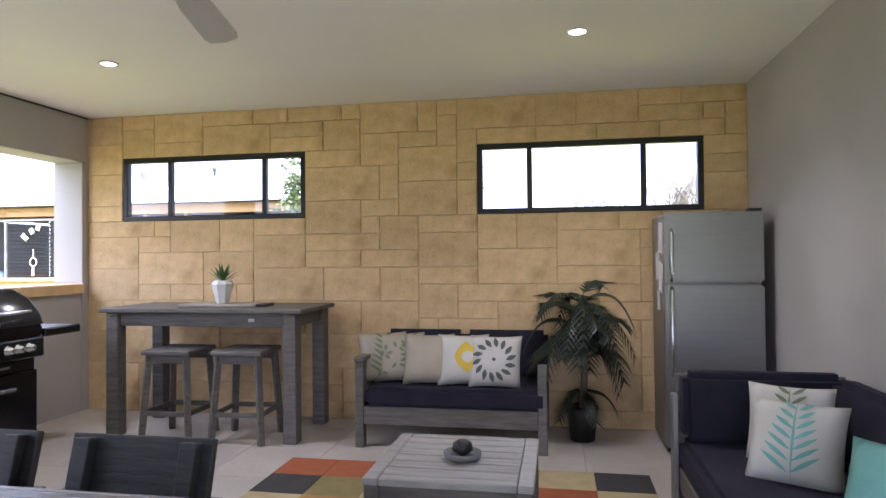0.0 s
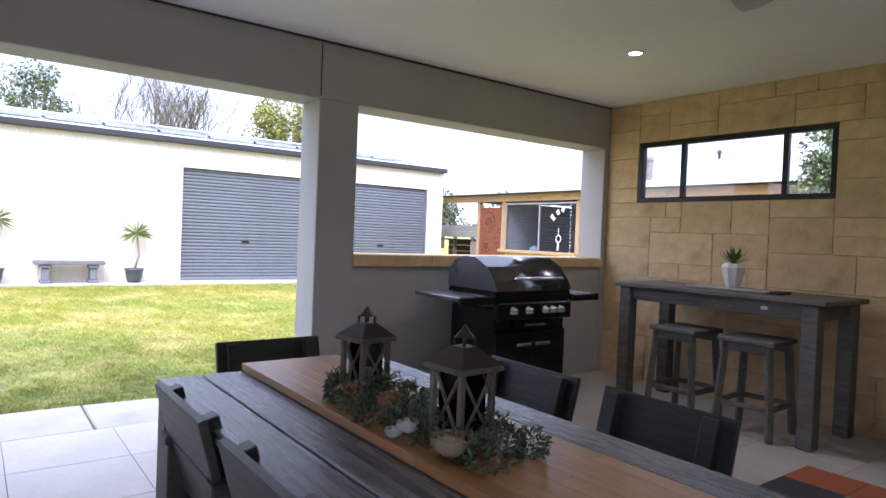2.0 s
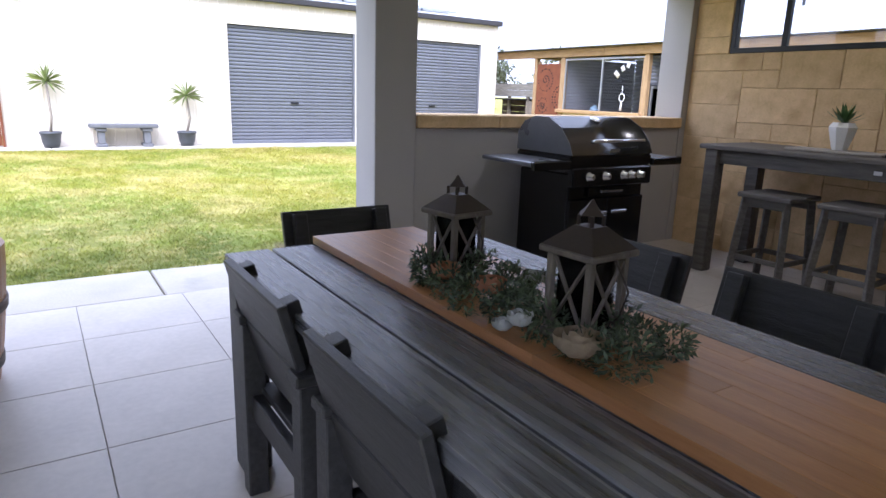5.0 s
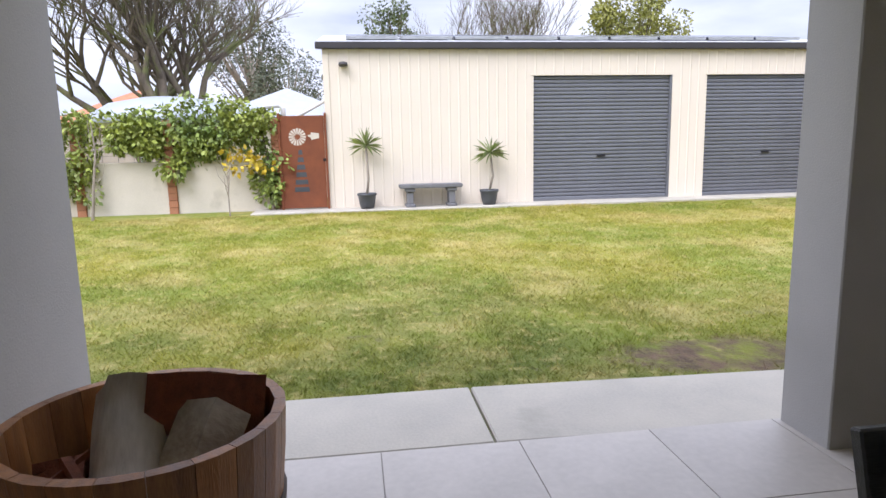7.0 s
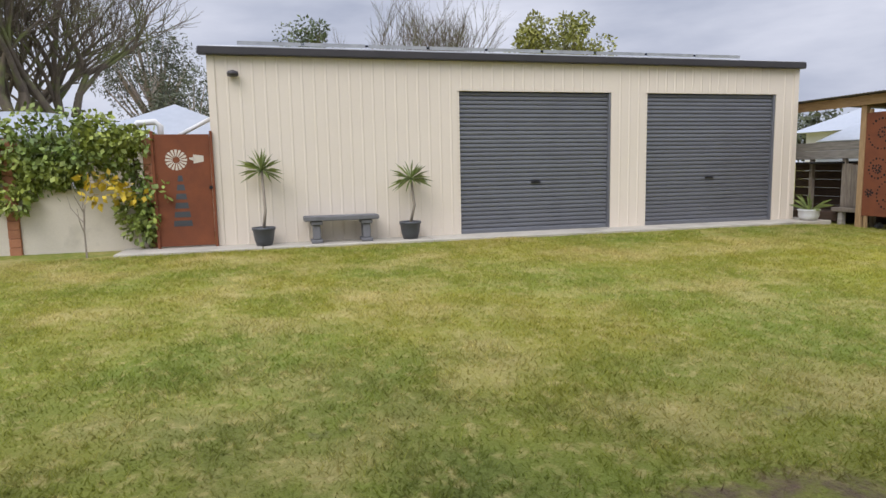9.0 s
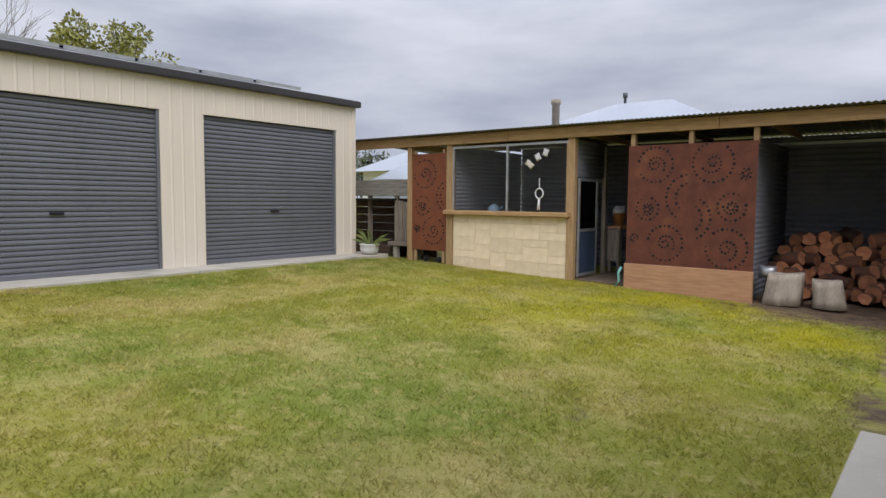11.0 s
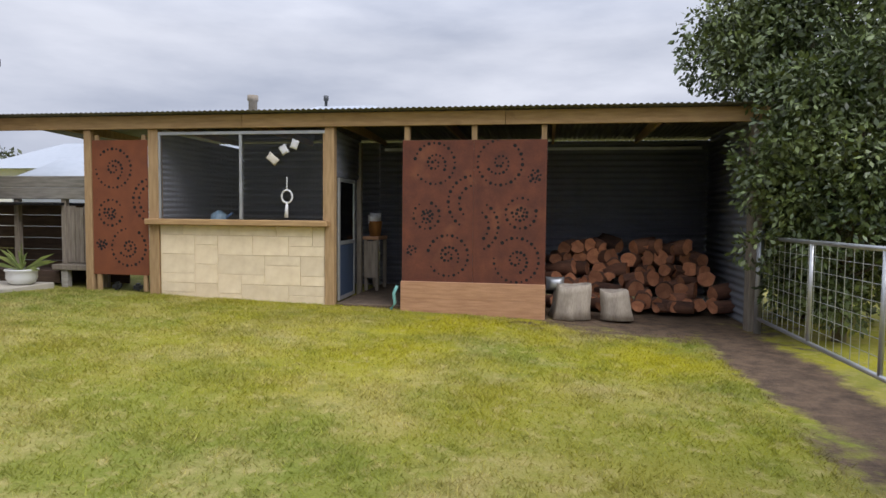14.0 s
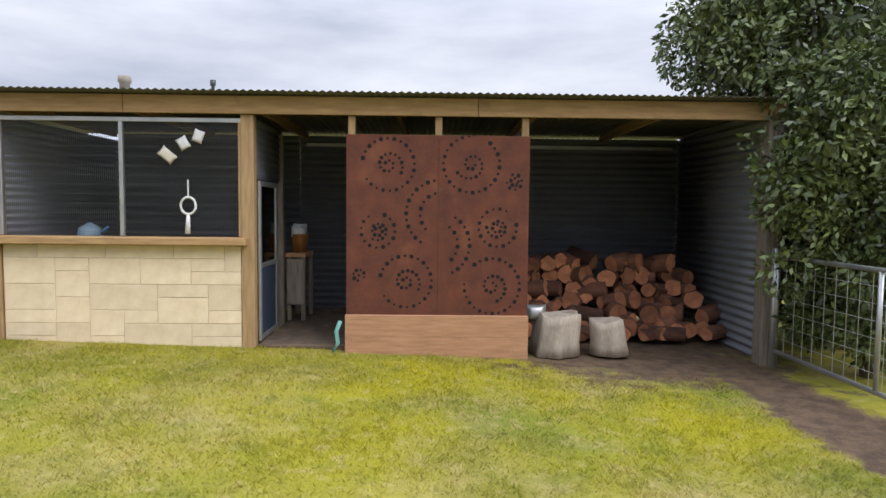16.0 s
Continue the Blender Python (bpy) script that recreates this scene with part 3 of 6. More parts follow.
def wall_with_holes(name, x0, x1, y0, y1, z0, z1, holes, material, label):
    """A wall along x with window holes cut through it."""
    bm = bmesh.new()
    cuts = sorted({x0, x1, *(v for h in holes for v in h[:2])})
    for a, b in zip(cuts, cuts[1:]):
        h = [q for q in holes if q[0] <= a + 1e-4 and b <= q[1] + 1e-4]
        if h:
            box(a, b, y0, y1, z0, h[0][2], 0, bm)
            box(a, b, y0, y1, h[0][3], z1, 0, bm)
        else:
            box(a, b, y0, y1, z0, z1, 0, bm)
    return single(name, bm, material, label, "wall", kind="structure")


wall_north = wall_with_holes("wall_north", X0, X1 + 0.25, Y1 + 0.03, Y1 + 0.09, -0.3, 2.95, (W1, W2), M_MORTAR, "rough-faced golden limestone block wall")
single("wall_east", box(X1, X1 + 0.25, Y0 - 0.25, Y1 + 0.03, -0.2, 2.95), M_RENDER, "plain grey rendered wall", "wall", kind="structure")
# The gap right of x 0.7 is unseen, added to let in south daylight.
bm = box(XO, 0.7, Y0 - 0.25, Y0, -0.2, 2.95)
box(0.7, X1 + 0.25, Y0 - 0.25, Y0, 2.35, 2.95, 0, bm)
single("wall_south", bm, M_RENDER, "grey rendered house wall beside the patio opening, with an added unseen gap", "wall", kind="structure")
single("wall_house", box(XO, XO + 0.25, -9.0, Y0 - 0.25, -0.2, 2.95), M_RENDER, "grey rendered house wall", "wall", kind="structure")
bm = box(XO, X0, Y0, Y1 + 0.03, 2.28, 2.95, 0.006)
single("patio_beam", bm, M_RENDER, "deep grey rendered beam over the patio openings", "beam", kind="structure")
single("patio_post", box(XO, X0, 2.27, 2.59, -0.1, 2.278, 0.006), M_RENDER, "square grey rendered patio post", "post", kind="structure")
single("low_wall", box(XO + 0.01, X0 - 0.01, 2.59, Y1 - 0.06, -0.2, 1.07, 0.004), M_RENDER, "low grey rendered wall between post and stone wall", "wall", kind="structure")
single("wall_return", box(XO, X0, Y1 - 0.06, Y1 + 0.03, -0.4, 2.278, 0.004), M_RENDER, "grey rendered end of the stone wall", "wall", kind="structure")
sill = thing("stone_sill", "golden limestone capping along the low wall", "sill", kind="structure")
for i in range(4):
    a = 2.592 + i * 0.712
    part("capping_stone", box(XO - 0.03, X0 + 0.03, a, a + 0.706, 1.072, 1.165, 0.008), M_LIME, sill)
single("ceiling", box(X0 - 0.01, X1, Y0, Y1 + 0.03, ZC, ZC + 0.12), M_CEIL, "flat white painted patio ceiling", "ceiling", kind="structure")
single("house_roof", box(XO - 0.02, X1 + 0.3, Y0 - 0.27, Y1 + 0.25, 2.955, 3.15), M_GUTTER, "dark roof edge over the patio", "roof", kind="structure")
# Solid dark strip draws the shadow line between beam and ceiling.
single("shadow_line", box(X0, X0 + 0.012, Y0, Y1, ZC - 0.014, ZC - 0.001), M_GUTTER, "thin dark shadow line where beam meets ceiling", "trim", kind="structure")
single("control_joint", box(X0 - 0.002, X0 + 0.003, 2.272, 2.280, 2.30, ZC - 0.02), M_GUTTER, "fine joint in the rendered beam", "trim", kind="structure")


def window(name, w, mulls, label):
    ob = thing(name, label, "window", kind="structure")
    x0, x1, z0, z1 = w
    y = Y1 + 0.02
    f = 0.045
    for n, b in (("top_rail", (x0, x1, z1 - f, z1)), ("bottom_rail", (x0, x1, z0, z0 + f)), ("side_rail", (x0, x0 + f, z0 + f, z1 - f)), ("side_rail", (x1 - f, x1, z0 + f, z1 - f))):
        part(n, box(b[0], b[1], y, y + 0.065, b[2], b[3], 0.004), M_BLACK, ob)
    for m in mulls:
        part("mullion", box(m - 0.022, m + 0.022, y + 0.01, y + 0.055, z0 + f, z1 - f, 0.003), M_BLACK, ob)
    es = [x0 + f] + [m + s for m in mulls for s in (-0.022, 0.022)] + [x1 - f]
    for a, b in zip(es[::2], es[1::2]):
        part("pane", box(a, b, y + 0.033, y + 0.037, z0 + f, z1 - f), M_GLASS, ob).visible_shadow = False


window("window_1", W1, (-2.17, -1.25), "black aluminium sliding window in the stone wall")
window("window_2", W2, (1.08, 1.98), "black aluminium three-light window above the sofa")

# concrete strip between patio and lawn
strip = thing("concrete_path", "pale concrete edging strip with sawn joints", "path", kind="structure")
ys = [-5.0, -2.6, -0.85, 0.946, 2.8, 4.6, 6.58]
for a, b in zip(ys, ys[1:]):
    bm = box(-3.975, -3.325, a + 0.006, b - 0.006, -0.3, -0.002, 0.008)
    for v in bm.verts:
        if v.co.z > -0.1 and v.co.y > 2:
            v.co.z -= 0.19 * min(1, (v.co.y - 2) / 4.6)
    part("slab", bm, M_CONC, strip)

# ---- garage ----
GX, GY0, GY1 = -13.165, -0.1, 10.95
D1, D2 = (3.91, 6.845), (7.55, 10.44)
garage = thing("garage", "cream steel-clad garage with two grey roller doors", "garage")
for a, b, z0, z1 in ((GY0, D1[0], 0, 3.1), (D1[1], D2[0], 0, 3.1), (D2[1], GY1, 0, 3.1), (D1[0], D1[1], 2.59, 3.1), (D2[0], D2[1], 2.59, 3.1)):
    bm = bmesh.new()
    outline, y = [(GX - 0.06, a), (GX, a)], math.ceil((a + 0.03) / 0.19) * 0.19
    while y < b - 0.03:
        outline += [(GX, y - 0.022), (GX + 0.007, y - 0.009), (GX + 0.007, y + 0.009), (GX, y + 0.022)]
        y += 0.19
    outline += [(GX, b), (GX - 0.06, b)]
    lo, hi = ([bm.verts.new((p, q, z)) for p, q in outline] for z in (z0, z1))
    for k in range(len(outline)):
        n = (k + 1) % len(outline)
        bm.faces.new((lo[k], lo[n], hi[n], hi[k]))
    part("front_sheet", bm, M_CREAM, garage)
part("side_wall", box(GX - 8, GX - 0.06, GY0, GY0 + 0.06, 0, 3.1), M_CREAM, garage)
part("side_wall", box(GX - 8, GX - 0.06, GY1 - 0.06, GY1, 0, 3.1), M_CREAM, garage)
part("rear_wall", box(GX - 8.06, GX - 8, GY0, GY1, 0, 3.1), M_CREAM, garage)
part("corner_flashing", box(GX, GX + 0.018, GY1 - 0.11, GY1 + 0.004, 0.02, 3.08, 0.003), M_CREAM, garage)
part("corner_flashing", box(GX, GX + 0.018, GY0 - 0.004, GY0 + 0.11, 0.02, 3.08, 0.003), M_CREAM, garage)
bm = box(GX, GX + 0.13, GY0 - 0.12, GY1 + 0.06, 3.08, 3.2, 0.012)
part("gutter", bm, M_GUTTER, garage)
bm = bmesh.new()
for s, ex in ((1, 4.03), (-1, 4.03)):
    ridge, eave = Vector((GX - 4.03, 0, 3.18 + 4.03 * 0.19)), Vector((GX - 4.03 + s * 4.1, 0, 3.17))
    q = [bm.verts.new((p.x, y, p.z + dz)) for dz in (0, 0.05) for p, y in ((ridge, GY0 - 0.1), (eave, GY0 - 0.1), (eave, GY1 + 0.05), (ridge, GY1 + 0.05))]
    for f in ((0, 1, 2, 3), (4, 5, 6, 7), (0, 1, 5, 4), (1, 2, 6, 5), (2, 3, 7, 6)):
        bm.faces.new([q[k] for k in f])
part("roof", bm, M_ROOF, garage)
for y in (GY0, GY1 - 0.06):
    bm = bmesh.new()
    q = [bm.verts.new(c) for c in ((GX - 0.06, y, 3.1), (GX - 8, y, 3.1), (GX - 4.03, y, 3.94))]
    bm.faces.new(q)
    part("gable", bm, M_CREAM, garage)
for k in range(9):
    y = 0.35 + k * 1.06
    m = Matrix.Translation((GX - 0.35, y, 3.30)) @ Matrix.Rotation(math.atan(0.19), 4, "Y")
    sp = part("solar_panel", box(-1.65, 0, 0, 1.0, 0.03, 0.07, 0.003), M_SOLAR, garage, m=m)
    part("panel_rim", box(0.002, 0.02, 0, 1.0, 0.02, 0.078), M_GALV, sp)
bm = lathe([(0.075, 0), (0.09, 0.03), (0.08, 0.07), (0.03, 0.09)], 14, m=Matrix.Translation((GX + 0.09, 0.28, 2.76)))
part("security_light", bm, M_GUTTER, garage)
part("light_bracket", box(GX, GX + 0.09, 0.25, 0.31, 2.79, 2.85, 0.006), M_GUTTER, garage)
slat_profile = [(0, 0), (0.022, 0.012), (0.026, 0.038), (0.022, 0.062), (0, 0.0742)]
for d0, d1 in (D1, D2):
    door = part("roller_door", box(GX - 0.10, GX - 0.085, d0, d1, 0.13, 2.59), M_SLATE, garage, "slate-grey ribbed roller door, closed")
    bm = bmesh.new()
    va = [bm.verts.new((x, y, z)) for y in (0, d1 - d0 - 0.09) for x, z in slat_profile]
    for k in range(4):
        bm.faces.new((va[k], va[k + 1], va[k + 6], va[k + 5]))
    me = to_mesh("slat", bm, M_SLATE)
    for k in range(33):
        part("slat", me, None, door, m=pose(GX - 0.085, d0 + 0.045, 0.137 + k * 0.0742))
    part("bottom_rail", box(GX - 0.088, GX - 0.04, d0 + 0.045, d1 - 0.045, 0.122, 0.19, 0.006), M_SLATE, door)
    part("door_handle", box(GX - 0.06, GX - 0.03, (d0 + d1) / 2 - 0.09, (d0 + d1) / 2 + 0.09, 0.985, 1.025, 0.008), M_BLACK, door)
    for y in (d0, d1 - 0.045):
        part("guide", box(GX - 0.09, GX - 0.015, y, y + 0.045, 0.12, 2.59, 0.003), M_CREAM if y == d0 else M_SLATE, door)
apron = thing("garage_apron", "concrete apron along the garage front", "path", kind="structure")
for a, b in ((-1.5, 0.6), (0.6, 3.3), (3.3, 7.1), (7.1, 11.3)):
    part("slab", box(GX - 0.3, GX + 0.62, a + 0.006, b - 0.006, -0.1, 0.125, 0.01), M_CONC, apron)

# ---- garden shed ----
SY, SB = 11.37, 13.9
shed = thing("garden_shed", "long open-fronted timber shed with a low corrugated roof", "shed")
for x, w in ((-12.05, 0.11), (-11.04, 0.15), (-8.50, 0.13)):
    part("post", box(x - w / 2, x + w / 2, SY, SY + 0.11, ground_z(x, SY) - 0.1, 2.27, 0.006), M_PINE_V, shed)
part("post", box(-3.31, -3.15, SY - 0.1, SY + 0.08, -0.4, 2.27, 0.01), M_GREYPOST, shed, "silvered hardwood corner post")
for x in (-7.46, -6.59, -5.72):
    part("stud", box(x - 0.035, x + 0.035, SY, SY + 0.09, 2.05, 2.27, 0.004), M_PINE_V, shed)
for a, b in ((-13.6, -9.7), (-9.7, -6.2), (-6.2, -3.12)):
    part("fascia_beam", box(a + 0.002, b - 0.002, SY - 0.045, SY + 0.0, 2.272, 2.45, 0.006), M_PINE, shed)
bm = corrugated(10.55, 2.95, 0.076, 0.018, "x", 4)
part("roof_sheet", bm, M_SHEDROOF, shed, m=Matrix.Translation((-13.7, SY - 0.20, 2.475)) @ Matrix.Rotation(radians(-92.0), 4, "X"))
for x in (-12.6, -11.04, -9.7, -8.4, -7.0, -5.6, -4.3):
    part("rafter", box(x - 0.02, x + 0.02, SY + 0.01, SB, 2.30, 2.43), M_PINE_V, shed)
for x0, x1 in ((-11.0, -8.50), (-8.498, -3.17)):
    part("back_wall", corrugated(x1 - x0, 2.5, 0.095, 0.042, "z", 6), M_CORRU, shed, m=pose(x0, SB, -0.15))
part("end_wall", corrugated(2.52, 2.62, 0.095, 0.042, "z", 6), M_CORRU, shed, m=pose(-3.19, SB - 2.51, -0.2, 0, 0, 90))
part("partition", corrugated(2.35, 2.3, 0.076, 0.018, "z", 4), M_CORRU, shed, m=pose(-5.76, SB - 2.36, -0.15, 0, 0, 90))
part("partition", corrugated(1.2, 0.62, 0.076, 0.018, "z", 4), M_CORRU, shed, m=pose(-8.47, SY + 0.12, 1.64, 0, 0, 90))
part("partition", corrugated(2.4, 2.3, 0.076, 0.018, "z", 4), M_CORRU, shed, m=pose(-11.0, SY + 0.12, -0.05, 0, 0, 90))
part("jamb", box(-8.50, -8.43, 12.58, 12.66, -0.1, 2.2, 0.004), M_GREYPOST, shed)
part("shed_slab", box(-8.44, -5.78, SY + 0.06, SB, -0.25, -0.055, 0.01), M_SOIL, shed, "dark trodden earth floor")
# Pale metal strip stands in for sky light showing under the roof edge.
part("sky_gap_strip", box(-8.4, -3.3, SB - 0.05, SB - 0.035, 2.2, 2.245), M_GALV, shed)
# glazed aviary front
av = part("mesh_window", box(-10.97, -8.56, SY + 0.01, SY + 0.05, 2.19, 2.235, 0.004), M_GALV, shed)
part("frame_bar", box(-10.97, -10.935, SY + 0.01, SY + 0.05, 1.05, 2.19, 0.004), M_GALV, av)
part("frame_bar", box(-9.775, -9.735, SY + 0.005, SY + 0.05, 1.05, 2.19, 0.004), M_GALV, av)
part("frame_bar", box(-8.595, -8.565, SY + 0.01, SY + 0.05, 1.05, 2.19, 0.004), M_PINE_V, av)
bm = bmesh.new()
for k in range(118):
    x = -10.93 + k * 0.0198
    box(x, x + 0.0028, SY + 0.03, SY + 0.032, 1.05, 2.19, 0, bm)
for k in range(12):
    z = 1.09 + k * 0.095
    box(-10.93, -8.6, SY + 0.0325, SY + 0.0345, z, z + 0.0025, 0, bm)
part("wire_mesh", bm, M_WIRE, av)
part("counter_shelf", box(-11.12, -8.5, SY - 0.10, SY + 0.14, 0.965, 1.045, 0.01), M_PINE, shed, "weathered timber counter ledge")
part("inner_bench", box(-10.9, -8.6, 11.6, 12.1, 0.9, 0.95, 0.004), M_PINE, shed)
part("counter_core", box(-10.96, -8.57, SY + 0.03, SY + 0.18, -0.2, 0.963), M_MORTAR, shed)
# rusted screens, their cut dots drawn as near-black discs
rng = random.Random(5)


# Discs laid on the steel; their near-black colour paints the dark behind each cut.
hole_me = to_mesh("hole", lathe([(0.024, 0.0), (0.024, 0.0012)], 10, smooth=False), M_HOLESHADE)


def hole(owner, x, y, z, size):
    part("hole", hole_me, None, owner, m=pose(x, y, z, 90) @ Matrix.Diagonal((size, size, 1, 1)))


def spiral_dots(owner, cx, cz, r, y):
    """An outer ring of dark hole discs with a coil of smaller ones inside it."""
    n, ph = max(7, int(2 * math.pi * r / 0.072)), rng.uniform(0, 6)
    for k in range(n):
        a = ph + 5.7 * k / n
        hole(owner, cx + r * math.cos(a), y, cz + r * math.sin(a), (0.66, 1.0)[k % 2] * (0.75 + 0.25 * k / n))
    if r < 0.07:
        return hole(owner, cx, y, cz, 0.6)
    a, rr = ph + 2, r * 0.58
    while rr > 0.03:
        hole(owner, cx + rr * math.cos(a), y, cz + rr * math.sin(a), rng.choice((0.6, 0.85)))
        a += 0.052 / rr
        rr -= r * 0.03


def arc_dots(owner, cx, cz, r, a0, a1, y):
    n = int(abs(a1 - a0) * r / 0.064)
    for k in range(n):
        a = a0 + (a1 - a0) * k / n
        hole(owner, cx + r * math.cos(a), y, cz + r * math.sin(a), (0.6, 0.95)[k % 2])


screen = thing("rusted_screen", "two rusted steel privacy panels with cut dot spirals on timber sleepers", "screen", (-6.59, SY - 0.03, 0))
for x0, x1 in ((-0.918, -0.001), (0.001, 0.912)):
    part("steel_panel", box(x0, x1, -0.006, 0.0, 0.28, 2.085, 0.0015), M_CORTEN, screen)
for cx, cz, r in ((-0.50, 1.79, 0.26), (0.33, 1.80, 0.28), (0.76, 1.63, 0.075), (-0.60, 1.13, 0.17), (0.60, 1.17, 0.19), (-0.32, 0.62, 0.26), (0.55, 0.58, 0.28), (-0.79, 0.68, 0.055)):
    spiral_dots(screen, cx, cz, r, -0.0062)
arc_dots(screen, 0.02, 1.30, 0.34, 1.75, 4.3, -0.0062)
arc_dots(screen, 0.04, 1.30, 0.22, 1.9, 4.2, -0.0062)
arc_dots(screen, 0.0, 1.00, 0.32, 1.0, -1.3, -0.0062)
arc_dots(screen, -0.02, 1.00, 0.22, 0.9, -1.1, -0.0062)
for k in range(2):
    z = -0.16 + k * 0.222
    part("sleeper", box(-0.925, 0.92, -0.05, 0.02, z, z + 0.2205, 0.003), M_SLEEPER, screen)
screen2 = thing("narrow_rusted_screen", "narrow rusted steel panel with cut dot spirals between posts", "screen", (-11.56, SY + 0.02, 0))
part("steel_panel", box(-0.43, 0.43, 0, 0.006, 0.25, 2.13, 0.0015), M_CORTEN2, screen2)
for cx, cz, r in ((-0.10, 1.74, 0.27), (-0.15, 1.12, 0.18), (0.12, 0.64, 0.26), (-0.3, 0.68, 0.07)):
    spiral_dots(screen2, cx, cz, r, -0.0002)
arc_dots(screen2, 0.5, 1.3, 0.3, 1.9, 4.4, -0.0002)
arc_dots(screen2, 0.5, 1.3, 0.21, 2.0, 4.3, -0.0002)
for x in (-0.36, 0.36):
    part("batten", box(x - 0.03, x + 0.03, 0.008, 0.05, 0.02, 2.2, 0.003), M_PINE_V, screen2)

# ---- patio furniture ----
def dining_table():
    t = thing("dining_table", "long weathered grey timber dining table with wide planks", "table", (-0.225, 1.30, 0))
    n, w = 6, 0.96 / 6
    for k in range(n):
        y = -0.48 + k * w
        part("plank", box(-0.995, 0.995, y + 0.0045, y + w - 0.0045, 0.728, 0.77, 0.004), M_TABLE, t)
    for y in (-0.44, 0.40):
        part("apron", box(-0.9, 0.9, y, y + 0.04, 0.61, 0.726, 0.004), M_GREYWOOD, t)
    for x in (-0.94, 0.90):
        part("end_apron", box(x, x + 0.04, -0.398, 0.398, 0.61, 0.726, 0.004), M_GREYWOOD_Y, t)
    for x in (-0.985, 0.885):
        for y in (-0.47, 0.37):
            part("leg", box(x, x + 0.10, y, y + 0.10, 0, 0.726, 0.006), M_GREYWOOD, t)
    return t


def dining_chair(at, rz):
    """Faces +y: a low armchair with two back boards on a raked frame."""
    c = thing("dining_chair", "grey stained timber dining armchair with slatted back and dark cushion", "chair", at, rz, "chairs round the table")
    for x in (-0.28, 0.215):
        part("rear_leg", box(x, x + 0.065, -0.02, 0.045, 0, 0.60, 0.004), M_GREYWOOD, c)
        part("front_leg", box(x, x + 0.065, 0.46, 0.525, 0, 0.60, 0.004), M_GREYWOOD, c)
        part("armrest", box(x - 0.005, x + 0.07, -0.03, 0.53, 0.60, 0.632, 0.005), M_GREYWOOD_Y, c)
        part("side_rail", box(x + 0.015, x + 0.05, 0.045, 0.46, 0.30, 0.37, 0.003), M_GREYWOOD_Y, c)
    part("front_rail", box(-0.215, 0.215, 0.475, 0.51, 0.28, 0.36, 0.003), M_GREYWOOD, c)
    part("rear_rail", box(-0.215, 0.215, 0.0, 0.03, 0.28, 0.36, 0.003), M_GREYWOOD, c)
    part("seat_board", box(-0.212, 0.212, 0.03, 0.52, 0.361, 0.385, 0.003), M_GREYWOOD, c)
    part("seat_cushion", box(-0.205, 0.205, 0.09, 0.51, 0.386, 0.455, 0.02), M_NAVY, c, "dark charcoal seat cushion")
    tilt = Matrix.Translation((0, 0.10, 0.386)) @ Matrix.Rotation(radians(15), 4, "X")
    for x in (-0.213, 0.158):
        part("back_stile", box(x, x + 0.055, -0.02, 0.02, 0, 0.43, 0.003), M_GREYWOOD, c, m=tilt)
    for z in (0.07, 0.262):
        part("back_board", box(-0.25, 0.25, -0.048, -0.021, z, z + 0.182, 0.004), M_GREYWOOD, c, m=tilt)
    return c


def bar_table():
    t = thing("bar_table", "tall washed-grey timber bar table against the stone wall", "table", (-1.40, 5.06, 0))
    part("tabletop", box(-0.84, 0.84, -0.355, 0.355, 0.965, 1.0, 0.006), M_BARWOOD, t)
    for y in (-0.31, 0.27):
        part("apron", box(-0.68, 0.68, y, y + 0.04, 0.86, 0.963, 0.003), M_BARWOOD, t)
    for x in (-0.76, 0.72):
        part("end_apron", box(x, x + 0.04, -0.25, 0.25, 0.86, 0.963, 0.003), M_BARWOOD, t)
    for x in (-0.79, 0.685):
        for y in (-0.34, 0.235):
            part("leg", box(x, x + 0.105, y, y + 0.105, 0, 0.963, 0.006), M_BARWOOD, t)
    part("maker_plate", box(0.40, 0.45, -0.317, -0.3105, 0.90, 0.925, 0.002), M_PAPER, t, "small pale oval plate")
    return t


def bar_stool(at):
    s = thing("bar_stool", "square washed-grey timber bar stool with splayed legs", "stool", at, 0, "stools at the bar table")
    part("seat", box(-0.20, 0.20, -0.20, 0.20, 0.655, 0.69, 0.008), M_BARWOOD, s)
    for a in (-1, 1):
        for b in (-1, 1):
            part("leg", beam((a * 0.195, b * 0.195, 0), (a * 0.155, b * 0.155, 0.654), 0.045, 0.045), M_BARWOOD, s)
        part("stretcher", box(a * 0.182 - 0.012, a * 0.182 + 0.012, -0.16, 0.16, 0.20, 0.235, 0.003), M_BARWOOD, s)
        part("stretcher", box(-0.16, 0.16, a * 0.182 - 0.012, a * 0.182 + 0.012, 0.20, 0.235, 0.003), M_BARWOOD, s)
        part("seat_rail", box(-0.15, 0.15, a * 0.155 - 0.012, a * 0.155 + 0.012, 0.59, 0.653, 0.003), M_BARWOOD, s)
    return s


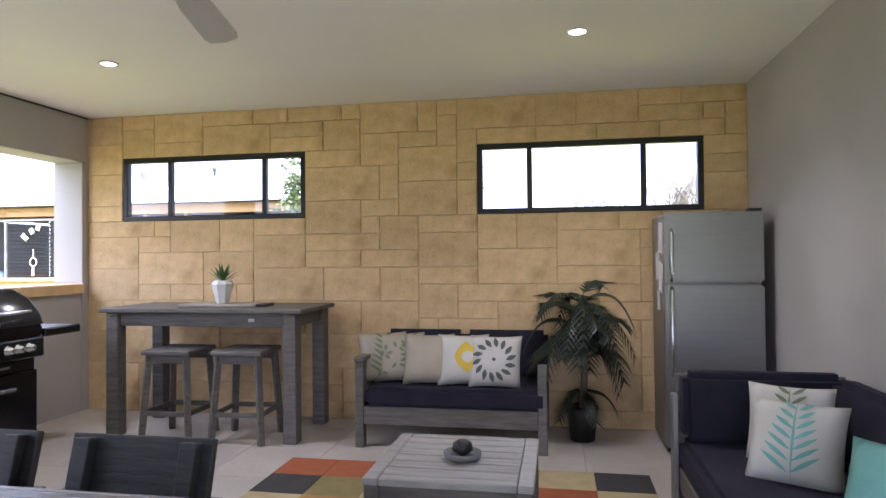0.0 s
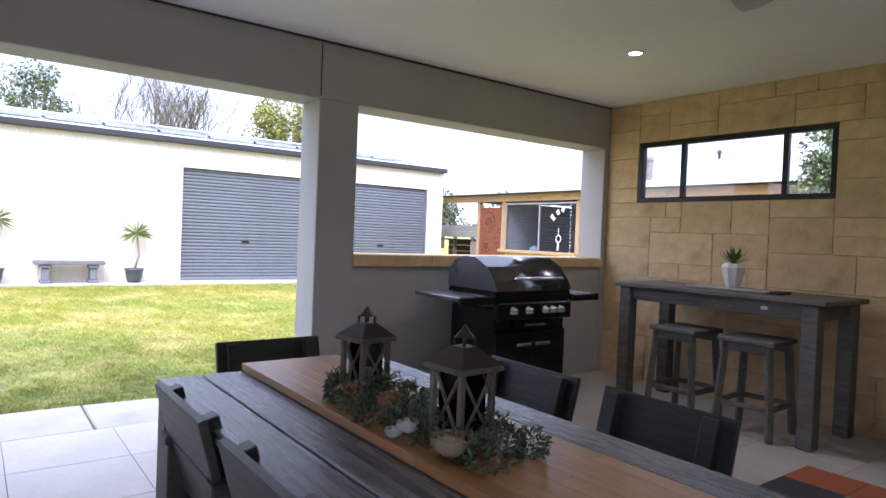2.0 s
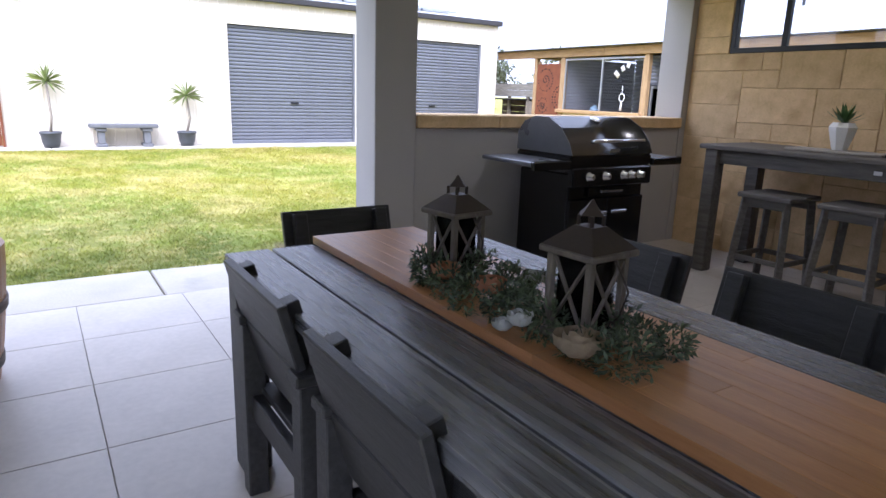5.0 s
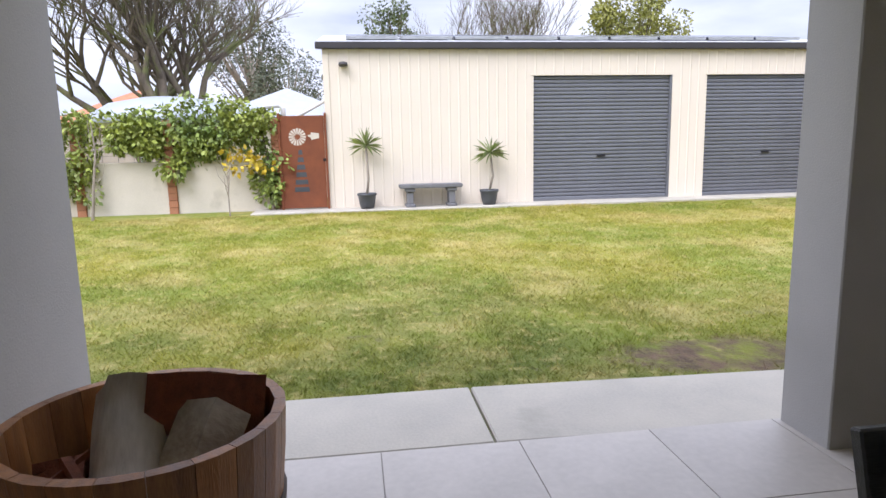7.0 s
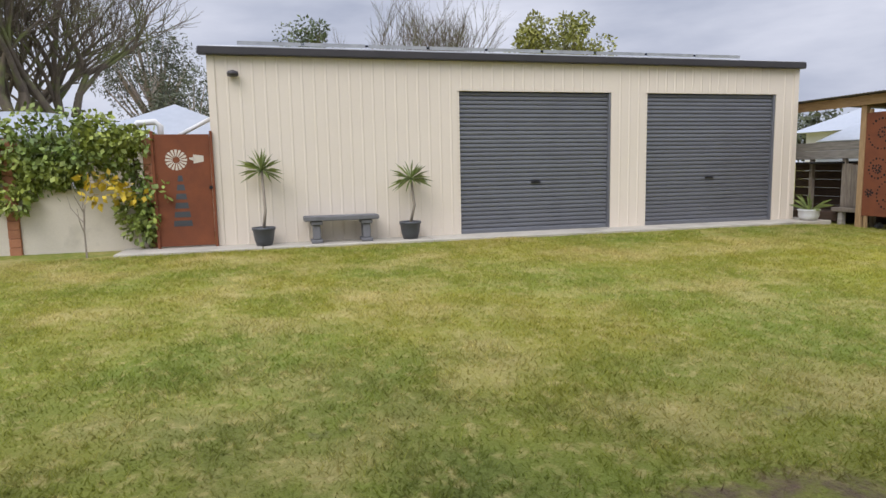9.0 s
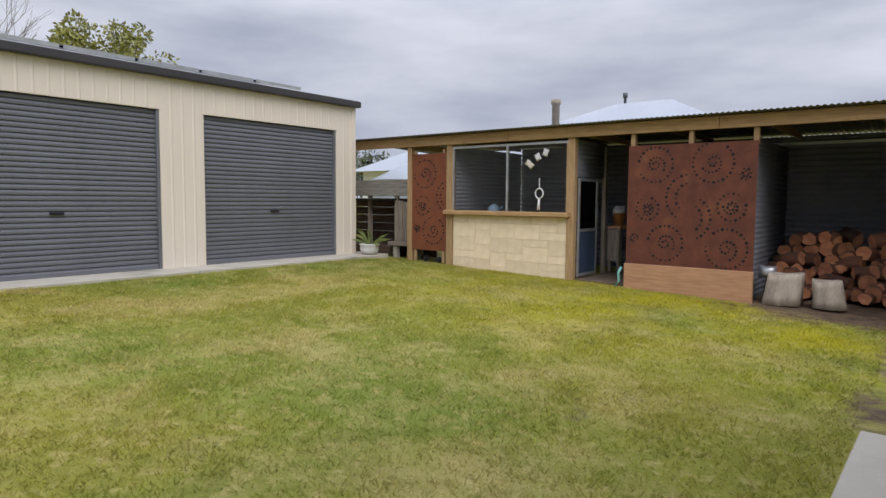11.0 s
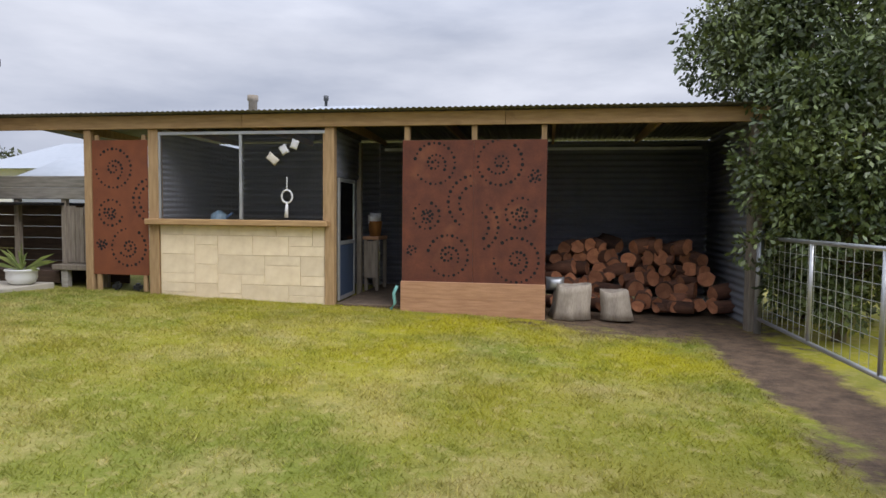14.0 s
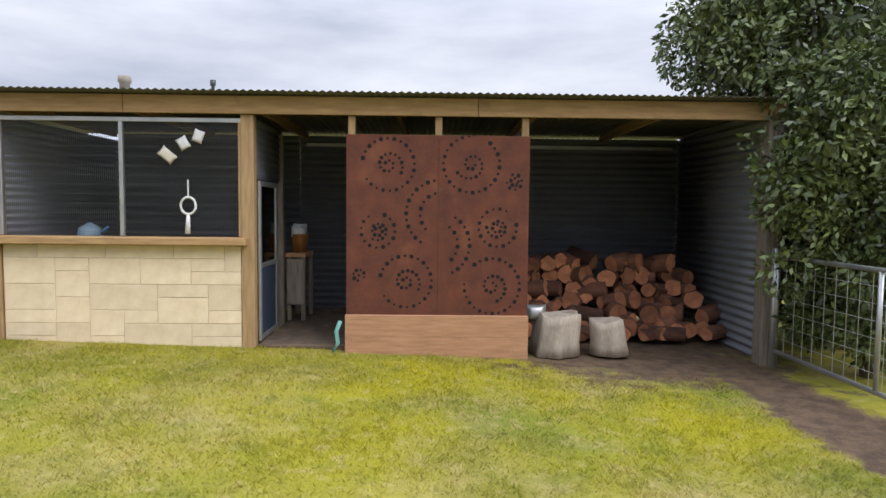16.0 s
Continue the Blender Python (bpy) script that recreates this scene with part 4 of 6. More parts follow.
def grill():
    g = thing("gas_grill", "black four-burner gas barbecue with side shelves, lid closed", "barbecue", (-2.56, 3.79, 0))
    part("cabinet", box(-0.27, 0.25, -0.38, 0.38, 0.09, 0.80, 0.008), M_ENAMEL, g)
    for y in (-0.377, 0.003):
        d = part("door", box(0.252, 0.272, y, y + 0.374, 0.12, 0.62, 0.006), M_ENAMEL, g)
        h0 = y + (0.20 if y < 0 else 0.02)
        part("door_handle", box(0.274, 0.302, h0, h0 + 0.155, 0.505, 0.53, 0.006), M_CHROME, d)
    part("drawer", box(0.252, 0.272, -0.2, 0.2, 0.635, 0.70, 0.004), M_ENAMEL, g)
    part("drawer_handle", box(0.274, 0.30, -0.10, 0.13, 0.66, 0.682, 0.006), M_CHROME, g)
    part("control_panel", box(0.25, 0.31, -0.40, 0.40, 0.71, 0.845, 0.01), M_ENAMEL, g)
    for y in (-0.25, -0.09, 0.09, 0.17, 0.26):
        kn = lathe([(0.034, 0), (0.034, 0.012), (0.024, 0.018), (0.022, 0.045), (0.012, 0.05)], 14, m=Matrix.Translation((0.31, y, 0.785)) @ Matrix.Rotation(radians(90), 4, "Y"))
        part("knob", kn, M_CHROME, g)
    part("cook_box", box(-0.29, 0.29, -0.41, 0.41, 0.846, 0.93, 0.012), M_ENAMEL, g)
    bm = bmesh.new()
    prof = [(-0.29, 0.932), (-0.285, 1.06), (-0.22, 1.14), (-0.10, 1.18), (0.04, 1.175), (0.17, 1.11), (0.26, 1.01), (0.295, 0.932)]
    rows = [[bm.verts.new((x, y, z)) for x, z in prof] for y in (-0.40, 0.40)]
    for k in range(7):
        bm.faces.new((rows[0][k], rows[0][k + 1], rows[1][k + 1], rows[1][k])).smooth = True
    bm.faces.new(rows[0])
    bm.faces.new(rows[1][::-1])
    lid = part("lid", bm, M_ENAMEL, g)
    for y in (-0.408, 0.402):
        b2 = bmesh.new()
        ra = [[b2.verts.new((x, yy, z)) for x, z in prof] for yy in (y, y + 0.006)]
        b2.faces.new(ra[0])
        b2.faces.new(ra[1][::-1])
        for k in range(7):
            b2.faces.new((ra[0][k], ra[1][k], ra[1][k + 1], ra[0][k + 1]))
        part("lid_cheek", b2, M_GRILLGREY, lid)
    part("lid_handle", tube([(0.31, -0.25, 1.02), (0.345, -0.24, 1.03), (0.345, 0.24, 1.03), (0.31, 0.25, 1.02)], 0.012, 8), M_CHROME, lid)
    part("gauge", lathe([(0.04, 0), (0.04, 0.01), (0.03, 0.014)], 16, m=Matrix.Translation((0.08, 0, 1.158)) @ Matrix.Rotation(radians(25), 4, "Y")), M_CHROME, lid)
    part("badge", box(0.296, 0.302, -0.05, 0.05, 0.945, 0.97, 0.001, m=None), M_CHROME, lid)
    for y0, y1 in ((-0.74, -0.415), (0.415, 0.74)):
        sh = part("side_shelf", box(-0.28, 0.27, y0, y1, 0.865, 0.895, 0.006), M_GRILLGREY, g)
        part("shelf_rim", box(0.272, 0.31, y0 - 0.01, y1, 0.84, 0.90, 0.008), M_ENAMEL, sh)
    for x in (-0.22, 0.20):
        for y in (-0.33, 0.33):
            part("castor", lathe([(0.01, -0.015), (0.045, -0.015), (0.045, 0.015), (0.01, 0.015)], 14, m=Matrix.Translation((x, y, 0.045)) @ Matrix.Rotation(radians(90), 4, "X")), M_DARKPOT, g)
    return g


def fridge():
    f = thing("refrigerator", "brushed steel top-freezer refrigerator in the corner", "refrigerator", (2.36, 5.17, 0))
    part("body", box(-0.33, 0.31, -0.22, 0.29, 0.03, 1.66, 0.008), M_STEEL, f)
    part("freezer_door", box(-0.33, 0.31, -0.295, -0.225, 1.185, 1.67, 0.014), M_STEEL, f)
    part("fridge_door", box(-0.33, 0.31, -0.295, -0.225, 0.05, 1.17, 0.014), M_STEEL, f)
    for z0, z1 in ((0.55, 1.15), (1.20, 1.55)):
        part("handle", tube([(-0.29, -0.298, z0), (-0.29, -0.335, z0 + 0.03), (-0.29, -0.335, z1 - 0.03), (-0.29, -0.298, z1)], 0.012, 8), M_CHROME, f)
    part("plinth", box(-0.31, 0.29, -0.2, 0.28, 0.0, 0.03), M_DARKPOT, f)
    part("hinge", box(0.22, 0.30, -0.29, -0.2, 1.672, 1.69, 0.003), M_DARKPOT, f)
    for k, (y, z, w, h, a) in enumerate(((-0.12, 1.50, 0.16, 0.22, 5), (0.02, 1.30, 0.14, 0.2, -8), (-0.13, 1.22, 0.15, 0.21, 10), (-0.03, 1.05, 0.11, 0.14, -4))):
        single("pinned_note", box(-0.004, 0.0, -w / 2, w / 2, -h / 2, h / 2, 0.001, m=Matrix.Rotation(radians(a), 4, "X")), M_PAPER, "curling white paper note on the refrigerator side", "note",
               (2.36 - 0.332 - 0.001 * k, 5.17 + y, z), 0, "notes on the refrigerator")
    return f


def throw_cushion(name, at, rx, rz, material, print_mat, kind, label, size=0.44):
    c = thing(name, label, "cushion", at, rz, "scatter cushions")
    m = Matrix.Rotation(radians(rx), 4, "X")
    part("cover", cushion(size, size, 0.16), material, c, m=m)
    if kind:
        bm = bmesh.new()

        def on(x, z):
            u, v = 2 * x / size, 2 * z / size
            puff = (max(0, 1 - abs(u) ** 2.6) * max(0, 1 - abs(v) ** 2.6)) ** 0.5
            return Vector((x, -(0.08 * puff + 0.006), z))

        def leaf(cx, cz, ang, ln, wd, n=5):
            left, right = [], []
            for k in range(n + 1):
                t = k / n
                w = wd * math.sin(math.pi * min(1, t * 0.94 + 0.03))
                px, pz = cx + ln * t * math.cos(ang), cz + ln * t * math.sin(ang)
                left.append(bm.verts.new(on(px - w * math.sin(ang), pz + w * math.cos(ang))))
                right.append(bm.verts.new(on(px + w * math.sin(ang), pz - w * math.cos(ang))))
            for k in range(n):
                bm.faces.new((left[k], right[k], right[k + 1], left[k + 1]))
        s = size / 0.44
        if kind == "palm":
            for k in range(7):
                t = -0.16 + k * 0.052
                for sd in (-1, 1):
                    leaf(0.005 * sd + 0.05 * t, t * s, math.pi / 2 - sd * 0.95, 0.15 * s * (1 - 0.08 * k), 0.011 * s)
            leaf(0, -0.19 * s, math.pi / 2, 0.38 * s, 0.005)
        elif kind == "ring":
            for k in range(14):
                a = k * 2 * math.pi / 14
                leaf(0.09 * math.cos(a), 0.09 * math.sin(a), a + 0.5, 0.075, 0.017)
            leaf(-0.012, 0, 0, 0.03, 0.014)
        elif kind == "pear":
            leaf(0.03, -0.10, math.pi / 2 + 0.05, 0.22, 0.085, 8)
        elif kind == "sprig":
            for k in range(26):
                a = rng.uniform(0, 6.28)
                leaf(rng.uniform(-0.15, 0.15), rng.uniform(-0.15, 0.15), a, 0.05, 0.012)
        part("printed_pattern", bm, print_mat, c, m=m)
    return c


def sofa():
    s = thing("outdoor_sofa", "grey timber outdoor sofa with dark charcoal cushions", "sofa", (0.53, 5.09, 0))
    for x in (-0.69, 0.625):
        part("front_leg", box(x, x + 0.065, -0.36, -0.29, 0, 0.62, 0.005), M_BARWOOD, s)
        part("rear_leg", box(x, x + 0.065, 0.30, 0.365, 0, 0.72, 0.005), M_BARWOOD, s)
    part("armrest", box(-0.695, -0.62, -0.365, 0.36, 0.622, 0.655, 0.005), M_BARWOOD, s)
    part("side_panel", box(-0.675, -0.645, -0.29, 0.30, 0.20, 0.62, 0.003), M_BARWOOD, s)
    part("front_rail", box(-0.625, 0.625, -0.355, -0.31, 0.17, 0.30, 0.004), M_BARWOOD, s)
    part("rear_rail", box(-0.625, 0.625, 0.32, 0.36, 0.17, 0.72, 0.004), M_BARWOOD, s)
    part("seat_base", box(-0.625, 0.625, -0.31, 0.32, 0.24, 0.295), M_BARWOOD, s)
    part("seat_cushion", box(-0.615, 0.69, -0.37, 0.17, 0.298, 0.44, 0.03), M_NAVY, s)
    tilt = Matrix.Translation((0, 0.19, 0.44)) @ Matrix.Rotation(radians(-10), 4, "X")
    for x0, x1 in ((-0.61, 0.03), (0.04, 0.69)):
        part("back_cushion", box(x0, x1, -0.06, 0.07, 0.0, 0.36, 0.035), M_NAVY, s, m=tilt)


def corner_sofa():
    s = thing("corner_sofa", "charcoal cushioned outdoor corner sofa along the grey wall", "sofa", (2.30, 2.85, 0))
    part("base", box(-0.40, 0.40, -1.0, 0.93, 0.17, 0.29, 0.008), M_BARWOOD, s)
    for x in (-0.40, 0.33):
        for y in (-1.0, 0.86):
            part("leg", box(x, x + 0.07, y, y + 0.07, 0, 0.168, 0.004), M_BARWOOD, s)
    part("end_post", box(-0.43, -0.402, 0.86, 0.93, 0.0, 0.66, 0.003), M_STEEL, s)
    part("end_panel", box(-0.40, 0.40, 0.90, 0.93, 0.29, 0.76, 0.006), M_BARWOOD, s)
    part("rear_panel", box(0.37, 0.40, -1.0, 0.898, 0.29, 0.74, 0.006), M_BARWOOD, s)
    for y0, y1 in ((-1.0, -0.06), (-0.05, 0.90)):
        part("seat_cushion", box(-0.40, 0.24, y0, y1, 0.293, 0.44, 0.03), M_NAVY, s)
    part("end_cushion", box(-0.39, 0.36, 0.77, 0.895, 0.442, 0.79, 0.035), M_NAVY, s)
    for y0, y1 in ((-1.0, -0.45), (-0.44, 0.15), (0.16, 0.76)):
        part("back_cushion", box(-0.07, 0.07, y0, y1, 0, 0.34, 0.035), M_NAVY, s, m=Matrix.Translation((0.29, 0, 0.442)) @ Matrix.Rotation(radians(9), 4, "Y"))


def coffee_table():
    t = thing("coffee_table", "low silvered timber coffee table with slatted top", "table", (0.825, 3.31, 0))
    for k in range(6):
        y = -0.29 + k * 0.097
        part("slat", box(-0.30, 0.30, y, y + 0.091, 0.388, 0.42, 0.004), M_COFFEE, t)
    for x in (-0.37, 0.303):
        part("end_board", box(x, x + 0.067, -0.355, 0.355, 0.388, 0.421, 0.004), M_COFFEE, t)
    for y in (-0.355, 0.295):
        part("side_board", box(-0.30, 0.30, y, y + 0.06, 0.388, 0.42, 0.004), M_COFFEE, t)
        part("apron", box(-0.30, 0.30, y + 0.015, y + 0.045, 0.31, 0.387, 0.003), M_BARWOOD, t)
    for x in (-0.365, 0.295):
        for y in (-0.35, 0.28):
            part("leg", box(x, x + 0.07, y, y + 0.07, 0.008, 0.387, 0.004), M_BARWOOD, t)
    part("shelf", box(-0.295, 0.295, -0.28, 0.28, 0.14, 0.16, 0.003), M_BARWOOD, t)
    d = thing("ornament_dish", "small dark stone dish with a black bird-like ornament", "ornament", (0.85, 3.27, 0.422))
    part("dish", lathe([(0.05, 0), (0.085, 0.012), (0.09, 0.035), (0.08, 0.036), (0.07, 0.02)], 20), M_STONEBENCH, d)
    part("stone", lathe([(0.02, 0.02), (0.05, 0.045), (0.045, 0.075), (0.02, 0.09)], 12), M_DARKPOT, d)


def fan():
    f = thing("ceiling_fan", "white four-blade ceiling fan on a short rod", "fan", (-0.11, 2.47, 0.04))
    part("canopy", lathe([(0.065, 2.698), (0.06, 2.66), (0.02, 2.63)], 20), M_FANWHITE, f)
    part("rod", lathe([(0.013, 2.64), (0.013, 2.45)], 10), M_FANWHITE, f)
    part("motor", lathe([(0.03, 2.47), (0.105, 2.45), (0.125, 2.41), (0.12, 2.37), (0.09, 2.345), (0.04, 2.335)], 28), M_FANWHITE, f)
    for k in range(4):
        m = Matrix.Rotation(radians(14 + 90 * k), 4, "Z") @ Matrix.Translation((0, 0, 2.385)) @ Matrix.Rotation(radians(-12), 4, "X")
        bm = bmesh.new()
        out = [(0.11, -0.05), (0.25, -0.068), (0.60, -0.078), (0.66, -0.066), (0.685, 0.0), (0.66, 0.066), (0.60, 0.078), (0.25, 0.068), (0.11, 0.05)]
        lo = [bm.verts.new((x, y, 0)) for x, y in out]
        hi = [bm.verts.new((x, y, 0.007)) for x, y in out]
        bm.faces.new(lo[::-1])
        bm.faces.new(hi)
        for i in range(len(out)):
            j = (i + 1) % len(out)
            bm.faces.new((lo[i], lo[j], hi[j], hi[i]))
        part("blade", bm, M_FANWHITE, f, m=m)


def downlight(x, y):
    d = thing("downlight", "round recessed white downlight, switched on", "downlight", (x, y, ZC), 0, "ceiling downlights")
    part("trim_ring", lathe([(0.062, -0.001), (0.062, -0.008), (0.048, -0.010), (0.046, -0.003)], 24), M_WHITE, d)
    part("lens", lathe([(0.045, -0.002), (0.045, -0.006), (0.03, -0.007)], 20), M_LAMPON, d)
    la = new("downlight_lamp", bpy.data.lights.new("downlight_lamp", "SPOT"))
    la.data.energy, la.data.spot_size, la.data.spot_blend, la.data.shadow_soft_size, la.data.color = 12, radians(130), 0.8, 0.05, (1.0, 0.93, 0.82)
    la.matrix_world = Matrix.Translation((x, y, ZC - 0.03))


def frond(bm, base, ang, length, rise, droop, n=14, leaf=0.13):
    """One palm frond: a bent rib and two rows of hanging leaflets."""
    pts = []
    for k in range(n + 1):
        t = k / n
        r = length * t
        pts.append(Vector(base) + Vector((math.cos(ang) * r * (1 - 0.2 * t), math.sin(ang) * r * (1 - 0.2 * t), rise * t - droop * t * t)))
    for k in range(2, n + 1):
        t = k / n
        d = (pts[k] - pts[k - 1]).normalized()
        sd = Vector((-math.sin(ang), math.cos(ang), 0))
        ln = leaf * (0.55 + 0.9 * math.sin(math.pi * t * 0.9))
        for s in (-1, 1):
            tip = pts[k] + (sd * s * 0.8 + d * 0.7 + Vector((0, 0, -0.35))).normalized() * ln
            w = d * 0.015
            v = [bm.verts.new(q) for q in (pts[k] - w, pts[k] + w, tip)]
            bm.faces.new(v)
    tube(pts, [0.005 * (1 - 0.7 * k / n) for k in range(n + 1)], 4, bm, False)


def palm():
    p = thing("potted_palm", "dark artificial palm in a black pot beside the sofa", "plant", (1.47, 5.18, 0))
    part("pot", lathe([(0.09, 0), (0.115, 0.22), (0.125, 0.24), (0.12, 0.25), (0.105, 0.235)], 20), M_DARKPOT, p)
    part("stem", tube([(0, 0, 0.2), (0.02, 0.01, 0.5), (0, 0, 0.85)], [0.03, 0.025, 0.022], 8), M_TRUNK, p)
    r = random.Random(3)
    for k in range(38):
        bm = bmesh.new()
        a = k * 2.4
        sy = max(0.0, math.sin(a))
        frond(bm, (0, 0, 0.58 + 0.013 * k), a, r.uniform(0.38, 0.54) * (1 - 0.45 * sy), r.uniform(0.2, 0.55), r.uniform(0.3, 0.6), leaf=0.14)
        part("frond", bm, M_PALM, p)
    for k in range(5):
        bm = bmesh.new()
        frond(bm, (0, 0, 0.35), k * 1.3 - 1.2, 0.32 * (0.5 if math.sin(k * 1.3 - 1.2) > 0.4 else 1), 0.15, 0.3, leaf=0.1)
        part("frond", bm, M_PALM, p)


def lantern(x, y, z, s, rz):
    l = thing("lantern", "limed wood lantern with crossed bars and dark pitched top", "lantern", (x, y, z), rz, "lanterns on the table")
    w = 0.066 * s
    h = 0.235 * s
    part("base", box(-w - 0.012, w + 0.012, -w - 0.012, w + 0.012, 0, 0.018, 0.003), M_LANTERN, l)
    for a in (-1, 1):
        for b in (-1, 1):
            part("corner_post", box(a * w - 0.008, a * w + 0.008, b * w - 0.008, b * w + 0.008, 0.019, h, 0.002), M_LANTERN, l)
    for k in range(4):
        m = Matrix.Rotation(k * math.pi / 2, 4, "Z")
        for sg in (-1, 1):
            part("cross_bar", beam((-w * sg * 0.85, -w, 0.03), (w * sg * 0.85, -w - 0.003 * sg, h - 0.01), 0.009, 0.006, 0.001), M_LANTERN, l, m=m)
        part("pane", box(-w + 0.009, w - 0.009, -w + 0.012, -w + 0.014, 0.02, h), M_GLASS, l, m=m)
    part("top_plate", box(-w - 0.022, w + 0.022, -w - 0.022, w + 0.022, h + 0.001, h + 0.015, 0.003), M_LANTERN, l)
    bm = bmesh.new()
    ring0 = [bm.verts.new((a * (w + 0.018), b * (w + 0.018), h + 0.016)) for a, b in ((-1, -1), (1, -1), (1, 1), (-1, 1))]
    ring1 = [bm.verts.new((a * 0.03 * s, b * 0.03 * s, h + 0.075 * s)) for a, b in ((-1, -1), (1, -1), (1, 1), (-1, 1))]
    for k in range(4):
        bm.faces.new((ring0[k], ring0[(k + 1) % 4], ring1[(k + 1) % 4], ring1[k]))
    bm.faces.new(ring1)
    part("roof", bm, M_LANROOF, l)
    zc = h + 0.076 * s
    for a in (-1, 1):
        for b in (-1, 1):
            part("cupola_post", box(a * 0.018 - 0.003, a * 0.018 + 0.003, b * 0.018 - 0.003, b * 0.018 + 0.003, zc, zc + 0.028 * s), M_LANROOF, l)
    part("cupola", lathe([(0.042 * s, zc + 0.028 * s), (0.02 * s, zc + 0.048 * s), (0.003, zc + 0.068 * s)], 4, smooth=False), M_LANROOF, l)
    part("carry_handle", tube([(w + 0.02, 0, h), (w + 0.05, 0.01, h - 0.06), (w + 0.01, 0.04, h - 0.13), (w, -0.02, h - 0.16)], 0.0025, 5), M_LANROOF, l)
    part("candle", lathe([(0.028, 0.019), (0.028, 0.085), (0.02, 0.086)], 14), M_CUSHW, l)


def rose(at, r, material, label):
    """Curled petals in three rings round a closed heart."""
    f = thing("silk_flower", label, "flower", at, rng.uniform(0, 360), "garland flowers")
    for ring, count, size, lip in ((0, 5, 1.0, 1.15), (1, 5, 0.72, 0.95), (2, 3, 0.42, 0.7)):
        for k in range(count):
            bm = bmesh.new()
            grid = []
            for i in range(5):
                row = []
                for j in range(4):
                    u, w = (i / 4 - 0.5) * 1.75, j / 3
                    polar = math.pi - w * (math.pi - lip) * (1 - 0.12 * abs(u))
                    rad = r * size * (1 + 0.16 * w * w + 0.05 * math.sin(5 * u + k))
                    row.append(bm.verts.new((rad * math.sin(polar) * math.cos(u), rad * math.sin(polar) * math.sin(u), rad * 0.75 * math.cos(polar) + r * 0.1 * ring)))
                grid.append(row)
            for i in range(4):
                for j in range(3):
                    bm.faces.new((grid[i][j], grid[i + 1][j], grid[i + 1][j + 1], grid[i][j + 1])).smooth = True
            part("petal", bm, material, f, m=Matrix.Rotation(k * 2 * math.pi / count + ring * 0.6, 4, "Z"))


dining_table()
c0 = dining_chair((-0.76, 0.83, 0), 0)
copy_thing(c0, pose(-0.10, 0.83, 0))
copy_thing(c0, pose(-0.64, 2.10, 0, 0, 0, 180))
copy_thing(c0, pose(-0.01, 2.10, 0, 0, 0, 180))
copy_thing(c0, pose(-1.62, 1.42, 0, 0, 0, -90))
copy_thing(c0, pose(1.24, 1.40, 0, 0, 0, 90))
sb = thing("serving_board", "long oiled oak board along the table middle", "board", (0, 0, 0.772))
for k in range(7):
    cut = [-1.222, -1.222 + 0.35 + 0.61 * ((k * 0.37) % 1), -0.02 + 0.35 * ((k * 0.61) % 1), 0.60]
    for a, b in zip(cut, cut[1:]):
        y = 1.135 + k * 0.415 / 7
        part("strip", box(a + 0.0003, b - 0.0003, y + 0.0002, y + 0.415 / 7 - 0.0002, 0, 0.028, 0.0008), M_BOARD, sb)
bar_table()
st0 = bar_stool((-1.61, 4.81, 0))
copy_thing(st0, pose(-1.06, 4.84, 0, 0, 0, 3))
grill()
fridge()
sofa()
corner_sofa()
coffee_table()
fan()
for x, y in ((-1.66, 4.08), (1.43, 4.10)):
    downlight(x, y)
palm()
for x, rz, mt, pm, kd, lb in ((-0.07, 24, M_CUSHB, M_SAGE, "palm", "cream cushion with dark green palm leaves"), (0.06, 12, M_CUSHB, M_SAGE, "sprig", "beige cushion with fine sage sprigs"),
                              (0.30, 4, M_CUSHB, None, "", "plain beige linen cushion"), (0.56, 6, M_CUSHW, M_YELLOW, "pear", "white cushion with a yellow pear print"),
                              (0.80, -4, M_CUSHW, M_INKGREY, "ring", "white cushion with a ring of grey leaves")):
    throw_cushion("scatter_cushion", (x + 0.05, 5.00 - 0.07 * (x > 0.1) - 0.05 * (x > 0.7), 0.62), -19, rz, mt, pm, kd, lb, 0.38)
throw_cushion("scatter_cushion", (2.33, 3.42, 0.60), -20, -24, M_CUSHW, M_SAGE, "palm", "white cushion with grey-green palm fronds", 0.36)
throw_cushion("scatter_cushion", (2.27, 3.17, 0.58), -30, -30, M_CUSHW, M_TEAL, "palm", "white cushion with teal palm fronds", 0.37)
throw_cushion("scatter_cushion", (2.36, 2.42, 0.58), -40, -40, M_TEAL, None, "", "plain pale teal cushion", 0.45)
rug = thing("patchwork_rug", "patchwork rug of rust, sand, olive and charcoal squares", "rug", (-0.5, 2.5, 0.006))
for i in range(7):
    for j in range(6):
        k = (i * 3 + j * 2 + (i * j) % 3) % 5
        part("patch", box(i * 0.335 + 0.001, i * 0.335 + 0.334, j * 0.318 + 0.001, j * 0.318 + 0.317, 0, 0.008, 0.002), M_RUGS[k], rug)
# centrepiece
lantern(-0.57, 1.31, 0.802, 0.76, 8)
lantern(-0.04, 1.29, 0.802, 0.80, 4)
gl = [((-0.60 + 0.034 * k + rng.uniform(-0.03, 0.03), 1.25 + 0.09 * math.sin(k * 1.9) + 0.0025 * k, 0.82 + rng.uniform(0, 0.02)), rng.uniform(0.04, 0.062)) for k in range(23)]
v, f = leaves(gl, 0.019, 330, 1.0, 11, 0.0, 0.34)
v = [(x, y, max(z, 0.803)) for x, y, z in v]
gar = new("leaf_garland", mesh_of("leaf_garland", v, f, M_GARLAND))
tagged(gar, "grey-green artificial leaf garland along the board", "garland", kind="stuff")
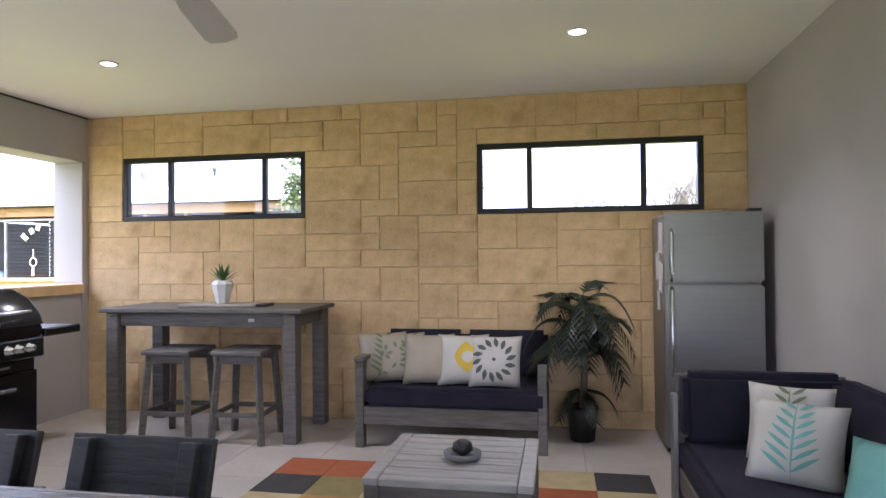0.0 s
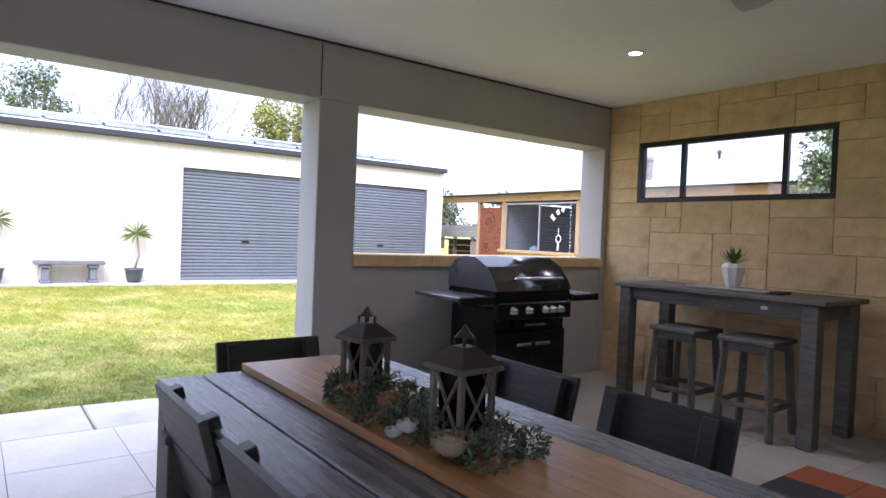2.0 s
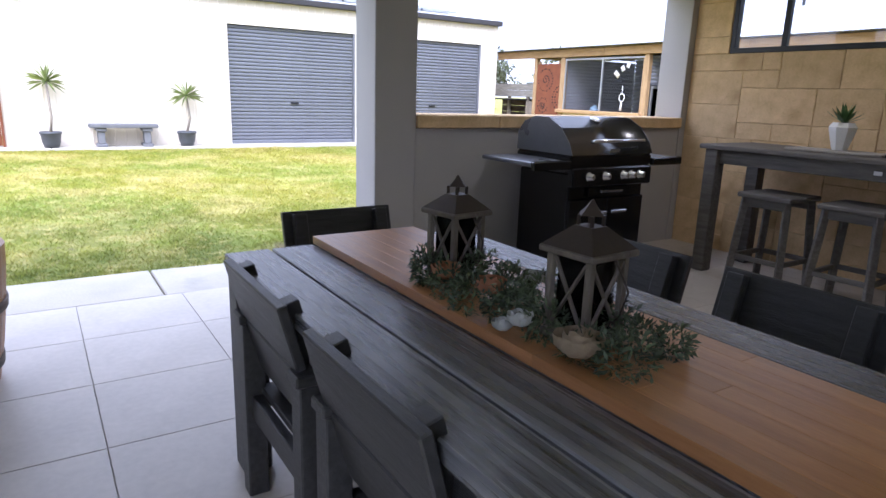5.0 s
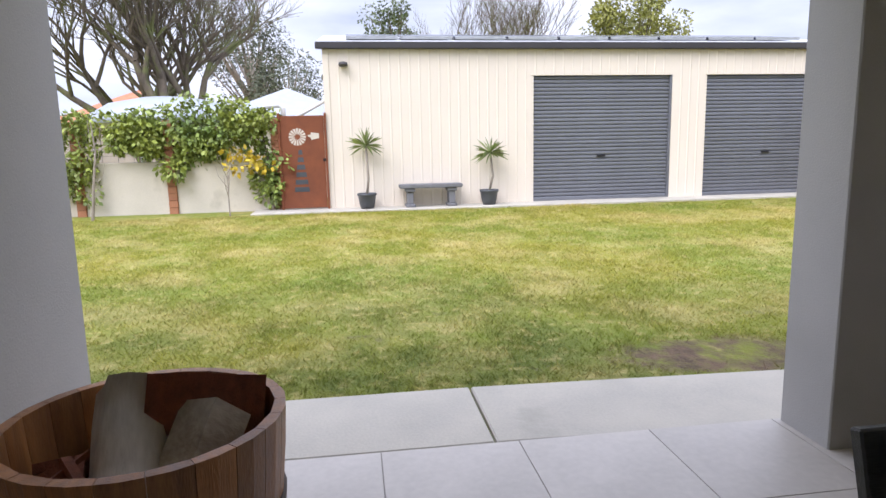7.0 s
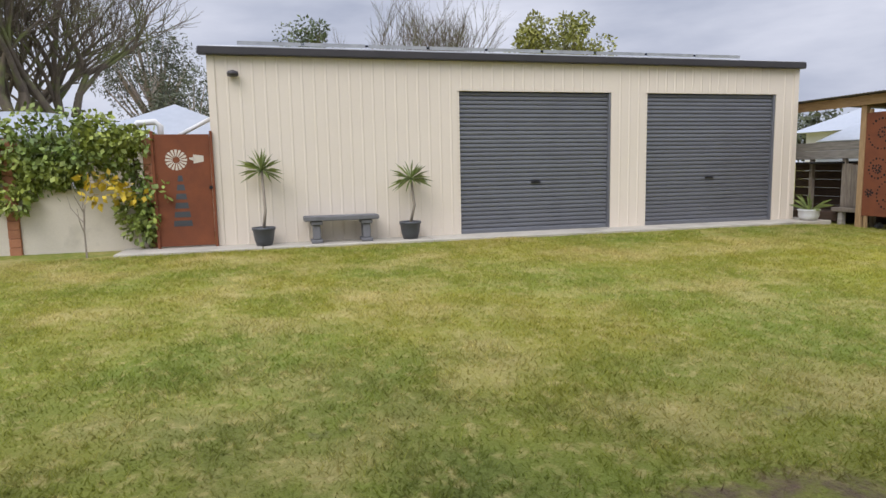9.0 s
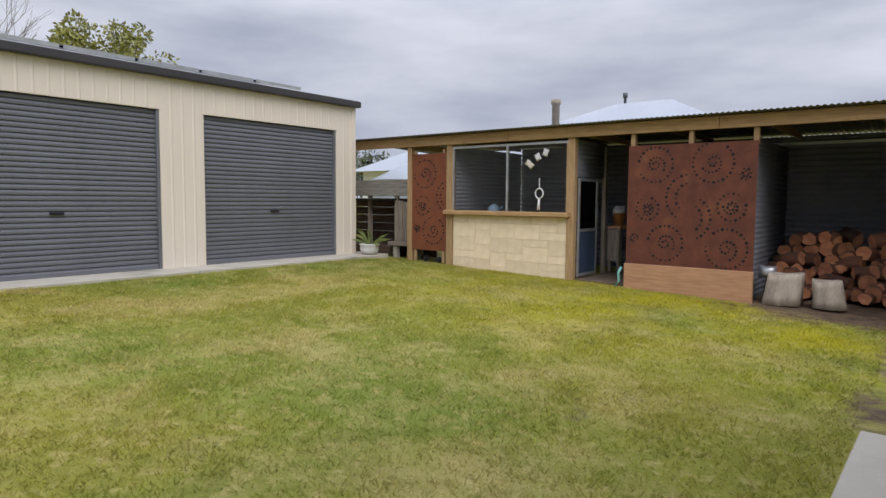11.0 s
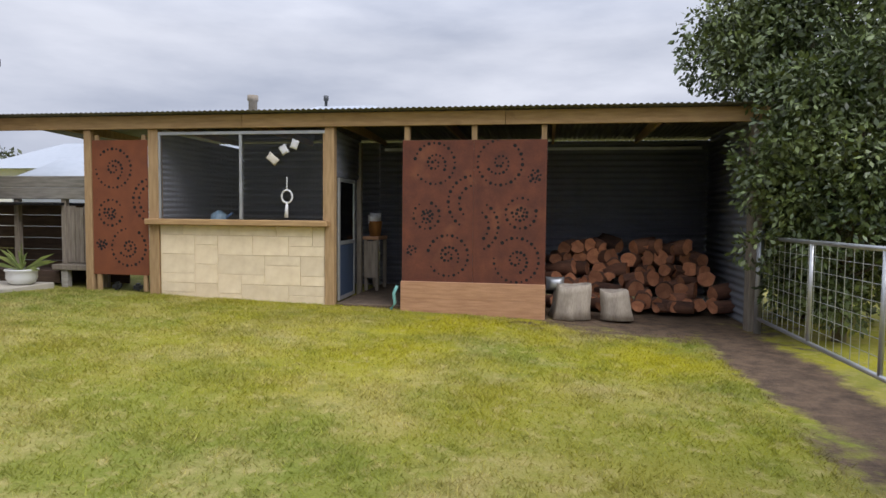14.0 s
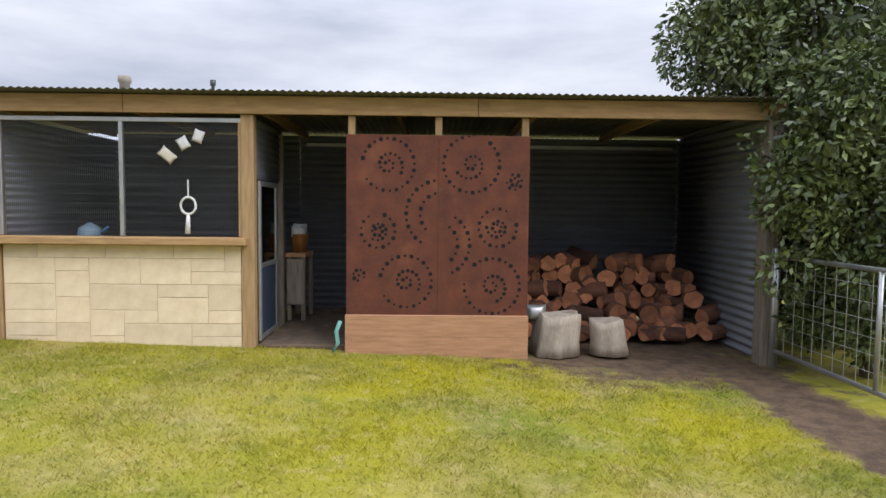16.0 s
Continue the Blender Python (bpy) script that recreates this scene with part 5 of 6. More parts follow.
for at, r, mt, lb in (((-0.455, 1.205, 0.862), 0.036, M_PETALP, "peach silk rose in the garland"), ((-0.285, 1.225, 0.866), 0.036, M_PETALP, "peach silk rose in the garland"),
                      ((-0.10, 1.165, 0.85), 0.027, M_PETALW, "white silk blossom in the garland"), ((-0.14, 1.15, 0.825), 0.022, M_PETALW, "white silk blossom in the garland"),
                      ((-0.33, 1.40, 0.85), 0.03, M_PETALW, "white silk blossom in the garland"), ((0.055, 1.185, 0.848), 0.045, M_BURLAP, "beige burlap rose in the garland")):
    rose(at, r, mt, lb)
# bar table top
tray = thing("serving_tray", "flat timber serving tray with a dark handle", "tray", (-1.30, 4.98, 1.002), 2)
part("tray_board", box(-0.36, 0.27, -0.11, 0.11, 0, 0.018, 0.004), M_PALLET, tray)
part("tray_end", box(0.272, 0.36, -0.08, 0.08, 0, 0.02, 0.005), M_DARKPOT, tray)
vase = thing("white_planter", "faceted white planter with a small succulent", "planter", (-1.34, 4.98, 1.021))
part("pot", lathe([(0.045, 0), (0.055, 0.02), (0.085, 0.13), (0.09, 0.155), (0.07, 0.185), (0.06, 0.18)], 8, smooth=False), M_WHITE, vase)
bm = bmesh.new()
for k in range(18):
    a, e = k * 2.4, 0.35 + 0.06 * k
    d = Vector((math.cos(a) * math.cos(e), math.sin(a) * math.cos(e), math.sin(e)))
    sd = Vector((-math.sin(a), math.cos(a), 0))
    b0 = Vector((0, 0, 0.178))
    bm.faces.new([bm.verts.new(q) for q in (b0 - sd * 0.008, b0 + d * 0.08 - sd * 0.016, b0 + d * 0.15, b0 + d * 0.08 + sd * 0.016, b0 + sd * 0.008)])
part("succulent", bm, M_SUCC, vase)

# half barrel with firewood
barrel = thing("half_barrel", "half wine barrel of firewood with rusted hoops", "barrel", (-2.40, -0.165, 0))
bp = [(0.262, 0.0), (0.295, 0.18), (0.32, 0.36), (0.336, 0.52), (0.342, 0.62)]
NS = 22
for k in range(NS):
    bm = bmesh.new()
    a0, a1 = 2 * math.pi * (k + 0.01) / NS, 2 * math.pi * (k + 0.99) / NS
    ring = []
    for r, z in bp:
        ring.append([bm.verts.new((q * math.cos(a), q * math.sin(a), z)) for q, a in ((r, a0), (r * 1.006, (a0 + a1) / 2), (r, a1), (r - 0.028, a1), (r - 0.028, a0))])
    for p, q in zip(ring, ring[1:]):
        for i in range(5):
            bm.faces.new((p[i], p[(i + 1) % 5], q[(i + 1) % 5], q[i]))
    bm.faces.new(ring[-1])
    bm.faces.new(ring[0][::-1])
    part("stave", bm, M_BARREL, barrel)
for z, r in ((0.10, 0.285), (0.36, 0.325)):
    part("hoop", lathe([(r - 0.004, z - 0.022), (r + 0.003, z - 0.022), (r + 0.008, z + 0.022), (r + 0.001, z + 0.022)], 36), M_HOOP, barrel)
part("bottom", lathe([(0.01, 0.05), (0.25, 0.05), (0.25, 0.30), (0.01, 0.30)], 20), M_SOIL, barrel)


def firewood(name, at, r, ln, rx, ry, rz, mt, label, sides=9):
    bm = bmesh.new()
    rr = random.Random(int(at[0] * 1000) + int(ln * 99))
    rad = [r * rr.uniform(0.82, 1.12) for _ in range(sides)]
    ends = []
    for j, y in enumerate((-ln / 2, -ln / 5, ln / 5, ln / 2)):
        ends.append([bm.verts.new((rad[i] * math.cos(i * 2 * math.pi / sides) * (1 + rr.uniform(-.04, .04)), y, rad[i] * math.sin(i * 2 * math.pi / sides) * (1 + rr.uniform(-.04, .04)))) for i in range(sides)])
    for p, q in zip(ends, ends[1:]):
        for i in range(sides):
            bm.faces.new((p[i], p[(i + 1) % sides], q[(i + 1) % sides], q[i])).smooth = sides > 7
    bm.faces.new(ends[0])
    bm.faces.new(ends[-1][::-1])
    o = single(name, bm, mt, label, "firewood", group="firewood in the barrel")
    o.matrix_world = pose(*at, rx, ry, rz)
    return o


firewood("firewood", (-2.37, -0.20, 0.545), 0.088, 0.34, 38, 0, 100, M_PALEWOOD, "pale grey round firewood log in the barrel", 12)
firewood("firewood", (-2.33, -0.02, 0.515), 0.095, 0.26, 42, 0, 70, M_PALELOG, "grey-brown split firewood wedge in the barrel", 5)
firewood("firewood", (-2.48, -0.04, 0.605), 0.115, 0.29, -10, 28, 8, M_REDWOOD, "large split red hardwood firewood in the barrel", 4)
for k in range(6):
    firewood("firewood", (-2.42 + 0.03 * k, -0.345 + 0.012 * k, 0.50 + 0.012 * (k % 3)), 0.017, 0.2, 6 * (k % 3), 10 * k, 20 + 23 * k, M_REDWOOD, "thin split kindling in the barrel", 4)

# ---- garden things ----
def garden_bench():
    b = thing("stone_bench", "dark cast-stone bench on two pedestal legs by the garage", "bench", (-12.92, 1.84, 0.125))
    part("seat", box(-0.19, 0.19, -0.60, 0.60, 0.36, 0.43, 0.012), M_STONEBENCH, b)
    for y in (-0.40, 0.40):
        bm = box(-0.13, 0.13, y - 0.06, y + 0.06, 0.06, 0.29, 0.01)
        part("pedestal", bm, M_STONEBENCH, b)
        part("foot", box(-0.16, 0.16, y - 0.09, y + 0.09, 0, 0.058, 0.01), M_STONEBENCH, b)
        part("pedestal_cap", box(-0.16, 0.16, y - 0.09, y + 0.09, 0.292, 0.358, 0.01), M_STONEBENCH, b)


def yucca(at, h, lean, n=46, pot=True):
    p = thing("potted_yucca", "spiky yucca with a thin bare stem in a grey pot", "plant", at, 0, "potted yuccas")
    part("pot", lathe([(0.12, 0), (0.15, 0.10), (0.17, 0.24), (0.185, 0.25), (0.185, 0.29), (0.165, 0.29), (0.15, 0.25)], 22), M_POT, p)
    part("stem", tube([(0, 0, 0.24), (lean * 0.6, lean, 0.55), (lean * 0.2, lean * 0.4, h)], [0.026, 0.022, 0.02], 8), M_PALETRUNK, p)
    bm = bmesh.new()
    r = random.Random(int(at[1] * 100))
    for k in range(n):
        a, e = k * 2.4, r.uniform(-0.5, 1.35)
        ln = r.uniform(0.3, 0.44)
        d = Vector((math.cos(a) * math.cos(e), math.sin(a) * math.cos(e), math.sin(e)))
        sd = Vector((-math.sin(a), math.cos(a), 0)) * 0.016
        o = Vector((lean * 0.2, lean * 0.4, h))
        mid, tip = o + d * ln * 0.55, o + d * ln + Vector((0, 0, -0.06))
        bm.faces.new([bm.verts.new(q) for q in (o - sd * 0.5, o + sd * 0.5, mid + sd, tip, mid - sd)])
    part("leaf_head", bm, M_YUCCA, p)


def rust_gate():
    g = thing("rusted_gate", "rusted steel gate with a cut-out windmill", "gate", (-13.12, -0.53, 0.13))
    part("sheet", box(-0.004, 0.004, -0.42, 0.40, 0.02, 1.75, 0.002), M_CORTEN2, g)
    for y in (-0.45, 0.405):
        part("gate_post", box(-0.03, 0.03, y, y + 0.04, -0.05, 1.8, 0.003), M_CORTEN2, g)
    bm = bmesh.new()
    for k in range(16):
        a = k * math.pi / 8
        q = []
        for rr, da in ((0.05, -0.10), (0.16, -0.13), (0.16, 0.13), (0.05, 0.10)):
            q.append(bm.verts.new((0.006, -0.10 + rr * math.cos(a + da), 1.36 + rr * math.sin(a + da))))
        bm.faces.new(q)
    for q in (((0.09, 1.37), (0.16, 1.34), (0.16, 1.40), (0.09, 1.39)), ((0.15, 1.30), (0.30, 1.33), (0.30, 1.42), (0.15, 1.44))):
        bm.faces.new([bm.verts.new((0.006, y, z)) for y, z in q])
    part("windmill_cutout", bm, M_PALEWALL, g, "pale cut-out windmill wheel and vane")
    bm = bmesh.new()
    for k in range(6):
        z, w = 1.12 - k * 0.14, 0.03 + k * 0.02
        bm.faces.new([bm.verts.new((0.006, -0.06 + y, zz)) for y, zz in ((-w, z), (w, z), (w + 0.012, z - 0.09), (-w - 0.012, z - 0.09))])
    part("tower_cutout", bm, M_POT, g, "cut-out windmill tower")
    part("latch", box(0.005, 0.03, 0.36, 0.42, 0.9, 0.95, 0.004), M_BLACK, g)


def branch_tree(name, at, height, seed, label, spread=1.0, levels=5, r0=0.22, stems=4):
    t = thing(name, label, "tree", at)
    r = random.Random(seed)
    wood, twigs = bmesh.new(), bmesh.new()

    def grow(p, d, ln, rad, lv):
        pts = [p]
        q = p.copy()
        dd = d.copy()
        for _ in range(3):
            dd = (dd + Vector((r.uniform(-1, 1), r.uniform(-1, 1), r.uniform(-0.4, 0.8))) * 0.16).normalized()
            q = q + dd * ln / 3
            pts.append(q.copy())
        tube(pts, [rad, rad * 0.85, rad * 0.72, rad * 0.6], 7 if lv > 3 else (5 if lv > 2 else 3), wood if lv > 2 else twigs, False)
        if lv == 0:
            return
        for k in range(3 if lv > 1 else 4):
            a = Vector((r.uniform(-1, 1), r.uniform(-1, 1), r.uniform(-0.15, 0.7))).normalized()
            nd = (dd * 1.0 + a * 0.75 * spread).normalized()
            grow(pts[3 if k < 2 else 2], nd, ln * r.uniform(0.66, 0.86), rad * 0.56, lv - 1)
    for k in range(stems):
        a = k * 2 * math.pi / stems + r.uniform(-0.3, 0.3)
        grow(Vector((0.15 * math.cos(a), 0.15 * math.sin(a), -0.2)), Vector((0.45 * spread * math.cos(a), 0.45 * spread * math.sin(a), 1)).normalized(), height * 0.3, r0 * r.uniform(0.7, 1), levels)
    part("trunk", wood, M_TRUNK, t, "mossy brown trunk and limbs")
    tagged(part("twig_mass", twigs, M_TRUNK, t), kind="stuff")


def leafy_tree(name, at, crown, clumps, leaf, per, seed, material, label, r0=0.18, rc=0.55, trunk=M_TRUNK, aspect=0.45, clear=None):
    """crown: centre height and the three radii of the leaf mass."""
    t = thing(name, label, "tree", at)
    r = random.Random(seed)
    cz, rx, ry, rz = crown
    cs = []
    while len(cs) < clumps:
        p = Vector((r.uniform(-1, 1), r.uniform(-1, 1), r.uniform(-1, 1)))
        if 0.42 < p.length < 1.0 + 0.18 * noise.noise(p * 2.2 + Vector((seed, 0, 0))):
            c = (p.x * rx, p.y * ry, cz + p.z * rz)
            if clear and at[0] + c[0] < clear[0] and at[1] + c[1] > clear[1] and at[2] + c[2] < clear[2]:
                continue
            cs.append((c, rc * r.uniform(0.65, 1.25)))
    bm = tube([(0, 0, -0.2), (0.05, 0.02, cz * 0.4), (0, 0, cz)], [r0, r0 * 0.8, r0 * 0.5], 8)
    for c, _ in cs[::max(1, clumps // 26)]:
        c = Vector(c)
        s = Vector((0, 0, min(cz, max(0.3, c.z * 0.55))))
        tube([s, (s + c) / 2 + Vector((0, 0, -0.1)), c], [r0 * 0.35, r0 * 0.22, r0 * 0.08], 5, bm, False)
    part("trunk", bm, trunk, t)
    v, f = leaves(cs, leaf, per, 1.0, seed, 0.45, aspect)
    tagged(part("crown", mesh_of("crown", v, f, material), None, t), kind="stuff")


garden_bench()
yucca((-12.88, 0.62, 0.125), 1.18, 0.04)
yucca((-12.88, 2.98, 0.125), 1.0, 0.07)
rust_gate()
leafy_tree("evergreen_tree", (-2.1, 12.45, -0.2), (2.65, 1.75, 1.6, 2.5), 280, 0.095, 260, 4, M_LEAF, "dense dark green evergreen tree overhanging the shed", 0.2, 0.42, clear=(-2.7, 10.9, 3.0))
leafy_tree("evergreen_shrub", (-2.5, 10.85, -0.2), (1.7, 1.0, 0.85, 1.5), 135, 0.085, 200, 14, M_LEAF, "dark green leafy branches over the gate end", 0.08, 0.28, clear=(-3.05, 11.3, 3.0))
branch_tree("bare_tree", (-19.5, -4.6, 0), 8.0, 8, "large leafless spreading tree behind the wall", 1.15, 6, 0.26, 5)
branch_tree("bare_tree", (-38, 7.4, 0), 11.5, 15, "leafless tree behind the garage", 0.7, 5, 0.2, 3)
branch_tree("bare_tree", (-40, 11.0, 0), 10.5, 21, "leafless tree behind the garage", 0.6, 5, 0.18, 3)
branch_tree("bare_tree", (-34, 15.6, 0), 8.2, 27, "small leafless tree behind the garage", 0.7, 4, 0.15, 3)
branch_tree("bare_tree", (5.8, 22, 0), 4.5, 33, "leafless tree beyond the gate", 0.8, 5, 0.2, 3)
leafy_tree("gum_tree", (-36, -4.6, 0), (6.0, 2.7, 2.5, 2.3), 46, 0.2, 150, 6, M_GUM, "grey-green gum tree behind the wall", 0.25, 0.7, M_PALETRUNK, 0.3)
leafy_tree("gum_tree", (-33, -2.6, 0), (4.2, 1.9, 1.8, 1.3), 36, 0.2, 120, 16, M_GUM, "low olive-green tree behind the gate", 0.2, 0.6, M_PALETRUNK, 0.3)
leafy_tree("pine_tree", (-42, 3.4, 0), (7.6, 2.1, 2.1, 2.6), 34, 0.22, 130, 7, M_LEAF, "dark pine behind the garage roof", 0.25, 0.6)
leafy_tree("wattle_tree", (-30, 13.7, 0), (6.4, 2.6, 2.5, 1.6), 44, 0.2, 150, 9, M_OLIVE, "rounded yellow-green tree behind the garage", 0.25, 0.6)
for k, (x, y, s) in enumerate(((-52, 40, 0.8), (-44, 42, 0.75), (-38, 50, 0.8), (30, 70, 1.3), (18, 60, 1.1), (40, 55, 1.2), (6, 75, 1.2))):
    leafy_tree("distant_tree", (x, y, 0), (4.6 * s, 3.0 * s, 3.0 * s, 2.2 * s), 40, 0.45, 45, 40 + k, M_GUM, "distant grey-green tree on the skyline", 0.25, 0.9)

# boundary wall with vine
bw = thing("boundary_wall", "low cream rendered wall with terracotta piers", "wall", kind="structure")
for a, b in ((-4.55, -3.08), (-2.92, -1.16)):
    part("wall_panel", box(-13.5, -13.35, a, b, -0.05, 1.08, 0.008), M_PALEWALL, bw)
part("wall_panel", box(-13.55, -13.4, -12.0, -4.72, -0.05, 0.75, 0.008), M_PALEWALL, bw)
for y in (-4.63, -3.0, -1.06):
    for k in range(14):
        part("brick", box(-13.55, -13.31, y - 0.08, y + 0.08, -0.05 + k * 0.135, 0.08 + k * 0.135, 0.006), M_TERRA, bw)
lat = bmesh.new()
for k in range(12):
    box(-13.43, -13.42, -4.5 + k * 0.28, -4.495 + k * 0.28, 1.08, 1.7, 0, lat)
for z in (1.2, 1.4, 1.6):
    box(-13.425, -13.415, -4.55, -1.15, z, z + 0.005, 0, lat)
part("wire_trellis", lat, M_WIRE, bw)
r = random.Random(12)
cs, ye = [], []
for k in range(150):
    y = r.uniform(-8.5, -1.0)
    top = 1.98 + 0.12 * math.sin(y * 2.1)
    low = 1.15 + 0.3 * math.sin(y * 3.3 + 1) if y > -4.2 else 0.35
    if y > -1.45:
        low = 0.35
    cs.append(((-13.38 + r.uniform(-0.1, 0.22), y, r.uniform(low, top)), r.uniform(0.16, 0.3)))
for k in range(12):
    ye.append(((-13.10 + r.uniform(-0.03, 0.1), r.uniform(-2.0, -1.1), r.uniform(0.9, 1.25)), 0.1))
vine = thing("climbing_vine", "thick green climbing vine with yellowing leaves over the wall", "vine", (0, 0, 0))
v, f = leaves(cs, 0.105, 130, 1.0, 31, 0.7, 0.6)
tagged(part("foliage", mesh_of("foliage", v, f, M_VINE), None, vine), kind="stuff")
v, f = leaves(ye, 0.12, 14, 1.0, 32, 0.7, 0.6)
tagged(part("yellow_foliage", mesh_of("yellow_foliage", v, f, M_VINEYEL), None, vine, "bright yellow autumn leaves"), kind="stuff")
part("stem", tube([(-13.3, -1.1, 0), (-13.28, -1.15, 0.7), (-13.36, -1.3, 1.6)], [0.03, 0.025, 0.015], 6), M_TRUNK, vine)
for x, y, h, s in ((-12.5, -4.15, 1.7, 51), (-12.6, -1.85, 0.95, 52)):
    sap = thing("sapling", "thin leafless sapling on the lawn edge", "tree", (x, y, ground_z(x, y)))
    rs = random.Random(s)
    p0 = [(0, 0, -0.05), (0.02, 0.10 * (s == 51), h * 0.4), (-0.02, 0.16 * (s == 51), h * 0.7), (0, 0.14 * (s == 51), h)]
    part("stem", tube(p0, [0.028, 0.022, 0.016, 0.008] if s == 51 else [0.014, 0.011, 0.008, 0.004], 6), M_PALETRUNK, sap)
    for k in range(6):
        z = h * (0.35 + 0.09 * k)
        a = rs.uniform(0, 6.28)
        part("twig", tube([(0, 0.1 * (s == 51), z), (0.13 * math.cos(a), 0.1 * (s == 51) + 0.16 * math.sin(a), z + 0.22), (0.16 * math.cos(a), 0.1 * (s == 51) + 0.2 * math.sin(a), z + 0.4)], [0.009, 0.006, 0.003], 5), M_PALETRUNK, sap)

# neighbours
def hip_house(name, x0, x1, y0, y1, eave, ridge, inset, label, roof, wall_mat):
    h = thing(name, label, "house", ((x0 + x1) / 2, (y0 + y1) / 2, 0))
    hx, hy = (x1 - x0) / 2, (y1 - y0) / 2
    part("wall", box(-hx + 0.4, hx - 0.4, -hy + 0.4, hy - 0.4, -0.2, eave, 0), wall_mat, h)
    bm = bmesh.new()
    c = [bm.verts.new(q) for q in ((-hx, -hy, eave), (hx, -hy, eave), (hx, hy, eave), (-hx, hy, eave), (-hx + inset, 0, ridge), (hx - inset, 0, ridge))]
    for q in ((0, 1, 5, 4), (1, 2, 5), (2, 3, 4, 5), (3, 0, 4), (3, 2, 1, 0)):
        bm.faces.new([c[k] for k in q])
    part("roof", bm, roof, h)
    for k in (-0.5, 0.0, 0.5):
        w = part("window", box(k * hx - 0.6, k * hx + 0.6, -hy + 0.36, -hy + 0.42, 0.9, 2.1, 0.01), M_SOLAR, h)
        part("window_frame", box(k * hx - 0.66, k * hx + 0.66, -hy + 0.37, -hy + 0.41, 2.1, 2.16), M_WHITE, w)
    return h


hh = hip_house("neighbour_house", -18.0, -8.6, 22.5, 31, 3.4, 5.2, 3.6, "neighbouring house with a pale metal hip roof", M_TINROOF, M_FARBRICK)
part("flue", lathe([(0.15, 3.0), (0.15, 5.0), (0.19, 5.02), (0.19, 5.2)], 10, m=Matrix.Translation((-2.6, -2.4, 0))), M_PALETRUNK, hh)
part("flue", lathe([(0.06, 4.5), (0.06, 5.45), (0.1, 5.47), (0.1, 5.65)], 8, m=Matrix.Translation((-0.9, 0.3, 0))), M_POT, hh)
hip_house("neighbour_house", -42, -31, -13, -6, 2.6, 4.3, 3.0, "neighbouring brick house with a red tiled roof", M_TERRA, M_FARBRICK)
hip_house("neighbour_shed", -24.5, -16.0, -2.9, 0.6, 2.0, 2.75, 1.2, "low white-roofed outbuilding behind the gate", M_TINROOF, M_PALEWALL)
dome = thing("white_canopy", "pale domed canopy roof behind the vine wall", "canopy", (-17.0, -3.9, 0))
part("cover", lathe([(1.9, 1.9), (1.85, 2.05), (1.3, 2.38), (0.6, 2.52), (0.05, 2.56)], 24), M_TINROOF, dome)
for k in range(4):
    a = k * math.pi / 2 + 0.7
    part("pole", tube([(1.75 * math.cos(a), 1.75 * math.sin(a), -0.1), (1.75 * math.cos(a), 1.75 * math.sin(a), 2.0)], 0.04, 8), M_GALV, dome)
pipe = thing("white_pipe", "bent white plastic pipe over the gate", "pipe", (-13.8, -1.35, 0))
part("pipe_run", tube([(0, 0, 0), (0, 0, 2.0), (0, 0.08, 2.1), (0, 0.35, 2.12), (0, 0.42, 2.05), (0, 0.42, 1.8)], 0.05, 10), M_PVC, pipe)
part("pipe_brace", tube([(0, 0.6, 1.85), (0, 1.25, 2.2)], 0.035, 8), M_PVC, pipe)
tank = thing("water_tank", "round ribbed pale steel water tank with conical lid", "tank", (-15.8, 15.8, 0))
part("wall", lathe([(1.2, 0)] + [(1.2 + 0.02 * (k % 2), 0.08 * k) for k in range(1, 22)] + [(1.2, 1.76)], 28), M_TINROOF, tank)
part("lid", lathe([(1.24, 1.765), (1.24, 1.8), (0.3, 2.25), (0.05, 2.28)], 28), M_TINROOF, tank)
part("inlet", tube([(0.5, -0.2, 2.1), (1.6, 0.6, 2.6)], 0.06, 8), M_PVC, tank)
hip_house("neighbour_shed", -22, -13.0, 19, 23, 2.3, 3.2, 1.5, "white metal neighbouring shed behind the tank", M_TINROOF, M_WHITE)

# timber hutch beside the shed
hutch = thing("timber_hutch", "old weathered timber hutch with vertical boards and dark opening", "hutch", (-12.72, 11.75, 0.05))
for k in range(4):
    part("board", box(0.02 + k * 0.145, 0.155 + k * 0.145, -0.02, 0.01, 0.32, 1.16 - 0.02 * (k % 2), 0.004), M_GREYPOST, hutch)
part("top_rail", box(-1.85, 0.63, -0.06, 0.02, 1.26, 1.43, 0.008), M_PALLET, hutch)
part("upper_rail", box(-1.85, 0.63, -0.04, 0.03, 1.435, 1.60, 0.008), M_PALLET, hutch)
part("hutch_roof", box(-1.88, 0.0, -0.25, 0.65, 1.17, 1.21, 0.005), M_BLACK, hutch)
for k in range(7):
    part("back_board", box(-1.84, 0.62, 0.55, 0.58, -0.06 + k * 0.18, 0.115 + k * 0.18, 0.004), M_HUTCH, hutch)
part("ledge", box(-0.05, 0.66, -0.25, 0.5, 0.23, 0.31, 0.008), M_GREYPOST, hutch)
part("floor_board", box(-1.84, -0.05, -0.1, 0.5, 0.02, 0.2, 0.006), M_HUTCH, hutch)
for x, y in ((-0.02, -0.03), (-0.82, -0.03), (-1.82, -0.03), (0.62, 0.0)):
    part("hutch_post", box(x - 0.04, x + 0.04, y, y + 0.08, -0.1, 1.26, 0.006), M_GREYPOST, hutch)
part("leg", box(0.08, 0.18, -0.22, -0.12, -0.1, 0.228, 0.006), M_PALLET, hutch)
ps = thing("potted_dracaena", "spindly green plant in a squat white bowl", "plant", (-12.75, 10.95, 0.126))
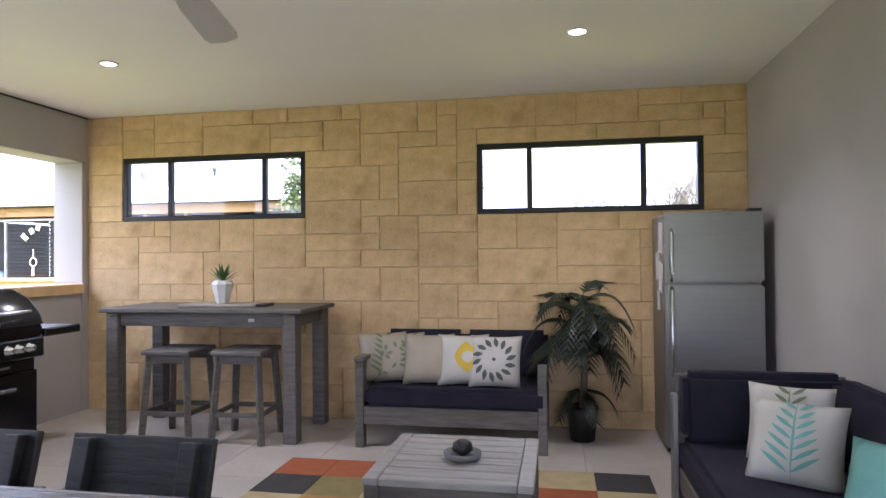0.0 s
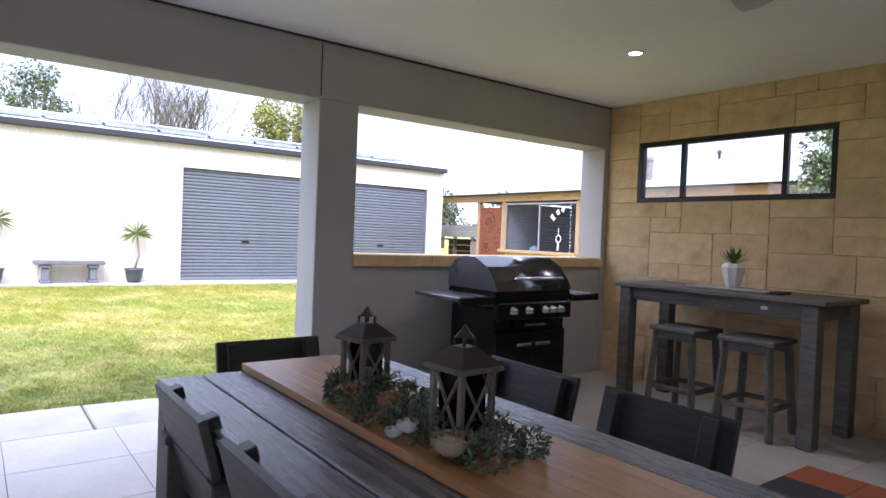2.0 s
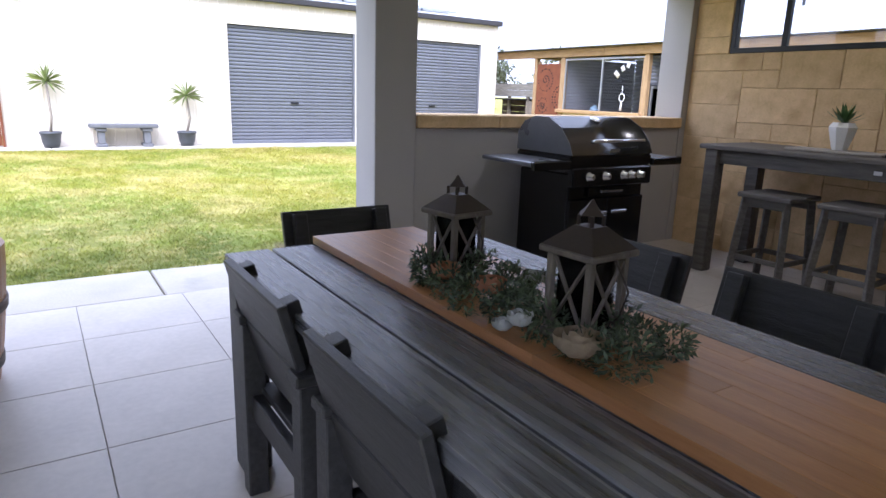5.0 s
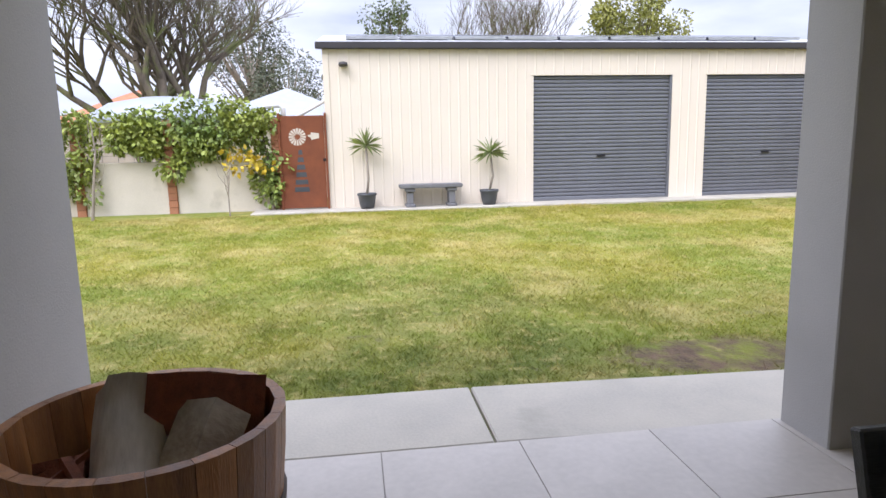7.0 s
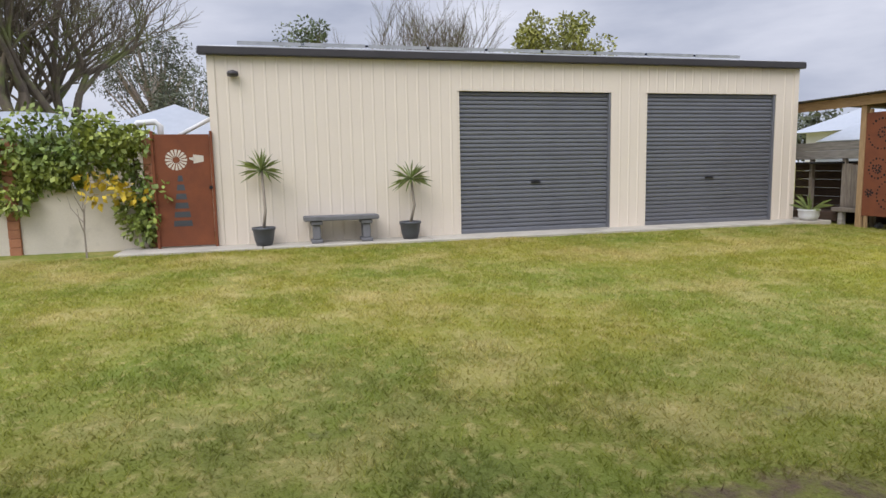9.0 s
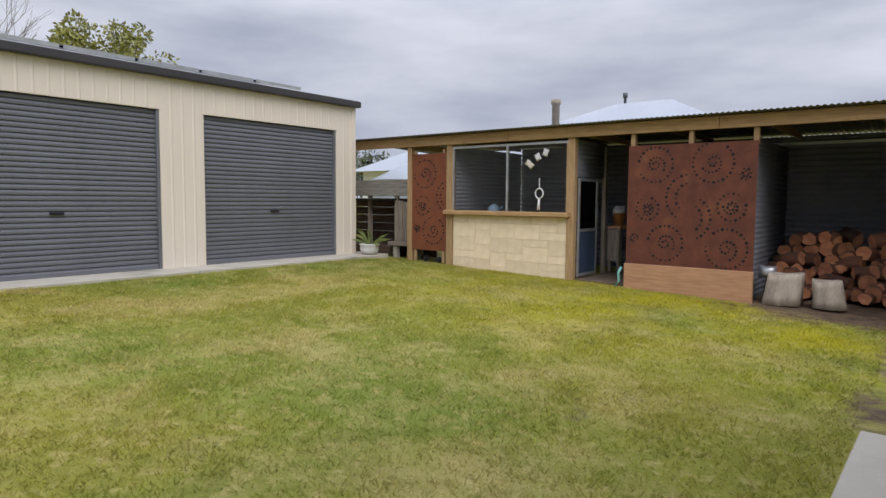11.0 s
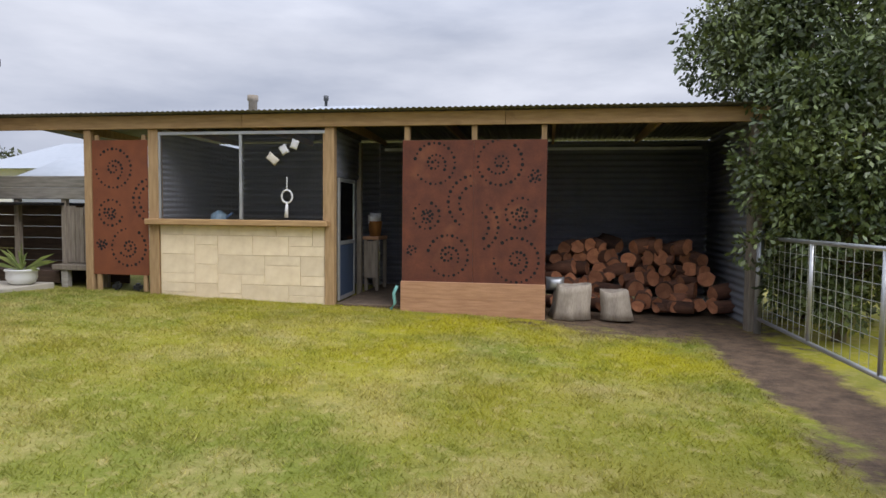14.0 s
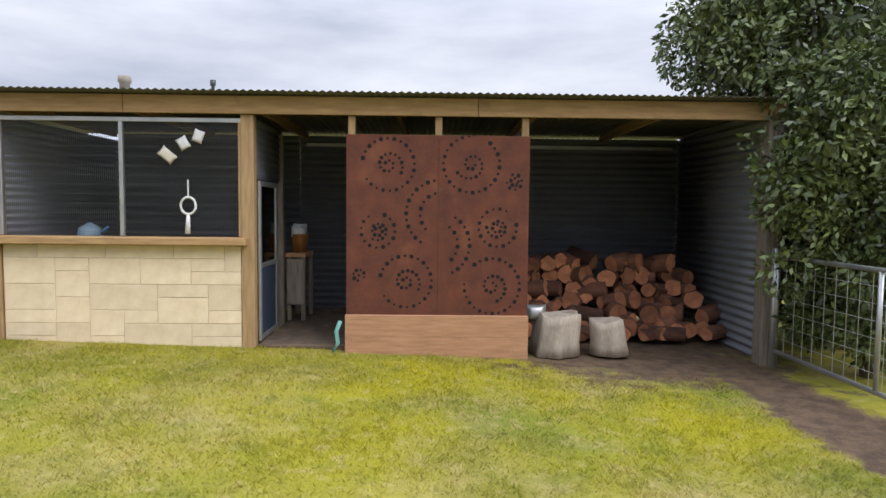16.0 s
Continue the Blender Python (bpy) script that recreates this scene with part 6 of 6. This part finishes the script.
part("bowl", lathe([(0.10, 0), (0.16, 0.03), (0.19, 0.10), (0.185, 0.18), (0.21, 0.20), (0.20, 0.215), (0.17, 0.2)], 22), M_PVC, ps)
bm = bmesh.new()
for k in range(34):
    a, e = k * 2.4, r.uniform(0.1, 1.4)
    ln = r.uniform(0.15, 0.5)
    d = Vector((math.cos(a) * math.cos(e), math.sin(a) * math.cos(e), math.sin(e)))
    sd = Vector((-math.sin(a), math.cos(a), 0)) * 0.012
    o = Vector((0, 0, 0.19))
    bm.faces.new([bm.verts.new(q) for q in (o - sd, o + sd, o + d * ln * 0.6 + sd, o + d * ln - Vector((0, 0, 0.08)), o + d * ln * 0.6 - sd)])
part("leaf_blades", bm, M_YUCCA, ps)

# things in the shed
bench = thing("work_bench", "small timber work bench with a brown bucket in the shed", "bench", (-8.22, 12.95, -0.035))
part("top", box(-0.22, 0.03, -0.25, 0.3, 0.78, 0.83, 0.006), M_SLEEPER, bench)
for x in (-0.2, -0.03):
    for y in (-0.23, 0.24):
        part("leg", box(x, x + 0.05, y, y + 0.05, 0, 0.778, 0.004), M_GREYPOST, bench)
part("side_board", box(-0.2, 0.02, -0.26, -0.24, 0.2, 0.76, 0.004), M_GREYPOST, bench)
tub = thing("brown_tub", "brown plastic tub of pale rags on the bench", "tub", (-8.30, 12.9, 0.796))
part("bucket", lathe([(0.085, 0), (0.11, 0.22), (0.118, 0.23), (0.10, 0.23)], 18), M_BARREL, tub)
for k in range(5):
    part("rag", cushion(0.16, 0.14, 0.08, n=5), M_PAPER, tub, m=Matrix.Translation((r.uniform(-.03, .03), r.uniform(-.05, .05), 0.26 + 0.03 * (k % 2))) @ Matrix.Rotation(r.uniform(0, 3), 4, "Z"))
M_DOORBLUE = mat("dull_blue_panel", (0.045, 0.07, 0.12), None, 0.5, scale=3, bump=0.03)
door = thing("screen_door", "open pale-framed screen door with blue lower panel", "door", (-8.42, 11.50, 0.0), 91)
for x in (0.0, 0.70):
    part("stile", box(x, x + 0.05, -0.015, 0.015, -0.03, 1.62, 0.003), M_GALV, door)
for z in (-0.03, 0.72, 1.57):
    part("rail", box(0.052, 0.698, -0.014, 0.014, z, z + 0.05, 0.003), M_GALV, door)
part("lower_panel", box(0.052, 0.698, -0.004, 0.004, 0.022, 0.718), M_DOORBLUE, door)
part("screen", box(0.052, 0.698, -0.002, 0.0, 0.772, 1.568), M_GLASS, door)
bike = thing("bicycle", "dark bicycle leaning behind the rusted screen", "bicycle", (-7.30, 12.5, -0.12), 8)


def wheel(cx):
    t = []
    for k in range(29):
        a = 2 * math.pi * k / 28
        t.append((cx + 0.33 * math.cos(a), 0, 0.33 + 0.33 * math.sin(a)))
    w = part("wheel", tube(t, 0.018, 6, None, False), M_DARKPOT, bike)
    for k in range(8):
        a = math.pi * k / 4
        part("spoke", tube([(cx, 0, 0.33), (cx + 0.32 * math.cos(a), 0, 0.33 + 0.32 * math.sin(a))], 0.002, 3), M_GALV, w)


wheel(0)
wheel(1.02)
part("frame_tube", tube([(0, 0, 0.33), (0.42, 0, 0.30), (0.33, 0, 0.80), (0.90, 0, 0.82), (0.42, 0, 0.30)], 0.016, 8, None, False), M_POT, bike)
part("fork", tube([(1.02, 0, 0.33), (0.88, 0, 0.95)], 0.014, 8), M_POT, bike)
part("saddle", box(0.18, 0.42, -0.06, 0.06, 0.86, 0.91, 0.02), M_DARKPOT, bike)
part("handlebar", tube([(0.86, -0.26, 0.98), (0.88, 0, 0.96), (0.86, 0.26, 0.98)], 0.012, 8), M_BLACK, bike)
hose = thing("garden_hose", "pale green hose end hanging beside the sleepers", "hose", (-7.56, 11.30, 0))
part("hose_coil", tube([(0, 0, 0.22), (-0.04, -0.02, 0.12), (-0.02, -0.03, 0.0), (-0.07, -0.05, -0.08)], 0.022, 8), M_TEAL, hose)
charm = thing("hanging_charm", "white shell and ring charm hanging in the mesh window", "ornament", (-9.15, SY + 0.0, 0))
for x, z, a in ((-0.14, 1.86, 40), (0.02, 1.98, 60), (0.17, 2.05, 110)):
    part("shell", cushion(0.18 if x < 0 else 0.13, 0.11, 0.03, n=6), M_PALEWALL if x < 0 else M_PAPER, charm, m=Matrix.Translation((x, 0, z)) @ Matrix.Rotation(radians(a), 4, "Y"))
part("ring", tube([(0.06 + 0.075 * math.cos(k * math.pi / 10), 0, 1.36 + 0.085 * math.sin(k * math.pi / 10)) for k in range(21)], 0.013, 8, None, False), M_PAPER, charm)
part("tassel", tube([(0.06, 0, 1.27), (0.05, 0, 1.08)], [0.018, 0.03], 8), M_PAPER, charm)
part("cord", tube([(0.06, 0, 1.45), (0.06, 0, 1.62)], 0.008, 6), M_PAPER, charm)
jar = thing("blue_kettle", "pale blue enamel kettle on the inner bench", "kettle", (-10.3, 11.8, 0.951))
part("body", lathe([(0.10, 0), (0.13, 0.06), (0.11, 0.16), (0.05, 0.2), (0.02, 0.22)], 18), mat("pale_blue_enamel", (0.25, 0.38, 0.48), None, 0.3, scale=4, bump=0.02), jar)
part("spout", tube([(0.1, 0, 0.1), (0.2, 0, 0.18)], [0.025, 0.015], 8), M_BLUE, jar)
for k in range(7):
    single("small_jar", lathe([(0.03, 0), (0.032, 0.06), (0.02, 0.075), (0.02, 0.085)], 12), M_PAPER, "small pale jar on the inner bench", "jar", (-10.75 + 0.11 * k, 11.66, 0.951), 0, "jars on the inner bench")
for x, s in ((-11.75, 0.11), (-11.42, 0.10)):
    single("old_boot", box(-0.05, 0.05, -s, s, 0, 0.11, 0.03), M_DARKPOT, "old dark boot under the narrow screen", "boot", (x, 11.55, ground_z(x, 11.5) + 0.01), 25, "boots under the screen")

# firewood stack
log_meshes = []
for k in range(7):
    rl = random.Random(70 + k)
    bm = bmesh.new()
    sides, ln = 12, 0.36
    rad = [rl.uniform(0.86, 1.12) * 0.1 for _ in range(sides)]
    if k in (2, 5):
        rad = [q * (0.35 if i < 5 else 1) for i, q in enumerate(rad)]
    rings = []
    for y, s in ((0, 0.95), (0.012, 1.0), (ln * 0.5, 1.04), (ln, 0.98)):
        rings.append([bm.verts.new((rad[i] * s * math.cos(i * 2 * math.pi / sides), y, rad[i] * s * math.sin(i * 2 * math.pi / sides))) for i in range(sides)])
    for p, q in zip(rings, rings[1:]):
        for i in range(sides):
            bm.faces.new((p[i], p[(i + 1) % sides], q[(i + 1) % sides], q[i])).smooth = True
    c = bm.verts.new((0, 0.006, 0))
    for i in range(sides):
        bm.faces.new((rings[0][(i + 1) % sides], rings[0][i], c)).material_index = 1
    bm.faces.new(rings[-1]).material_index = 1
    log_meshes.append(to_mesh("log", bm, [M_BARK, M_LOGEND]))
rl = random.Random(99)
row_z = -0.13
for row in range(6):
    x = -5.62 + (0.1 if row % 2 else 0)
    while x < -3.42 - 0.03 * row:
        s = rl.uniform(0.75, 1.3)
        o = new("firewood_log", rl.choice(log_meshes))
        tagged(o, "reddish cut firewood log stacked in the shed", "firewood", "stacked firewood")
        o.matrix_world = pose(x + 0.1 * s, 12.28 + 0.10 * row + rl.uniform(-0.08, 0.1), row_z + 0.1 * s + rl.uniform(-0.015, 0.02), rl.uniform(-12, 12), rl.uniform(-20, 20), rl.choice((-60, -25, -12, 0, 8, 20, 35, 65))) @ Matrix.Rotation(rl.uniform(0, 6.28), 4, "Y") @ Matrix.Diagonal((s, rl.uniform(0.9, 1.3), s, 1))
        x += 0.185 * s
    row_z += 0.142
for k in range(9):
    o = new("firewood_log", log_meshes[k % 7])
    tagged(o, "reddish cut firewood log stacked in the shed", "firewood", "stacked firewood")
    o.matrix_world = pose(-5.4 + 0.24 * k, 12.15, -0.06 + 0.0 * k, 0, 0, rl.uniform(-75, 75)) @ Matrix.Diagonal((0.85, 1.1, 0.85, 1))


def stump(at, r0, h, seed, lean):
    bm = bmesh.new()
    rs = random.Random(seed)
    sides = 16
    rad = [r0 * rs.uniform(0.88, 1.14) for _ in range(sides)]
    rings = [[bm.verts.new((rad[i] * s * math.cos(i * 2 * math.pi / sides) + lean * z, rad[i] * s * math.sin(i * 2 * math.pi / sides), z + (0.02 * math.sin(i) if z > 0.1 else 0))) for i in range(sides)]
             for z, s in ((0, 1.1), (h * 0.3, 1.0), (h * 0.8, 0.97), (h, 0.93))]
    for p, q in zip(rings, rings[1:]):
        for i in range(sides):
            bm.faces.new((p[i], p[(i + 1) % sides], q[(i + 1) % sides], q[i])).smooth = True
    bm.faces.new(rings[-1])
    bm.faces.new(rings[0][::-1])
    single("tree_stump", bm, M_PALELOG, "pale weathered chopping stump in front of the woodpile", "stump", at, 0, "chopping stumps")


stump((-5.36, 11.55, -0.15), 0.24, 0.42, 1, 0.1)
stump((-4.78, 11.55, -0.15), 0.175, 0.36, 2, -0.12)
bag = thing("wire_bundle", "crumpled grey plastic bag on the stump pile", "bag", (-5.55, 11.62, 0.27))
part("bag", cushion(0.24, 0.18, 0.16, n=6), M_GALV, bag)

# gate, post and pallet
gate = thing("farm_gate", "galvanised tube gate with square wire mesh", "gate", (-3.24, 6.95, 0))
gl = 4.18
for z in (0.0, 0.94):
    part("tube_rail", tube([(0, 0, z), (0, gl, z - 0.02)], 0.021, 10), M_GALV, gate)
for y in (0.0, 1.45, 2.75, gl):
    part("tube_upright", tube([(0, y, 0.0), (0, y, 0.93)], 0.019, 10), M_GALV, gate)
for k in range(1, 28):
    part("mesh_wire", tube([(0.012, k * 0.15, 0.0), (0.012, k * 0.15, 0.93)], 0.0028, 4), M_GALV, gate)
for k in range(1, 7):
    part("mesh_wire", tube([(0.014, 0, k * 0.135), (0.014, gl, k * 0.135 - 0.02)], 0.0028, 4), M_GALV, gate)
single("gate_post", box(-0.10, 0.10, -0.10, 0.10, -0.3, 1.11, 0.02), M_GREYPOST, "thick weathered square timber gate post", "post", (-3.12, 6.86, 0))
single("hinge_post", tube([(0, 0, -0.3), (0, 0, 1.0)], 0.04, 12), M_GALV, "galvanised steel gate hinge post", "post", (-3.22, 11.2, 0))
pallet = thing("pallet", "weathered timber pallet standing upright against the fence", "pallet", (-3.32, 6.28, -0.2))
for k in range(5):
    z = 0.10 + k * 0.21
    part("board", box(-0.022, 0.0, -0.52, 0.53, z, z + 0.115 + 0.01 * (k % 2), 0.004), M_PALLET, pallet)
    part("rear_board", box(0.092, 0.112, -0.52, 0.53, z + 0.01, z + 0.10, 0.004), M_GREYPOST, pallet)
for y in (-0.5, -0.02, 0.46):
    part("stringer", box(0.002, 0.09, y, y + 0.045, 0.08, 1.04, 0.004), M_SLATE, pallet)
part("base_board", box(-0.05, 0.09, -0.6, 0.55, -0.03, 0.075, 0.006), M_PALLET, pallet)
fence = thing("paling_fence", "dark weathered paling fence behind the pallet", "fence", (-3.15, 5.9, -0.2))
for k in range(6):
    part("paling", box(0.02, 0.04, -0.1 + k * 0.145, 0.04 + k * 0.145, 0.0, 1.0, 0.003), M_GREYPOST, fence)
dp = thing("downpipe", "white plastic downpipe with dark straps on the house corner", "downpipe", (-3.29, 5.602, 0))
part("pipe_tube", tube([(0, 0, -0.2), (0, 0, 2.952)], 0.047, 18), M_PVC, dp)
for z in (0.62, 1.05, 2.35):
    part("strap", lathe([(0.047, z), (0.051, z + 0.002), (0.051, z + 0.016), (0.047, z + 0.018)], 18), M_GUTTER, dp)

# ---- pieces of walls and floors ----
rb = random.Random(17)
xs = lines(X0, W1[0], 0.18) + lines(W1[0], W1[1], 0.165) + lines(W1[1], W2[0], 0.17) + lines(W2[0], W2[1], 0.165) + lines(W2[1], X1, 0.16) + [X1]
zs = lines(0.0, W1[2], 0.144) + lines(W1[2], W1[3], 0.145) + lines(W1[3], ZC, 0.13) + [ZC]
for x0, x1, z0, z1 in ashlar(xs, zs, (W1, W2), 23):
    part("block", block_mesh(x1 - x0, z1 - z0, 0.014, rb, M_LIME), None, wall_north, m=pose(x0, Y1 + 0.028, z0))
for x0, x1, z0, z1 in ashlar(lines(-10.95, -8.57, 0.17) + [-8.57], lines(-0.1, 0.96, 0.133) + [0.96], (), 41):
    part("block", block_mesh(x1 - x0, z1 - z0, 0.014, rb, M_LIMEPALE), None, shed, m=pose(x0, SY + 0.03, z0))
floor = new("floor", to_mesh("floor", box(-3.32, X1, Y0, Y1 + 0.028, -0.12, -0.004), M_GROUT))
tagged(floor, "large pale stone-look patio tiles with dark joints", "floor", kind="structure")
tile_me = {}
yj = [Y0] + [0.444 + 0.598 * k for k in range(-1, 9)] + [Y1 + 0.03]
xj = [-3.318 + 0.598 * k for k in range(0, 11)] + [X1]
for a, b in zip(xj, xj[1:]):
    for c, d in zip(yj, yj[1:]):
        key = (round(b - a, 3), round(d - c, 3))
        if key not in tile_me:
            tile_me[key] = to_mesh("tile", box(0.002, key[0] - 0.002, 0.002, key[1] - 0.002, -0.0035, 0.0, 0.001), M_TILE)
        part("tile", tile_me[key], None, floor, m=pose(a, c, 0))

# grass blades on the lawn
gr = np.random.default_rng(8)
N = 420000
px = gr.uniform(-12.5, -3.99, N)
py = gr.uniform(-5.0, 11.5, N)
clump = np.array([noise.noise((x * 1.9, y * 1.9, 3.0)) + 0.7 * noise.noise((x * 7, y * 7, 9.0)) for x, y in zip(px[:N], py[:N])])
keep = (gr.uniform(-0.9, 0.9, N) < clump + 0.5)
for cx, cy, rx, ry in SOIL:
    keep &= ((px - cx) / rx) ** 2 + ((py - cy) / ry) ** 2 > gr.uniform(0.75, 1.5, N)
px, py, clump = px[keep], py[keep], clump[keep]
n = len(px)
hz = (0.016 + 0.024 * gr.uniform(0, 1, n) ** 2) * (1 + 0.5 * np.clip(clump, -0.5, 1))
az = gr.uniform(0, 6.283, n)
wd = 0.0048 * gr.uniform(0.7, 1.6, n)
lean = gr.uniform(0.6, 2.0, n) * hz
la = gr.uniform(0, 6.283, n)
gz = np.array([ground_z(x, y) + (0.018 * noise.noise((x * 0.8, y * 0.8, 0)) if x < -4.2 and y < 11 else 0) for x, y in zip(px, py)]) - 0.008
V = np.empty((n, 3, 3))
V[:, 0] = np.stack([px - wd * np.cos(az), py - wd * np.sin(az), gz], 1)
V[:, 1] = np.stack([px + wd * np.cos(az), py + wd * np.sin(az), gz], 1)
V[:, 2] = np.stack([px + lean * np.cos(la), py + lean * np.sin(la), gz + hz + 0.008], 1)
down = np.cross(V[:, 1] - V[:, 0], V[:, 2] - V[:, 0])[:, 2] < 0
V[down] = V[down][:, [1, 0, 2]]
gm = bpy.data.meshes.new("grass")
gm.vertices.add(3 * n)
gm.vertices.foreach_set("co", V.reshape(-1))
gm.loops.add(3 * n)
gm.loops.foreach_set("vertex_index", np.arange(3 * n, dtype=np.int32))
gm.polygons.add(n)
gm.polygons.foreach_set("loop_start", np.arange(0, 3 * n, 3, dtype=np.int32))
gm.update(calc_edges=True)
gm.materials.append(M_GRASS)
tagged(new("grass", gm), "short patchy lawn grass, green with straw tufts", "grass", kind="stuff")
